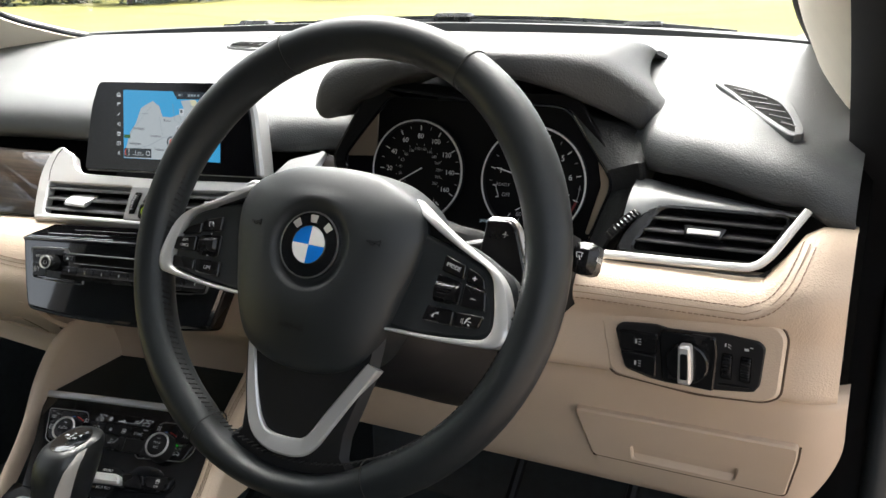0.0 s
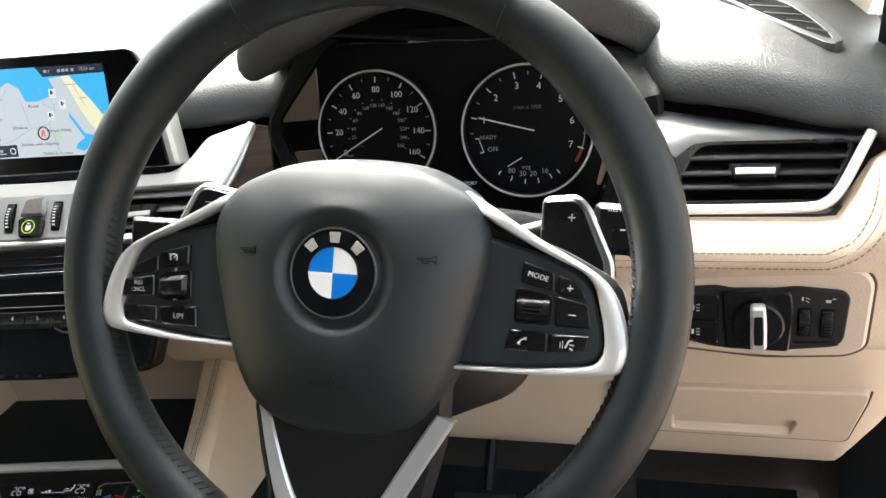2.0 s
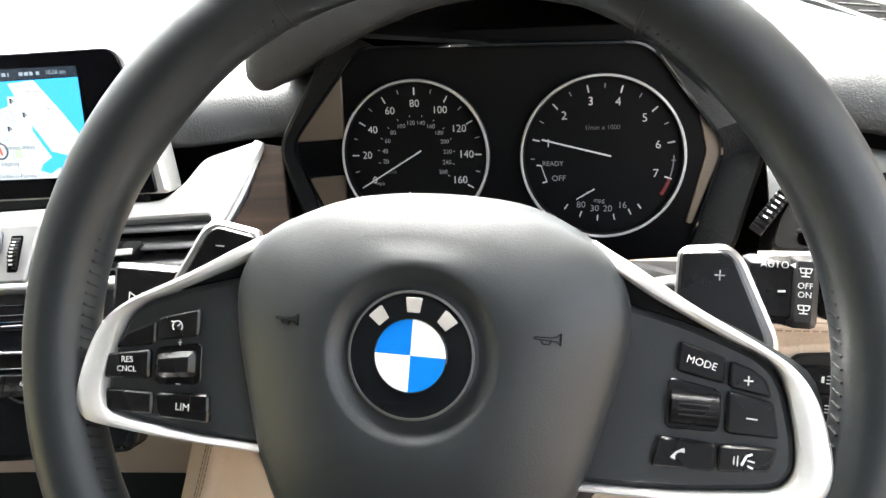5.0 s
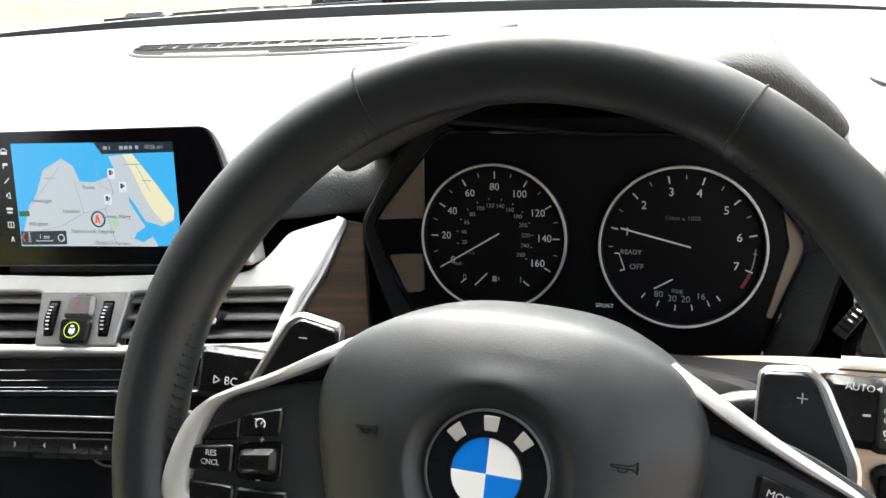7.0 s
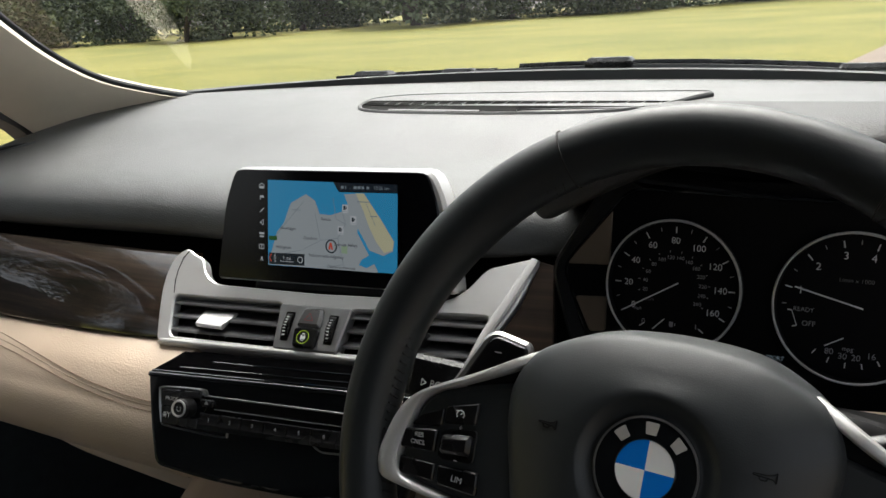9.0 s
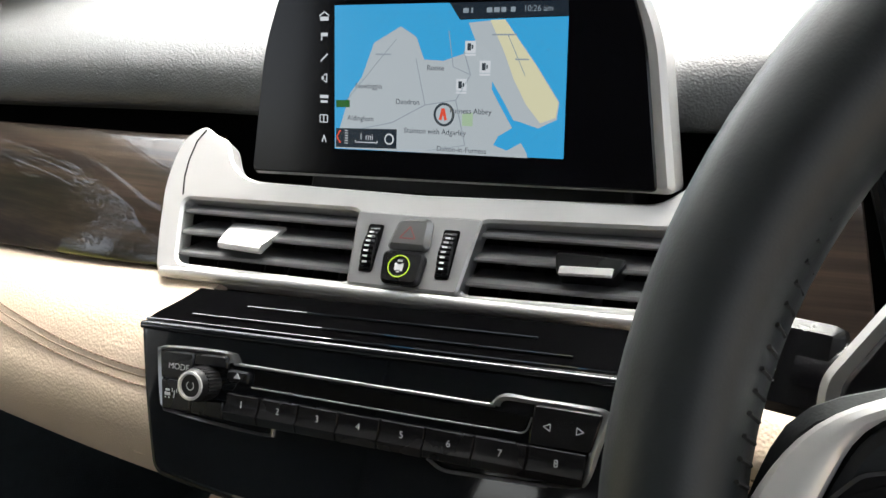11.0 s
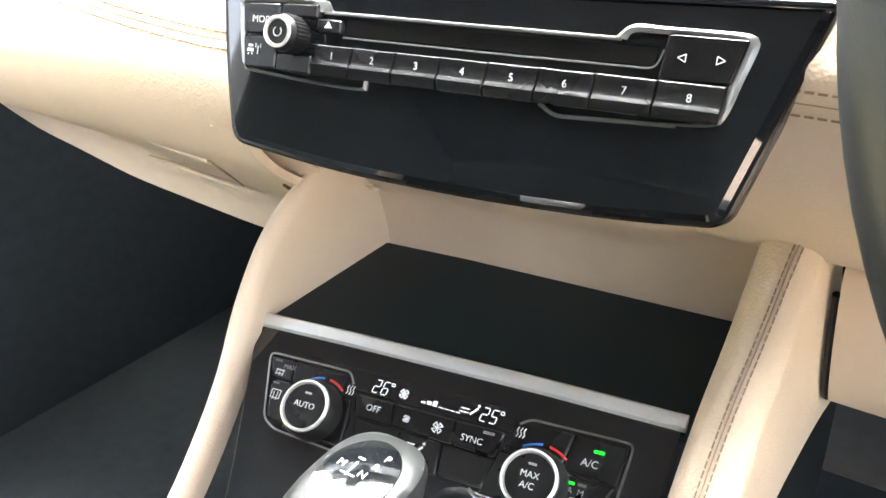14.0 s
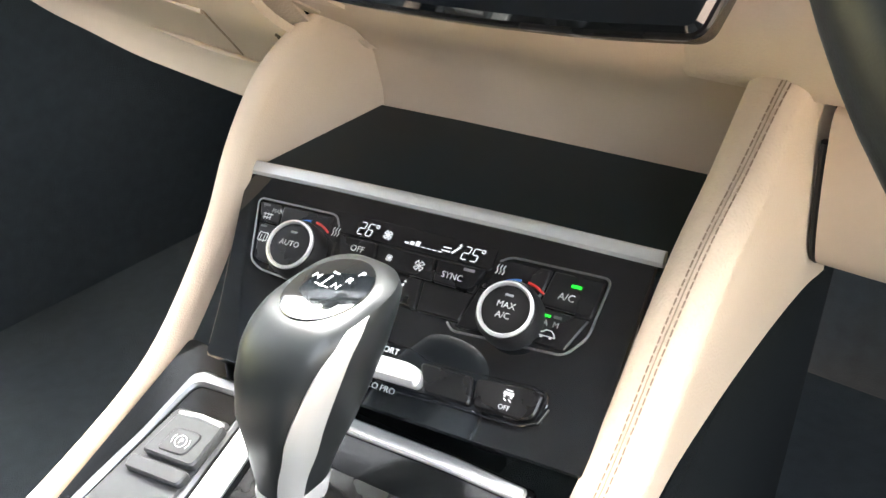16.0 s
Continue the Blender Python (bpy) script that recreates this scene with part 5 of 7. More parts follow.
for x in [-0.838 + 0.252 * k / 14 for k in range(15)]:
    dy = 0.114 * (x + 0.83) * 0.9
    b = max(0.0, min(1.0, (x + 0.640) / 0.040))
    b = b * b * (3 - 2 * b)
    wall.append(spline([(x, 0.731 + dy, 0.748), (x, 0.728 + dy, 0.775), (x, 0.720 + dy, 0.796), (x, 0.704 + dy + 0.006 * b, 0.811 + 0.006 * b), (x, 0.680 + dy + 0.014 * b, 0.824 + 0.013 * b), (x, 0.645 + dy + 0.028 * b, 0.844 + 0.016 * b), (x, 0.618 + dy + 0.040 * b, 0.860 + 0.020 * b)], 3, False))
lip = []
for x in (-0.848, -0.840, -0.832, -0.822):
    dy = 0.114 * (x + 0.83) * 0.9 + 0.0015
    lip.append([(x, 0.613 + dy, 0.866), (x, 0.619 + dy, 0.860), (x, 0.645 + dy, 0.844), (x, 0.668 + dy, 0.831)])
part("tray_lip", sheet(lip, 0.002), BEIGE_PLASTIC, console, "smooth beige lip under the radio")
part("tray_back", sheet(wall, 0.003), BEIGE_PLASTIC, console, "smooth beige back wall of the tray")
for x, nm in ((-0.836, "tray_left_wall"), (-0.590, "tray_right_wall")):
    dy = 0.114 * (x + 0.83)
    pts = [(0.600, 0.750), (0.735, 0.750), (0.722, 0.797), (0.700, 0.815), (0.682, 0.823), (0.658, 0.816), (0.632, 0.799), (0.608, 0.768)] if x < -0.7 else [(0.640, 0.750), (0.75, 0.750), (0.75, 0.815), (0.70, 0.815)]
    part(nm, plate(fillet(pts, 0.004), 0, 0.006, 0.001), BEIGE_PLASTIC, console, "smooth beige side wall of the tray", Matrix(((0, 0, 1, x), (1, 0, 0, 0), (0, 1, 0, 0), (0, 0, 0, 1))))

# ---------- climate panel ----------
clim = thing("climate_panel", CLIM, "piano-black climate panel with two round knobs and lit digits", "climate control")
part("panel", plate(fillet(mm([(-133, 27), (106, 29), (104, -74), (-106, -78), (-112, -50)]), 0.003), -0.02, 0.0, 0.001), PIANO, clim, "glossy black panel face")
part("silver_ledge", sweep(mm([(-135, 30, 0), (-70, 31, 1), (40, 31.5, 1), (108, 31, 0)]), 0.0042, 8, flat=0.8), SILVER, clim, "satin silver ledge along the tray")


def frame2(pts, r=0.00062, z=0.0008):
    return part("frame_line", sweep([(p[0], p[1], z) for p in fillet_open(mm(pts), 0.004)], r, 6, flat=0.7), FINE_FRAME, clim, "thin silver frame line")


frame2([(-60, 8), (-64, 14), (-116, 13), (-104, -22), (-96, -26), (-52, -28)])
frame2([(33, 11), (38, 14.5), (88, 15.6), (86, -14), (78, -25), (22, -28.5), (18, -25)])
part("display_window", plate(fillet(mm([(-92, 16.5), (30, 16.8), (30, 5.5), (-58, 5.0), (-62, 14)]), 0.001), 0.0, 0.0006, 0.0002), PIANO, clim, "black display window")
CLIMATE_KEYS = [[(-56.5, 3.6), (-34, 4), (-31.5, -7.4), (-53, -7.6)], [(-33.3, 4), (0.5, 4.2), (2.5, -7.6), (-30.8, -7.4)], [(1.3, 4.2), (28, 5), (25, -8), (3.3, -7.6)], [(-52.5, -8.4), (-26, -8.4), (-24, -23), (-48, -23)], [(-25.3, -8.4), (-2, -8.4), (0, -24), (-23.3, -23)], [(-1.2, -8.4), (27, -8.6), (24, -23.5), (0.8, -24)],
        [(-114, 11), (-99, 11.6), (-97, 0.5), (-109, 0.5)], [(-98, 11.6), (-65, 12.2), (-64, 0.5), (-96, 0.5)], [(-109, -0.5), (-96, -0.5), (-92, -22), (-102, -21)], [(-95, -0.5), (-58, -0.5), (-54, -25), (-91, -25)],
        [(36, 12.6), (60, 13), (58, -3), (28, -3.6)], [(61, 13), (86, 13.4), (84.5, -5), (58.8, -4.6)], [(58.6, -5.6), (84.2, -6), (77, -23.2), (55, -23.4)], [(27.6, -4.4), (57.6, -4.6), (54, -24), (23, -26)]]
for k, pts in enumerate(CLIMATE_KEYS):
    part("key", plate(fillet(mm(pts), 0.001, 2), 0.0, 0.0022 if k < 6 else 0.0014, 0.0008), SMOOTH_BLACK, clim, "black climate key")
SEGMENT_LINES = {"a": (0.08, 2, 0.92, 2), "b": (1, 1.92, 1, 1.08), "c": (1, 0.92, 1, 0.08), "d": (0.08, 0, 0.92, 0), "e": (0, 0.08, 0, 0.92), "f": (0, 1.08, 0, 1.92), "g": (0.08, 1, 0.92, 1)}
SEGMENTS = {"2": "abged", "5": "afgcd", "6": "afgedc"}
for words, u, v, s in (("26°", -42, 10.2, 7.8), ("25°", 19, 10.8, 7.8)):
    strokes = []
    for k, ch in enumerate(words):
        x0 = u - 6.6 + 5.0 * k
        if ch == "°":
            strokes += [(x0, v + 2.0, x0 + 1.6, v + 2.0, 0.4), (x0, v + 3.5, x0 + 1.6, v + 3.5, 0.4), (x0, v + 2.0, x0, v + 3.5, 0.4), (x0 + 1.6, v + 2.0, x0 + 1.6, v + 3.5, 0.4)]
            continue
        for name in SEGMENTS[ch]:
            a, b, c, d = SEGMENT_LINES[name]
            strokes.append((x0 + a * 3.2 + b * 0.5, v - 3.4 + b * 3.4, x0 + c * 3.2 + d * 0.5, v - 3.4 + d * 3.4, 0.48))
    bars("temperature", strokes, 0.0007, LCD, clim, "lit temperature digits")["kind"] = "stuff"
bars("fan_level", [(-20 + 3.2 * k, 8.6 + 0.4 * k, -17.6 + 3.2 * k, 8.6 + 0.4 * k, 1.0 + 0.9 * k) for k in range(3)] + [(-10 + 3.2 * k, 8.2, -7.8 + 3.2 * k, 8.2, 0.5) for k in range(4)], 0.0007, LCD, clim)


def fan(u, v, r, z, mat_):
    s = []
    for k in range(4):
        a = math.pi / 2 * k + 0.4
        b = a + 0.9
        s += [(u, v, u + r * math.cos(a), v + r * math.sin(a), 0.45), (u + r * math.cos(a), v + r * math.sin(a), u + r * 0.9 * math.cos(b), v + r * 0.9 * math.sin(b), 0.45), (u + r * 0.9 * math.cos(b), v + r * 0.9 * math.sin(b), u, v, 0.45)]
    bars("fan_symbol", s, z, mat_, clim)


fan(-30.5, 10, 2.7, 0.0007, LCD)
fan(-24, -2, 1.9, 0.0023, PRINT)
fan(-6.5, -2, 3.0, 0.0023, PRINT)
bars("airflow_symbol", [(1, 9.4, 6, 9.4, 0.6), (1.6, 11.2, 6, 11.2, 0.6), (7, 9, 10.5, 13, 1.0), (10, 13.6, 10.8, 14.4, 1.4)], 0.0007, LCD, clim)
bars("airflow_symbol", [(-20, -15, -15, -15, 0.6), (-19.4, -13, -15, -13, 0.6), (-20.6, -17, -15, -17, 0.6), (-14, -17, -10.5, -13, 1.0), (-10.6, -12, -10, -11, 1.3)], 0.0023, PRINT, clim)
text("key_text", "OFF", 0.0048, -0.0435, -0.0018, 0.0023, PRINT, clim)
text("key_text", "SYNC", 0.0046, 0.0125, -0.003, 0.0023, PRINT, clim)
text("key_text", "A/C", 0.0050, 0.0705, 0.0015, 0.0015, PRINT, clim)
text("key_text", "MAX", 0.0036, -0.1000, 0.0072, 0.0015, GREY_PRINT, clim)
text("key_text", "A  M", 0.0040, 0.0675, -0.0125, 0.0015, GREY_PRINT, clim)
bars("led", [(71, 7.6, 76, 7.7, 1.6)], 0.0015, GREEN_LED, clim)
bars("led", [(62.5, -9.2, 66.3, -9.1, 1.3)], 0.0015, GREEN_LED, clim)
for led in ((68, -9.0, 72, -9, 1.4), (17, 2.2, 23, 2.3, 1.5), (-110, 9.4, -105.5, 9.5, 1.2), (-106, -2.6, -102, -2.5, 1.2)):
    bars("led_off", [led], 0.0023, DIM_PRINT, clim)
bars("recirculation_symbol", [(63, -18.6, 71.4, -18.6, 0.45), (63, -18.6, 63.2, -17.2, 0.45), (63.2, -17.2, 65.2, -16.8, 0.45), (65.2, -16.8, 66.4, -15.6, 0.45), (66.4, -15.6, 69, -15.6, 0.45), (69, -15.6, 70.6, -17, 0.45), (70.6, -17, 71.4, -18.6, 0.45), (64.4, -19.1, 65.6, -19.1, 1.0), (68.8, -19.1, 70, -19.1, 1.0)], 0.0015, PRINT, clim)
bars("demist_symbol", [(-108, 4.6, -102, 4.8, 0.5), (-107.6, 2.6, -102.4, 2.8, 0.5), (-107, 1.6, -107, 5.4, 0.4), (-105, 1.6, -105, 5.4, 0.4), (-103, 1.6, -103, 5.4, 0.4)], 0.0015, PRINT, clim)
bars("rear_demist_symbol", [(-105, -6, -99.5, -6, 0.5), (-105, -10.5, -99.5, -10.5, 0.5), (-105, -6, -105, -10.5, 0.5), (-99.5, -6, -99.5, -10.5, 0.5), (-103.4, -11.5, -103.4, -7, 0.4), (-101.2, -11.5, -101.2, -7, 0.4)], 0.0015, PRINT, clim)
for u, v in ((-62, 4.5), (33, 7.0)):
    bars("seat_heat_symbol", [(u + 1.7 * k + d[0], v + d[1], u + 1.7 * k + d[2], v + d[3], 0.5) for k in range(3) for d in ((0, -2.6, 0.7, -1), (0.7, -1, -0.1, 0.6), (-0.1, 0.6, 0.6, 2.4))], 0.0015, PRINT, clim)
for u, v, words in ((-75.5, -11.6, ("AUTO",)), (48.5, -14.2, ("MAX", "A/C"))):
    kn = part("temperature_knob", lathe([(0.0160, 0.0), (0.0156, 0.009), (0.0142, 0.0125), (0.0, 0.0125)], 44, u / 1000, v / 1000), BLACK, clim, "black round temperature knob with a bright ring")
    part("knob_ring", lathe([(0.0136, 0.012), (0.0135, 0.0141), (0.0124, 0.0147), (0.0118, 0.0135), (0.0116, 0.012)], 48, u / 1000, v / 1000), SILVER, kn)
    part("knob_cap", lathe([(0.0116, 0.0122), (0.0114, 0.0134), (0.0, 0.0137)], 40, u / 1000, v / 1000), SMOOTH_BLACK, kn)
    for k, w in enumerate(words):
        text("knob_text", w, 0.0044 if len(words) == 1 else 0.0043, u / 1000, (v + (0.2 if len(words) == 1 else 1.6 - 5.0 * k)) / 1000, 0.0140, PRINT, kn)
    bars("knob_mark", [(u - 2, v + 6.6, u + 2, v + 6.6, 1.1)], 0.0139, GREY_PRINT, kn)
    for col, a0, a1, nm in ((BLUE_PRINT, 125, 95, "cold_mark"), (RED, 84, 52, "warm_mark")):
        part(nm, sweep([(u / 1000 + 0.0183 * math.cos(radians(a0 + (a1 - a0) * k / 8)), v / 1000 + 0.0183 * math.sin(radians(a0 + (a1 - a0) * k / 8)), 0.0017) for k in range(9)], 0.0007, 5, flat=0.5), col, clim)

# drive mode switches
part("switch_bank", plate(fillet(mm([(-40, -42), (8, -42.5), (16, -45.8), (40, -44.5), (66, -42), (77, -42.5), (79, -50), (76, -58), (70, -61.5), (-38, -67)]), 0.004), 0.0, 0.0012, 0.0006), PIANO, clim, "glossy black switch bank")
part("rocker", plate(fillet(mm([(-26, -51.5), (10, -50.2), (15.5, -51.2), (19, -55), (18, -60.5), (-24, -62)]), 0.004), 0.001, 0.0095, 0.0022), SILVER, clim, "silver drive mode rocker")
part("switch", plate(fillet(mm([(14, -47.6), (42, -46.8), (44.6, -60.2), (21, -60.8)]), 0.003), 0.001, 0.0045, 0.0010), SMOOTH_BLACK, clim)
part("switch", plate(fillet(mm([(43.2, -46.7), (69, -44), (76, -44), (75, -56), (70, -59), (46, -60.2)]), 0.003), 0.001, 0.0042, 0.0010), SMOOTH_BLACK, clim, "stability control switch")
part("bank_lip", sweep(mm([(14, -62.6, 1), (46, -62, 1.4), (68, -61, 1.4), (76.5, -57.5, 1.2), (79, -50, 0.8)]), 0.0008, 6), PIANO, clim, "glossy lower lip of the switch bank")
text("switch_text", "SPORT", 0.0043, -0.006, -0.0465, 0.0014, PRINT, clim)
text("switch_text", "ECO PRO", 0.0043, -0.003, -0.0650, 0.0014, PRINT, clim)
text("switch_text", "OFF", 0.0032, 0.0605, -0.0560, 0.0044, PRINT, clim)
bars("skid_symbol", [(59, -47.8, 62.4, -47.8, 0.5), (58.2, -49.4, 63.2, -49.4, 1.6), (58.6, -50.8, 59.6, -50.8, 0.8), (61.8, -50.8, 62.8, -50.8, 0.8), (58.8, -51.8, 60.4, -52.8, 0.5), (61.4, -51.8, 62.8, -52.8, 0.5)], 0.0043, PRINT, clim)

# ---------- gear selector and deck ----------
DECK = face_frame((-0.715, 0.500, 0.648), 6.6, 70)
deck = part("deck", plate(fillet(mm([(-106, 70), (112, 62), (112, -300), (-112, -300)]), 0.004), -0.02, 0.0, 0.001), DECK_LACQUER, console, "glossy black console deck", DECK)
GREY_LEVER = mottled(material("satin_grey_plastic", (0.036, 0.037, 0.038), 0.34), (0.036, 0.037, 0.038), 0.12, 25, 0.34, 0.05)
brake = thing("parking_brake_switch", DECK, "black parking brake switch in a silver-edged well", "switch")
well = fillet(mm([(-80, 45.5), (-47.5, 48), (-45, 40), (-48, -60), (-98, -60), (-90, -18)]), [0.006, 0.006, 0.004, 0.004, 0.004, 0.02])
part("well_frame", plate(fillet(mm([(-86, 50), (-80, 54), (-51, 55), (-44.5, 50), (-41.5, 40), (-44, -62), (-103, -62), (-96, -18), (-90, 12)]), 0.005), 0.0, 0.0035, 0.0016, [well]), FINE_FRAME, brake, "thin satin metal well frame")
part("well_floor", plate(well, 0.0, 0.0008, 0.0001), DECK_LACQUER, brake, "glossy black bottom of the well")
tray = part("switch_tray", plate(fillet(mm([(-79, 30), (-45, 32.5), (-46.5, -58), (-96, -58), (-88, -16)]), 0.004), 0.0006, 0.0040, 0.0012), GREY_LEVER, brake, "satin dark grey switch tray")
lever = part("lever", plate(fillet(mm([(-72, 26), (-43, 28.5), (-44.5, 3.2), (-77, 0.4)]), 0.0035), 0.0036, 0.0095, 0.0011), GREY_LEVER, brake, "satin dark grey pull lever")
part("lever_inset", plate(fillet(mm([(-66, 18), (-49.5, 19.5), (-52, 6), (-69, 4)]), 0.0035), 0.0092, 0.0103, 0.0005), GREY_LEVER, lever)
part("lever_edge", sweep(mm([(-71, 25.4, 8.4), (-58, 27.6, 9.4), (-44.5, 27.6, 8.4)]), 0.0016, 8), SILVER, lever, "bright metal edge")
part("lower_key", plate(fillet(mm([(-80.5, -1.8), (-45, 1), (-46, -7.6), (-80.5, -10)]), 0.003), 0.0036, 0.0082, 0.0009), GREY_LEVER, brake)
part("brake_symbol", sweep([(-0.0585 + 0.0032 * math.cos(2 * math.pi * k / 20), 0.012 + 0.0032 * math.sin(2 * math.pi * k / 20), 0.0104) for k in range(20)], 0.00032, 4, True), PRINT, lever)
text("brake_letter", "P", 0.0044, -0.0585, 0.012, 0.0104, PRINT, lever)
bars("brake_arcs", [(-63, 9.6, -63.8, 12, 0.5), (-63.8, 12, -63, 14.4, 0.5), (-54, 9.6, -53.2, 12, 0.5), (-53.2, 12, -54, 14.4, 0.5)], 0.0103, PRINT, lever)
part("silver_strip", plate(fillet(mm([(-40, 58), (8, 60.5), (70, 61.5), (108, 60), (108, 53), (66, 54), (10, 52.5), (-40, 50)]), 0.002), 0.0, 0.003, 0.001), SILVER, console, "satin silver strip across the deck", DECK)
part("silver_strip", plate(fillet(mm([(-40, 44), (-30, 46), (-26, 20), (-26, -60), (-41, -60)]), 0.002), 0.0, 0.003, 0.001), SILVER, console, "satin silver strip beside the gear selector", DECK)
part("lower_well", plate(fillet(mm([(-22, 34), (100, 33), (100, -20), (-22, -20)]), 0.006), 0.0, 0.0015, 0.0005), SMOOTH_BLACK, console, "glossy black storage lid", DECK)

shifter = thing("gear_selector", pose(0, 0, 0), "dark leather gear selector with a silver side blade", "gear lever")
STEM = [(0.655, -0.7005, 0.5055, 0.0112, 0.0140), (0.668, -0.7003, 0.5062, 0.0116, 0.0148), (0.680, -0.700, 0.508, 0.0132, 0.0172), (0.692, -0.699, 0.510, 0.0156, 0.0205), (0.706, -0.697, 0.513, 0.0188, 0.0252), (0.722, -0.696, 0.516, 0.0222, 0.0305), (0.740, -0.694, 0.521, 0.0245, 0.0338), (0.754, -0.692, 0.525, 0.0251, 0.0342), (0.761, -0.691, 0.528, 0.0243, 0.0330), (0.7660, -0.690, 0.529, 0.0222, 0.0302), (0.7688, -0.690, 0.529, 0.0188, 0.0258), (0.7692, -0.690, 0.529, 0.0130, 0.0180)]


def stem_ring(z, x, y, rx, ry, grow=1.0):
    out = []
    for k in range(36):
        a = 2 * math.pi * k / 36
        c, s = math.cos(a), math.sin(a)
        px, py = rx * grow * math.copysign(abs(c) ** 0.70, c), ry * grow * math.copysign(abs(s) ** 0.70, s)
        tilt = 0.07 * max(0.0, min(1.0, (z - 0.69) / 0.06))
        out.append((x + px, y + py, z + py * tilt))
    return out


part("grip", loft([stem_ring(*s) for s in STEM], True, caps=True), GRIP, shifter, "dark grey satin grip")
blade = []
fine = [tuple(v) for v in spline([s for s in STEM[:-2]], 4, False)]
for i, s in enumerate(fine):
    ring = stem_ring(*s, 1.035)
    t = i / (len(fine) - 1)
    k0 = 30.2 + 3.4 * t ** 2.4
    row = []
    for j in range(5):
        w = (1.0 + 2.9 * (1 - t) ** 1.1 + 0.5 * math.sin(math.pi * t)) * (j / 4 - 0.5) * 1.5
        k = k0 + w + 1.5
        a, b = ring[int(math.floor(k)) % 36], ring[int(math.floor(k) + 1) % 36]
        f = k - math.floor(k)
        row.append(tuple(p + (q - p) * f for p, q in zip(a, b)))
    blade.append(row)
part("side_blade", sheet(blade, -0.001), SILVER, shifter, "satin silver blade on the grip")
TOP = pose(-0.690, 0.529, 0.7692, 4.0, 0, 0)
cap = part("shift_pattern_cap", loft([[(sc * 0.0170 * math.cos(2 * math.pi * k / 36), sc * 0.0228 * math.sin(2 * math.pi * k / 36), h) for k in range(36)] for sc, h in ((1.0, -0.004), (1.0, 0.0), (0.98, 0.0006), (0.8, 0.0010), (0.4, 0.0013), (0.02, 0.0014))], True, caps=True), PIANO, shifter, "glossy black cap with white letters", TOP)
for words, x, y in (("P", 6.5, 13.5), ("R", 5.0, 7.5), ("N", 2.6, 1.5), ("M", -9.0, 3.0)):
    text("gate_letter", words, 0.0050, x / 1000, y / 1000, 0.0014, PRINT, cap)
bars("gate_lines", [(-3.4, -2, -3.4, 6.5, 0.6), (-6.5, -1, 0.5, -1, 0.6), (-4.8, 8.8, -1.6, 8.8, 0.8)], 0.0013, PRINT, cap)
boot = []
for t, z, r in ((0, 0.632, 0.040), (0.4, 0.644, 0.033), (0.6, 0.650, 0.029), (0.8, 0.657, 0.021), (1, 0.668, 0.0132)):
    boot.append([(-0.700 + r * (1 + 0.08 * math.sin(9 * a)) * math.cos(a), 0.506 + 1.1 * r * (1 + 0.08 * math.cos(7 * a)) * math.sin(a), z) for a in [2 * math.pi * k / 48 for k in range(48)]])
part("boot", loft(boot, True), leather("crumpled_black_leather", (0.012, 0.012, 0.012), 0.35, 300, 0.8), shifter, "crumpled black leather boot")
part("collar", loft([stem_ring(0.664, -0.7003, 0.5060, 0.0122, 0.0152), stem_ring(0.667, -0.7003, 0.5061, 0.0126, 0.0158), stem_ring(0.675, -0.7001, 0.5070, 0.0132, 0.0172), stem_ring(0.677, -0.7001, 0.5074, 0.0128, 0.0166)], True), SILVER, shifter)

# ---------- steering wheel ----------
WHEEL = face_frame((-0.356, 0.512, 1.011), 1, 24.5, -3.6)
RIM_Z = -0.008
wheel = thing("steering_wheel", WHEEL, "black leather three-spoke steering wheel with silver spokes and keys", "steering wheel")
ring_rows = []
N_RIM = 120
for k in range(N_RIM):
    a = 2 * math.pi * k / N_RIM
    grip = max(0.0, math.cos(2 * (a - radians(35)))) ** 4 if math.sin(a) > 0 else 0
    grip = max(grip, max(0.0, math.cos(2 * (a - radians(145)))) ** 4 if math.sin(a) > 0 else 0)
    rw = 0.0158 + 0.0012 * grip
    rh = 0.0172
    mid = 0.1685 - 0.0012 * grip
    low = max(0.0, -math.sin(a) - 0.86) / 0.14
    rw -= 0.005 * low
    mid += 0.0045 * low
    row = []
    for j in range(20):
        b = 2 * math.pi * j / 20
        rr = mid + rw * math.cos(b)
        row.append((rr * math.cos(a), rr * math.sin(a), RIM_Z + rh * math.sin(b)))
    ring_rows.append(row)
ring_rows.append(ring_rows[0])
bm = loft(ring_rows, True)
bmesh.ops.remove_doubles(bm, verts=bm.verts, dist=1e-6)
part("rim", bm, WHEEL_LEATHER, wheel, "black grained leather rim")
for deg in (62, 118, 244, 296):
    a = radians(deg)
    part("rim_seam", sweep([((0.1685 + 0.0161 * math.cos(b)) * math.cos(a), (0.1685 + 0.0161 * math.cos(b)) * math.sin(a), RIM_Z + 0.0175 * math.sin(b)) for b in [2 * math.pi * j / 24 for j in range(24)]], 0.0006, 5, True, up=(-math.sin(a), math.cos(a), 0)), BLACK_THREAD, wheel, "leather seam across the rim")
bm = bmesh.new()
for k in range(170):
    a = radians(120 + 302 * k / 170)
    q = []
    for b in (radians(156), radians(178)):
        rr = 0.1685 + 0.0158 * math.cos(b)
        aa = a + (0.012 if b > 3.0 else 0)
        q.append((rr * math.cos(aa), rr * math.sin(aa), RIM_Z + 0.0172 * math.sin(b) + 0.001))
    sweep(q, 0.0006, 5, bm=bm, up=(0.2, 0.3, 0.9))
part("rim_stitching", bm, BLACK_THREAD, wheel, "black cross stitching inside the rim")

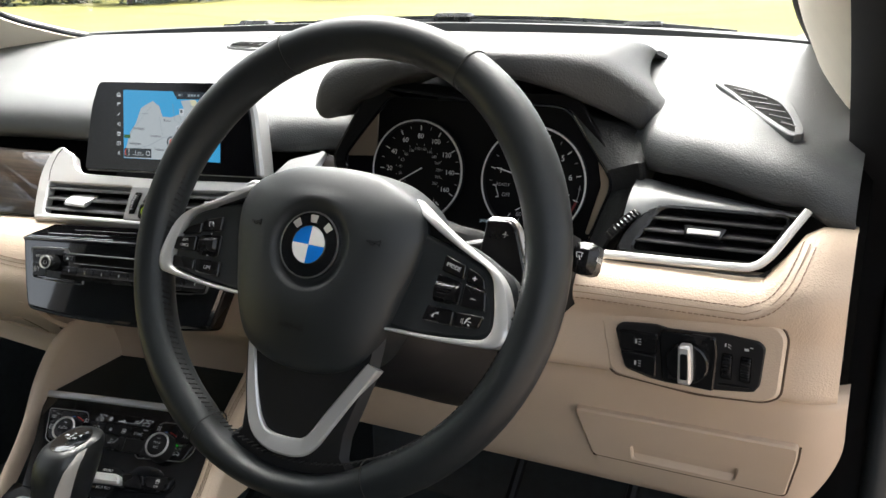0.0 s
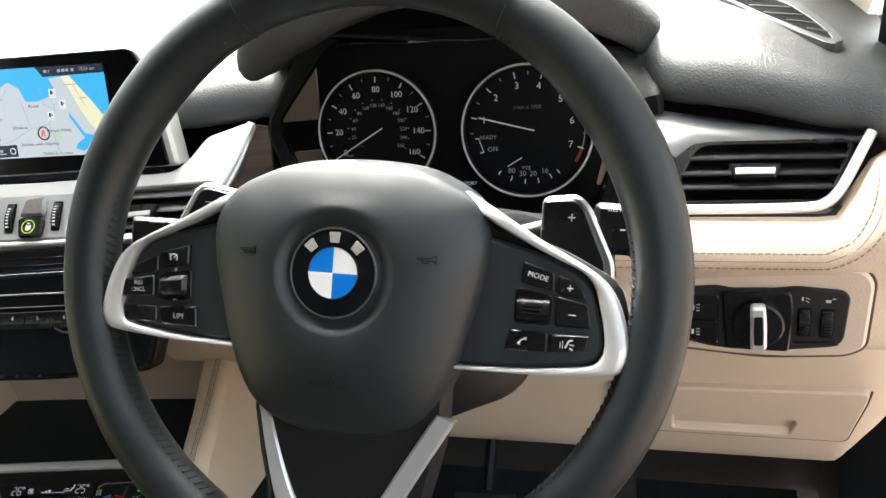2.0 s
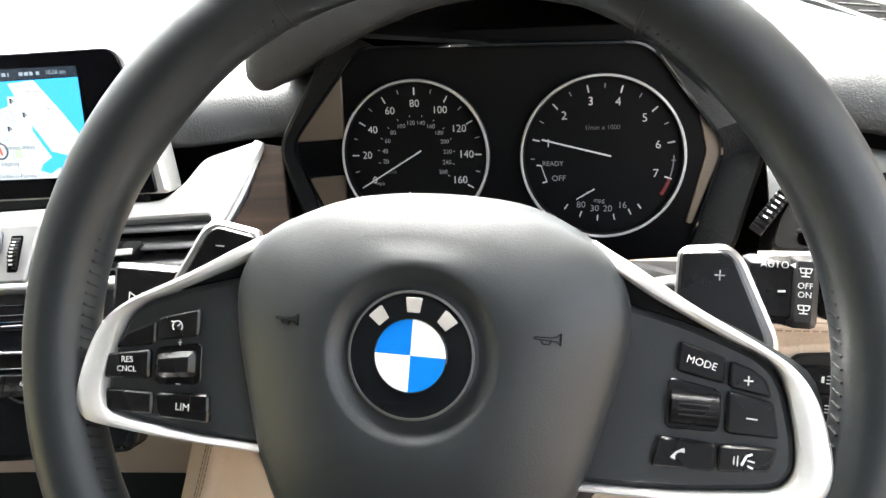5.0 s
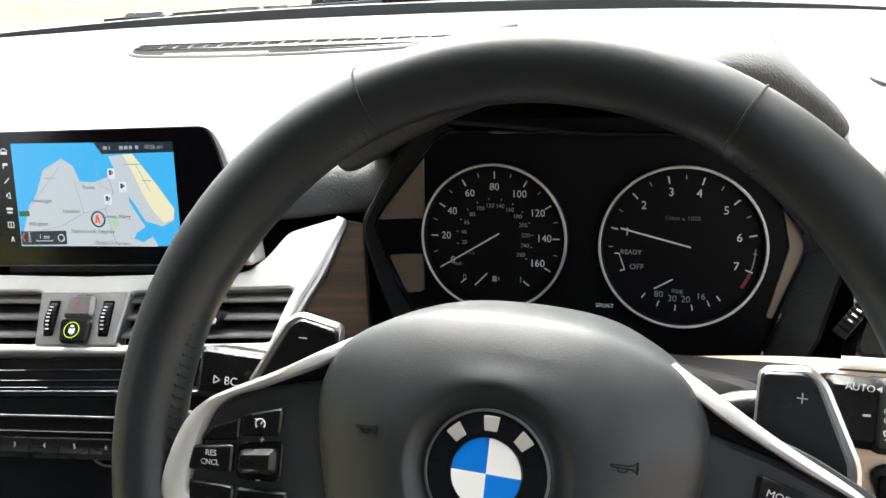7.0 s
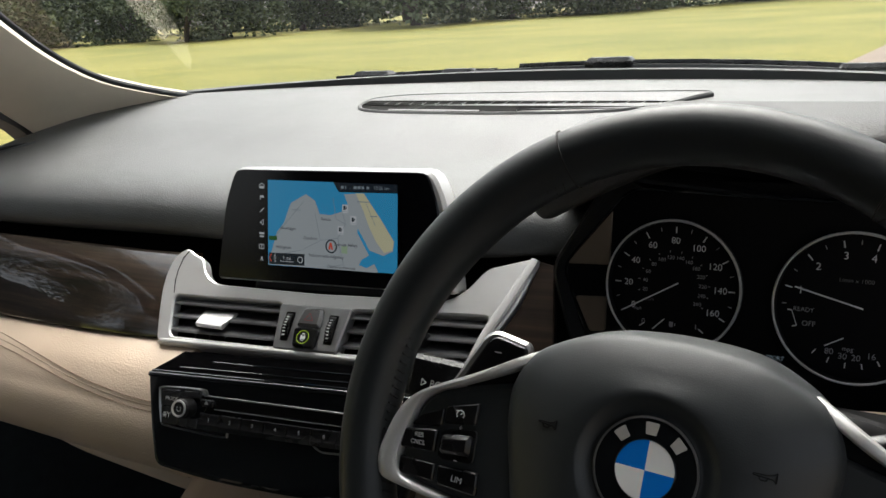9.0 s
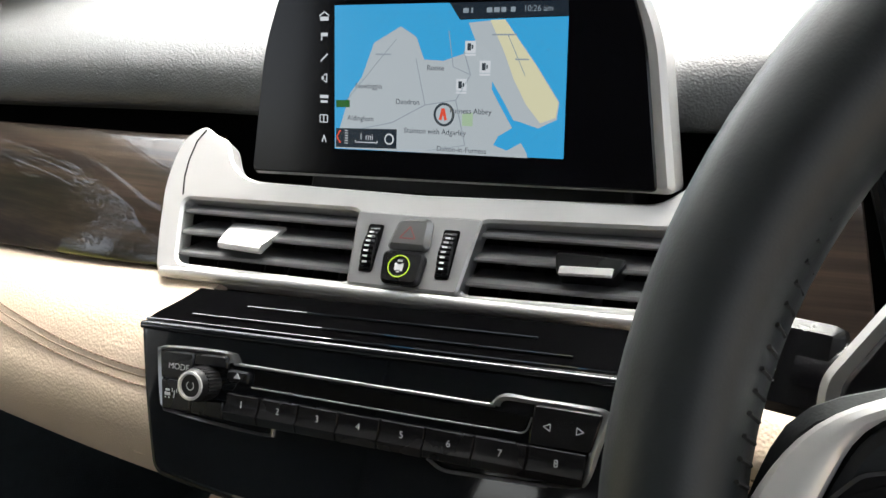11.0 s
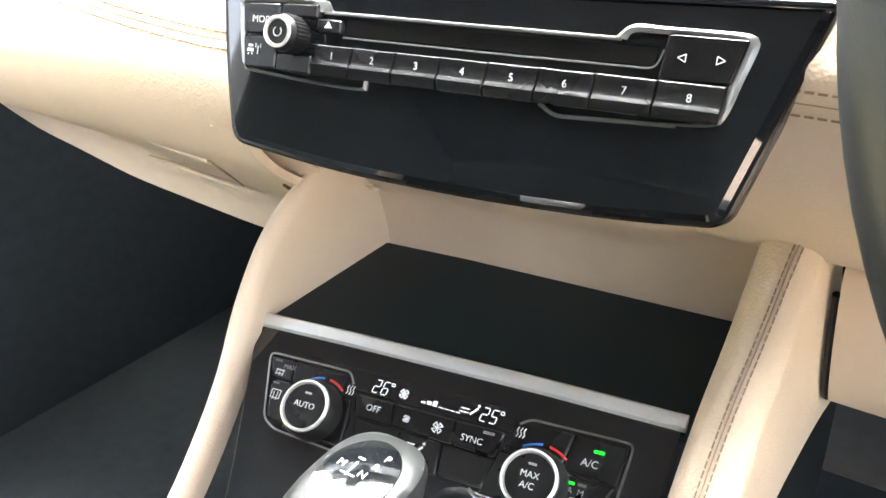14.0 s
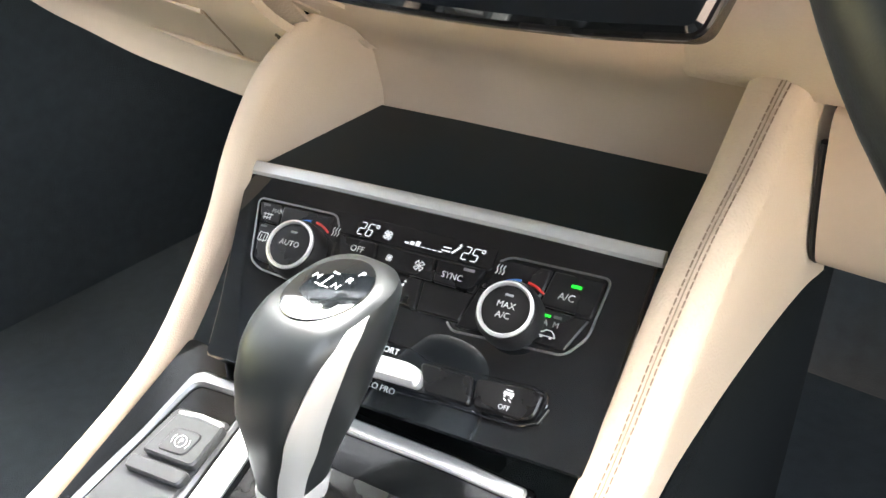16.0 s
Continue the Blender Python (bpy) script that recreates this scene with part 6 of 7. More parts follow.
half = [(0, 61.5), (32, 59.5), (54, 52.5), (71, 42), (79.5, 25), (78.5, 5), (73, -18), (65, -46), (53, -70), (37, -82.5), (14, -88.5)]
cover_outline = [(x - 0.0022, y) for x, y in spline(mm(half + [(-x, y) for x, y in half[::-1][:-1]]), 4)]
cov = []
cc = (-0.0022, 0.002)
for k, (scale, h, lift) in enumerate(((0.965, -0.050, 0.0070), (0.975, -0.042, 0.0082), (0.985, -0.026, 0.0066), (1.0, -0.012, 0.0040), (1.003, -0.004, 0.0022), (1.0, 0.001, 0.0012), (0.985, 0.0045, 0.0006), (0.95, 0.0080, 0.0), (0.90, 0.0108, 0.0), (0.83, 0.0139, 0.0), (0.75, 0.0166, 0.0), (0.66, 0.0190, 0.0))):
    cov.append([(cc[0] + (x - cc[0]) * scale, cc[1] + (y - cc[1]) * scale + lift * max(0.0, y / 0.0615) ** 1.3, h) for x, y in cover_outline])
HUB = (-0.0026, 0.0018)


def round_ring(r, h):
    out = []
    for x, y in cover_outline:
        a = math.atan2(y - cc[1], x - cc[0])
        out.append((HUB[0] + r * math.cos(a), HUB[1] + r * math.sin(a), h))
    return out


mixed = [tuple(0.5 * p + 0.5 * q for p, q in zip(a, b)) for a, b in zip([(cc[0] + (x - cc[0]) * 0.58, cc[1] + (y - cc[1]) * 0.58, 0.0212) for x, y in cover_outline], round_ring(0.0385, 0.0216))]
cov += [mixed, round_ring(0.0345, 0.0220), round_ring(0.0330, 0.0217), round_ring(0.0312, 0.0203), round_ring(0.0288, 0.0188), round_ring(0.0265, 0.0180), round_ring(0.0250, 0.0180), round_ring(0.0240, 0.0184), round_ring(0.004, 0.0184)]
cover = part("airbag_cover", loft(cov, True, caps=True), COVER, wheel, "dark grained airbag cover")
EMBLEM_SILVER = material("emblem_silver", (0.42, 0.40, 0.37), 0.4, 0.2)
emb = part("emblem", lathe([(0.0247, 0.0182), (0.0247, 0.0205), (0.0241, 0.0212), (0.0, 0.0214)], 56, *HUB), PIANO, wheel, "round black emblem with blue and white quarters")
part("emblem_ring", lathe([(0.0246, 0.0205), (0.0244, 0.0216), (0.0236, 0.0217), (0.0234, 0.0209)], 56, *HUB), FINE_FRAME, emb)
part("inner_ring", lathe([(0.0142, 0.0212), (0.0141, 0.0219), (0.0137, 0.0219), (0.0136, 0.0212)], 48, *HUB), CHROME, emb)
for k in range(4):
    fan_pts = [HUB] + [(HUB[0] + 0.0137 * math.cos(radians(90 * k + 90 * j / 10)), HUB[1] + 0.0137 * math.sin(radians(90 * k + 90 * j / 10))) for j in range(11)]
    part("quarter", plate(fan_pts, 0.0210, 0.0217, 0.0001), ROUNDEL_BLUE if k % 2 else ROUNDEL_WHITE, emb)
for deg in (133, 90, 47):
    a = radians(deg)
    c = Vector((HUB[0] + 0.0188 * math.cos(a), HUB[1] + 0.0188 * math.sin(a)))
    t, r = Vector((-math.sin(a), math.cos(a))), Vector((math.cos(a), math.sin(a)))
    q = [c + t * 0.0032 + r * 0.0028, c + t * 0.0022 + r * 0.0031, c - t * 0.0022 + r * 0.0031, c - t * 0.0032 + r * 0.0028, c - t * 0.0024 - r * 0.0026, c + t * 0.0024 - r * 0.0026]
    part("emblem_mark", plate([tuple(v) for v in q], 0.0212, 0.0217, 0.0001), EMBLEM_SILVER, emb, "small silver mark")
# horn marks: relief shade of the embossing drawn as black strokes
for u, v in ((-53, 11), (48, 12)):
    bars("horn_mark", [(-5, 0.9, 1.5, 0.9, 0.45), (1.5, 0.9, 3.4, 1.4, 0.45), (3.4, 1.4, 5.0, 2.6, 0.45), (5.0, 2.6, 5.0, -1.8, 0.45), (5.0, -1.8, 3.4, -0.4, 0.45), (3.4, -0.4, -5, 0.2, 0.45), (-5, 0.9, -5, 0.2, 0.45), (-2.6, 0.1, -1.8, -1.6, 0.45), (-1.8, -1.6, 0.8, -1.6, 0.45), (0.8, -1.6, 1.4, 0.0, 0.45)], 0.0, SHADE_BLACK, cover, "horn mark with its emboss shade put into black strokes", h=0.0005, m=pose(u / 1000, v / 1000, 0.0195, 0, 13 if u > 0 else -13, 0))
mark = text("embossed_marking", "AIRBAG", 0.0062, 0, 0, 0.0003, BLACK, cover, label="faint embossed marking")
mark.data.transform(pose(-0.003, -0.058, 0.0191, 15, 0, 0))

def spoke(s):
    """One side spoke: s is 1 for the right, -1 for the left."""
    def fl(p):
        return mm([(x * s, y) for x, y in p])
    outer = [(62, 51), (68, 47.5), (77, 42.5), (98, 30), (112, 22.5), (127, 15), (138, 8), (145, 0), (150, -11), (153.5, -25), (153.8, -34), (150, -40), (143, -42), (114, -44.4), (83, -45.6), (60, -46)]
    inner = [(56, 47), (63, 43), (73, 37.5), (86, 30), (112, 17.5), (126, 11.8), (133.5, 4.5), (137.5, -8), (140.3, -21), (140.3, -30), (136, -36.5), (128, -38.6), (103, -41.6), (83, -42.8), (60, -43.4)]
    rows = []
    for k, (o, i) in enumerate(zip(resample(fl(outer), 56), resample(fl(inner), 56))):
        dive = 0.010 * max(0.0, 1 - k / 7) ** 1.5
        row = [(o.x, o.y, -0.008 - dive), (o.x, o.y, -0.002 - dive)]
        for t, h in ((0.05, 0.0012), (0.14, 0.0026), (0.45, 0.0034), (0.80, 0.0030), (0.94, 0.0020), (1.0, -0.0004)):
            p = o.lerp(i, t)
            row.append((p.x, p.y, h - dive))
        rows.append(row + [(i.x, i.y, -0.008 - dive)])
    part("spoke_trim", loft(rows, True, caps=True), SILVER, wheel, "satin silver spoke trim")
    pod_outline = [(60, 29), (76, 26.5), (99, 21), (112, 16.5), (126, 11), (133, 4), (137, -8), (139.8, -21), (139.8, -30), (135.6, -36), (128, -38.1), (103, -41.1), (83, -42.3), (60, -43)]
    pod = part("key_pod", plate(fillet(fl(pod_outline), 0.006, 3), -0.010, -0.0006, 0.0022), COVER, wheel, "black spoke key panel")
    part("spoke_insert", plate(fl([(58, 44), (73, 37.3), (86, 29.8), (111, 17.8), (99, 21.4), (76, 27), (58, 29.5)]), -0.010, -0.0030, 0.0004), PIANO, wheel, "glossy black wedge between trim and keys")
    part("spoke_back", plate(fillet(fl([(50, 40), (114, 23), (148, 6), (154, -20), (152, -42), (60, -47)]), 0.01, 3), -0.022, -0.009, 0.003), COVER, wheel, "dark grained spoke")
    return pod, fl


right_pod, fl = spoke(1)


def key(pod, pts, h=0.0022, label="black spoke key"):
    return part("key", plate(fillet(mm(pts), 0.0015, 2), -0.0008, h, 0.0008), SMOOTH_BLACK, pod, label)


key(right_pod, [(96.5, 14.8), (113.2, 10), (113.3, 0), (95.6, 3.4)])
key(right_pod, [(115, 9), (122.6, 6.7), (128, 3), (130.4, -3.6), (115, -1)])
key(right_pod, [(115, -2.2), (131, -5), (133.6, -18.2), (114.7, -18)])
key(right_pod, [(91, -21.4), (111.3, -22.4), (111.3, -32.6), (88.5, -33)])
key(right_pod, [(112.7, -22.4), (133.5, -21.8), (131, -30.5), (112.7, -32.6)])
part("roller_well", plate(fillet(mm([(93, 1), (112.5, -2.5), (112.5, -18), (92.5, -18.5)]), 0.003), -0.0008, 0.0006, 0.0004), SMOOTH_BLACK, right_pod)
part("scroll_roller", loft([[(u / 1000, -0.0103 + 0.0062 * math.cos(b), 0.0005 + 0.0052 * math.sin(b)) for b in [math.pi * j / 10 for j in range(11)]] for u in (94.5, 95.5, 110.5, 111.5)]), SMOOTH_BLACK, right_pod, "black scroll roller")
bars("roller_ribs", [(97, -8 - 2 * k, 110, -8 - 2 * k, 0.5) for k in range(3)], 0.0056, BLACK, right_pod, h=0.0004)
text("key_text", "MODE", 0.0040, 0.1045, 0.0072, 0.0023, PRINT, right_pod, turn=-13)
bars("plus_symbol", [(119.8, 2.2, 123.2, 2.2, 0.5), (121.5, 0.5, 121.5, 3.9, 0.5)], 0.0022, PRINT, right_pod)
bars("minus_symbol", [(121.5, -11.6, 125.5, -11.8, 0.5)], 0.0022, PRINT, right_pod)
part("phone_symbol", sweep([(0.0985 + 0.0001 * x, -0.0275 + 0.0001 * y, 0.0023) for x, y in ((-22, -16), (-18, -4), (-8, 8), (6, 15), (20, 16))], lambda t: 0.0004 + 0.0006 * abs(2 * t - 1) ** 2, 6, flat=0.3), PRINT, right_pod)
bars("voice_symbol", [(121, -29, 122.5, -25.4, 0.9), (122.5, -25.4, 124.6, -24.6, 0.9), (119.5, -29.5, 119.5, -25.6, 0.4), (118.2, -29, 118.2, -26, 0.4), (123, -27, 125.5, -27.5, 0.6), (123, -29, 125, -29.8, 0.6)], 0.0022, PRINT, right_pod)

left_pod, fl = spoke(-1)
key(left_pod, [(-117, 5.5), (-98.5, 11), (-98.5, -0.8), (-117, -4)])
key(left_pod, [(-137, -9), (-132, -2), (-118.5, 4), (-118.5, -6)], 0.0010)
key(left_pod, [(-139.5, -11.5), (-120, -8), (-119.5, -20.5), (-140.5, -22)])
key(left_pod, [(-116, -26), (-92, -24.5), (-91, -36.5), (-114, -36)])
key(left_pod, [(-140, -26.5), (-118, -26), (-117.5, -35.5), (-139, -36)], 0.0010)
part("roller_well", plate(fillet(mm([(-118, -7), (-97, -3.5), (-96.5, -21), (-117.5, -23)]), 0.003), -0.0008, 0.0006, 0.0004), SMOOTH_BLACK, left_pod)
part("speed_rocker", plate(fillet(mm([(-116.5, -9.5), (-98.5, -6.5), (-98, -17.5), (-116, -19.5)]), 0.003), 0.0, 0.0052, 0.0022), SMOOTH_BLACK, left_pod, "black speed rocker")
text("key_text", "RES", 0.0036, -0.130, -0.0132, 0.0023, PRINT, left_pod, turn=4)
text("key_text", "CNCL", 0.0034, -0.130, -0.0172, 0.0023, PRINT, left_pod, turn=4)
text("key_text", "LIM", 0.0044, -0.103, -0.0308, 0.0023, PRINT, left_pod)
part("cruise_symbol", sweep([(-0.108 + 0.0022 * math.cos(a), 0.0028 + 0.0022 * math.sin(a), 0.0023) for a in [-0.6 + 4.6 * k / 14 for k in range(15)]], 0.00028, 4), PRINT, left_pod)
bars("cruise_needle", [(-108, 2.8, -106.6, 4.2, 0.5), (-111, 4.6, -109.6, 4.6, 0.5)], 0.0022, PRINT, left_pod)
bars("rocker_marks", [(-108, -4.2, -106, -4.0, 0.4), (-107, -5.2, -107, -3.0, 0.4), (-107.5, -21.6, -105.5, -21.5, 0.4)], 0.0008, PRINT, left_pod)

# lower spoke
v_out = [(-53, -66), (-49, -81), (-42.5, -109), (-35, -133), (-25, -145.5), (-8, -151.3), (14, -149.8), (25, -142.5), (32, -132.5), (48, -104), (64, -75)]
v_in = [(54, -72), (50.5, -77), (31, -110.5), (19.5, -131), (11, -136.8), (-11, -138), (-22, -132), (-32, -111), (-42.4, -81), (-47, -66)]


v_rows = []
for o, i in zip(resample(mm(v_out), 40), resample(mm(v_in[::-1]), 40)):
    a, b = o.lerp(i, 0.12), o.lerp(i, 0.88)
    v_rows.append([(o.x, o.y, -0.008), (o.x, o.y, -0.0006), (a.x, a.y, 0.0008), (b.x, b.y, 0.0008), (i.x, i.y, -0.0004), (i.x, i.y, -0.008)])
part("lower_spoke_trim", loft(v_rows, True, caps=True), SILVER, wheel, "satin silver V-shaped lower spoke trim")
ls_rows = []
for v, w, n0, n1 in ((-50, 58, 0, -0.004), (-80, 58, 0, -0.004), (-105, 53, 0, -0.004), (-125, 48, 0, -0.005), (-142, 48, 0, -0.007), (-155, 62, 0, -0.009), (-166, 86, 0, -0.010)):
    ls_rows.append([(0.003 + u * w / 1000, v / 1000, n1 + 0.0028 - 0.006 * abs(u) ** 60) for u in [-1 + k / 10 for k in range(21)]])
part("lower_spoke", sheet(ls_rows, 0.004), BLACK, wheel, "black lower spoke flowing into the rim")

# paddles behind the wheel
PADDLES = ((1, [(97, 20), (97, 50), (100, 53), (118, 55), (125, 49), (141, 16), (142, 0), (112, 0)], [(97.5, 20), (97.8, 50.5), (116, 52), (121.5, 48), (136, 16), (137, 2), (110, 2)], "+"), (-1, [(-99, 20), (-99, 47), (-122, 51), (-129, 47), (-147, 12), (-146, -4), (-112, -2)], [(-99.8, 18), (-99.8, 44), (-120.5, 47.8), (-125.5, 44.5), (-141.5, 12), (-141.5, 0), (-112, 0)], "-"))
for s, o, i, sign in PADDLES:
    pd = part("shift_paddle", plate(fillet(mm(o), 0.004), -0.060, -0.054, 0.002), PADDLE_METAL, wheel, "silver-edged shift paddle")
    part("paddle_face", plate(fillet(mm(i), 0.003), -0.055, -0.0528, 0.0012), SMOOTH_BLACK, pd, "satin black paddle face")
    cx, cy = (115, 41) if s > 0 else (-118, 38)
    bars("paddle_sign", [(cx - 2.2, cy, cx + 2.2, cy, 0.5)] + ([(cx, cy - 2.2, cx, cy + 2.2, 0.5)] if s > 0 else []), -0.0527, PRINT, pd)

# ---------- column and stalks ----------
column = thing("steering_column", WHEEL, "matt black steering column shroud behind the wheel", "steering column")
col_rows = []
for z, rx, ry, cy in ((-0.03, 0.055, 0.050, -0.012), (-0.05, 0.072, 0.066, -0.018), (-0.09, 0.078, 0.075, -0.022), (-0.16, 0.080, 0.080, -0.024), (-0.26, 0.080, 0.085, -0.03)):
    col_rows.append([(rx * math.copysign(abs(math.cos(a)) ** 0.75, math.cos(a)), cy + ry * math.copysign(abs(math.sin(a)) ** 0.8, math.sin(a)), z) for a in [2 * math.pi * k / 36 for k in range(36)]])
part("shroud", loft(col_rows, True, caps=True), BLACK, column)
top_rows = []
for z, rx, low, high in ((-0.078, 0.096, -0.02, 0.040), (-0.082, 0.108, -0.026, 0.0445), (-0.092, 0.112, -0.03, 0.0465), (-0.15, 0.114, -0.03, 0.0450), (-0.215, 0.114, -0.03, 0.0420)):
    top_rows.append([(0.004 + rx * math.copysign(abs(math.cos(a)) ** 0.45, math.cos(a)), (low + high) / 2 + (high - low) / 2 * math.copysign(abs(math.sin(a)) ** 0.45, math.sin(a)), z) for a in [2 * math.pi * k / 48 for k in range(48)]])
# cover and shelf coloured darker than the shroud, in place of shade
part("upper_cover", loft(top_rows, True, caps=True), SHADE_BLACK, column, "wide upper column cover, black colour deepened for shade")
part("column_shelf", loft([[(x, y, z) for y, z in ((0.652, 0.930), (0.655, 0.976), (0.661, 0.982), (0.690, 0.977), (0.735, 0.957), (0.748, 0.925))] for x in (-0.470, -0.222)], True, caps=True), SHADE_BLACK, column, "flat shelf between column and gauges, black colour deepened for shade", WHEEL.inverted())
wst = thing("wiper_stalk", WHEEL, "black wiper stalk with white printed positions", "stalk")
part("arm", sweep(mm([(60, 20, -80), (95, 30, -80), (130, 36, -80)]), 0.010, 10, flat=0.9), SMOOTH_BLACK, wst)
part("end_cap", box(0.126, 0.021, -0.096, 0.152, 0.052, -0.072, 0.004), SMOOTH_BLACK, wst)
part("collar", box(0.147, 0.020, -0.097, 0.160, 0.053, -0.071, 0.003), BLACK, wst)
part("tip", box(0.1605, 0.0245, -0.094, 0.180, 0.049, -0.074, 0.006), SMOOTH_BLACK, wst)
text("stalk_text", "AUTO", 0.0056, 0, 0, 0, PRINT, wst).matrix_local = Matrix(((0, 0, 1, 0.1802), (0, 1, 0, 0.037), (-1, 0, 0, -0.084), (0, 0, 0, 1)))
text("stalk_text", "AUTO", 0.0044, 0.1405, 0.0478, -0.0718, PRINT, wst)
part("stalk_arrow", plate(mm([(147, 48), (149.4, 46.6), (149.4, 49.4)]), -0.0719, -0.0717, 0.00002), PRINT, wst)
text("stalk_text", "OFF", 0.0038, 0.1537, 0.0390, -0.0708, PRINT, wst)
text("stalk_text", "ON", 0.0038, 0.1537, 0.0350, -0.0708, PRINT, wst)
for v in (45.5, 29.0):
    bars("wiper_symbol", [(151, v + 1.4, 156.2, v + 1.4, 0.5), (151, v + 1.4, 151.6, v - 0.6, 0.5), (156.2, v + 1.4, 155.6, v - 0.6, 0.5), (151.6, v - 0.6, 155.6, v - 0.6, 0.5), (153.6, v - 2, 153.6, v + 1.2, 0.5), (151.8, v - 2.2, 155.4, v - 2.2, 0.5)], -0.0708, PRINT, wst)
bars("stalk_dash", [(142.4, 36, 145.6, 36.2, 1.0)], -0.0718, PRINT, wst)
bars("rear_wash_symbol", [(165, 40, 169.5, 40, 0.5), (165, 40, 165.6, 36.4, 0.5), (169.5, 40, 169, 36.4, 0.5), (165.6, 36.4, 167, 36.4, 0.5), (167, 38, 168.4, 34.6, 0.5)], -0.0738, PRINT, wst)
ist = thing("indicator_stalk", WHEEL, "black indicator stalk with a white printed key", "stalk")
part("arm", sweep(mm([(-60, 12, -76), (-120, 12, -76), (-155, 12, -76)]), 0.010, 10, flat=0.9), SMOOTH_BLACK, ist)
part("end_cap", box(-0.184, -0.001, -0.090, -0.144, 0.026, -0.068, 0.003), SMOOTH_BLACK, ist)
text("stalk_text", "BC", 0.0062, -0.163, 0.009, -0.0678, PRINT, ist)
bars("stalk_symbol", [(-173, 7, -169.5, 9, 0.6), (-169.5, 9, -173, 11, 0.6), (-173, 11, -173, 7, 0.6)], -0.0679, PRINT, ist)

# ---------- instruments ----------
GAUGE = face_frame((-0.345, 0.787, 1.023), 0, 10)
gauge = thing("instrument_cluster", GAUGE, "black instrument cluster with two silver-ringed round dials", "instrument cluster")
part("face", plate(fillet(mm([(-132, -104), (104, -104), (134, 0), (84, 74), (-124, 74), (-178, 0)]), 0.01), -0.012, -0.004, 0.001), GAUGE_FACE, gauge, "black gauge face")
for pts in ([(-132, 53), (-132, 2), (-168, 0), (-165, 8), (-150, 32)], [(-133, -24), (-133, -52), (-146, -54), (-160, -26)], [(109, 20), (115, 12), (126, -5), (107, -58), (103, -57), (115, -10)]):
    part("side_plate", plate(fillet(mm(pts), 0.003), -0.004, -0.002, 0.0005), TAN_PLATE, gauge, "taupe side plate beside the dials")


def dial(cx, cy, r):
    d = part("dial", lathe([(r + 1.6e-3, -0.003), (r + 1.6e-3, 0.003), (r + 0.4e-3, 0.0042), (r - 0.8e-3, 0.003), (r - 1.2e-3, -0.0025), (0, -0.0027)], 64, cx, cy), GAUGE_FACE, gauge, "round black dial")
    part("dial_ring", lathe([(r + 1.65e-3, 0.0028), (r + 1.0e-3, 0.0046), (r + 0.1e-3, 0.0046), (r - 0.4e-3, 0.0036)], 72, cx, cy), SILVER, d, "bright dial ring")
    return d


def ticks(d, cx, cy, r0, r1, angles, w, mat_, name="tick_marks"):
    bars(name, [(cx + r0 * math.cos(radians(a)), cy + r0 * math.sin(radians(a)), cx + r1 * math.cos(radians(a)), cy + r1 * math.sin(radians(a)), w) for a in angles], -0.0024, mat_, d)["kind"] = "stuff"


SX, SY, SR = -80, -10, 0.0510
TX, TY, TR = 48, -12, 0.0530
sp = dial(SX / 1000, SY / 1000, SR)
speed_a = {v: 210 - 1.5 * v for v in range(0, 161, 20)}
ticks(sp, SX, SY, 41.5, 46.5, [210 - 1.5 * v for v in range(0, 161, 20)], 0.9, PRINT)
ticks(sp, SX, SY, 43.5, 46.5, [210 - 1.5 * v for v in range(10, 160, 20)], 0.6, GREY_PRINT)
for v, a in speed_a.items():
    text("dial_number", str(v), 0.0072, (SX + 35.5 * math.cos(radians(a))) / 1000, (SY + 35.5 * math.sin(radians(a))) / 1000, -0.0024, PRINT, sp)
for k in range(1, 14):
    v = 20 * k
    a = 210 - 1.5 * v / 1.609
    text("small_number", str(v), 0.0042, (SX + 22.5 * math.cos(radians(a))) / 1000, (SY + 22.5 * math.sin(radians(a))) / 1000, -0.0024, GREY_PRINT, sp)
ticks(sp, SX, SY, 26.5, 28, [210 - 1.5 * 20 * k / 1.609 for k in range(0, 14)], 0.5, GREY_PRINT)
tc = dial(TX / 1000, TY / 1000, TR)
rev = {1: 166, 2: 133, 3: 102, 4: 74, 5: 42, 6: 11, 7: -19}
ticks(tc, TX, TY, 43, 48, list(rev.values()), 0.9, PRINT)
ticks(tc, TX, TY, 45, 48, [150, 117, 88, 58, 27, -4, 182], 0.6, GREY_PRINT)
for v, a in rev.items():
    text("dial_number", str(v), 0.0078, (TX + 37 * math.cos(radians(a))) / 1000, (TY + 37 * math.sin(radians(a))) / 1000, -0.0024, PRINT, tc)
part("red_zone", sweep([((TX + 46.5 * math.cos(radians(a))) / 1000, (TY + 46.5 * math.sin(radians(a))) / 1000, -0.0022) for a in range(-34, -19, 2)], 0.0012, 5, flat=0.2), DARK_RED, tc, "red end of the rev scale")
part("rev_arc", sweep([((TX + 46.5 * math.cos(radians(a))) / 1000, (TY + 46.5 * math.sin(radians(a))) / 1000, -0.0023) for a in range(-18, 1, 3)], 0.0004, 5, flat=0.4), GREY_PRINT, tc)
text("small_text", "1/min x 1000", 0.0044, TX / 1000, (TY + 19) / 1000, -0.0024, DIM_PRINT, tc)
text("small_text", "READY", 0.0046, (TX - 33) / 1000, (TY - 5) / 1000, -0.0024, GREY_PRINT, tc)
text("small_text", "OFF", 0.0054, (TX - 29) / 1000, (TY - 15) / 1000, -0.0024, GREY_PRINT, tc)
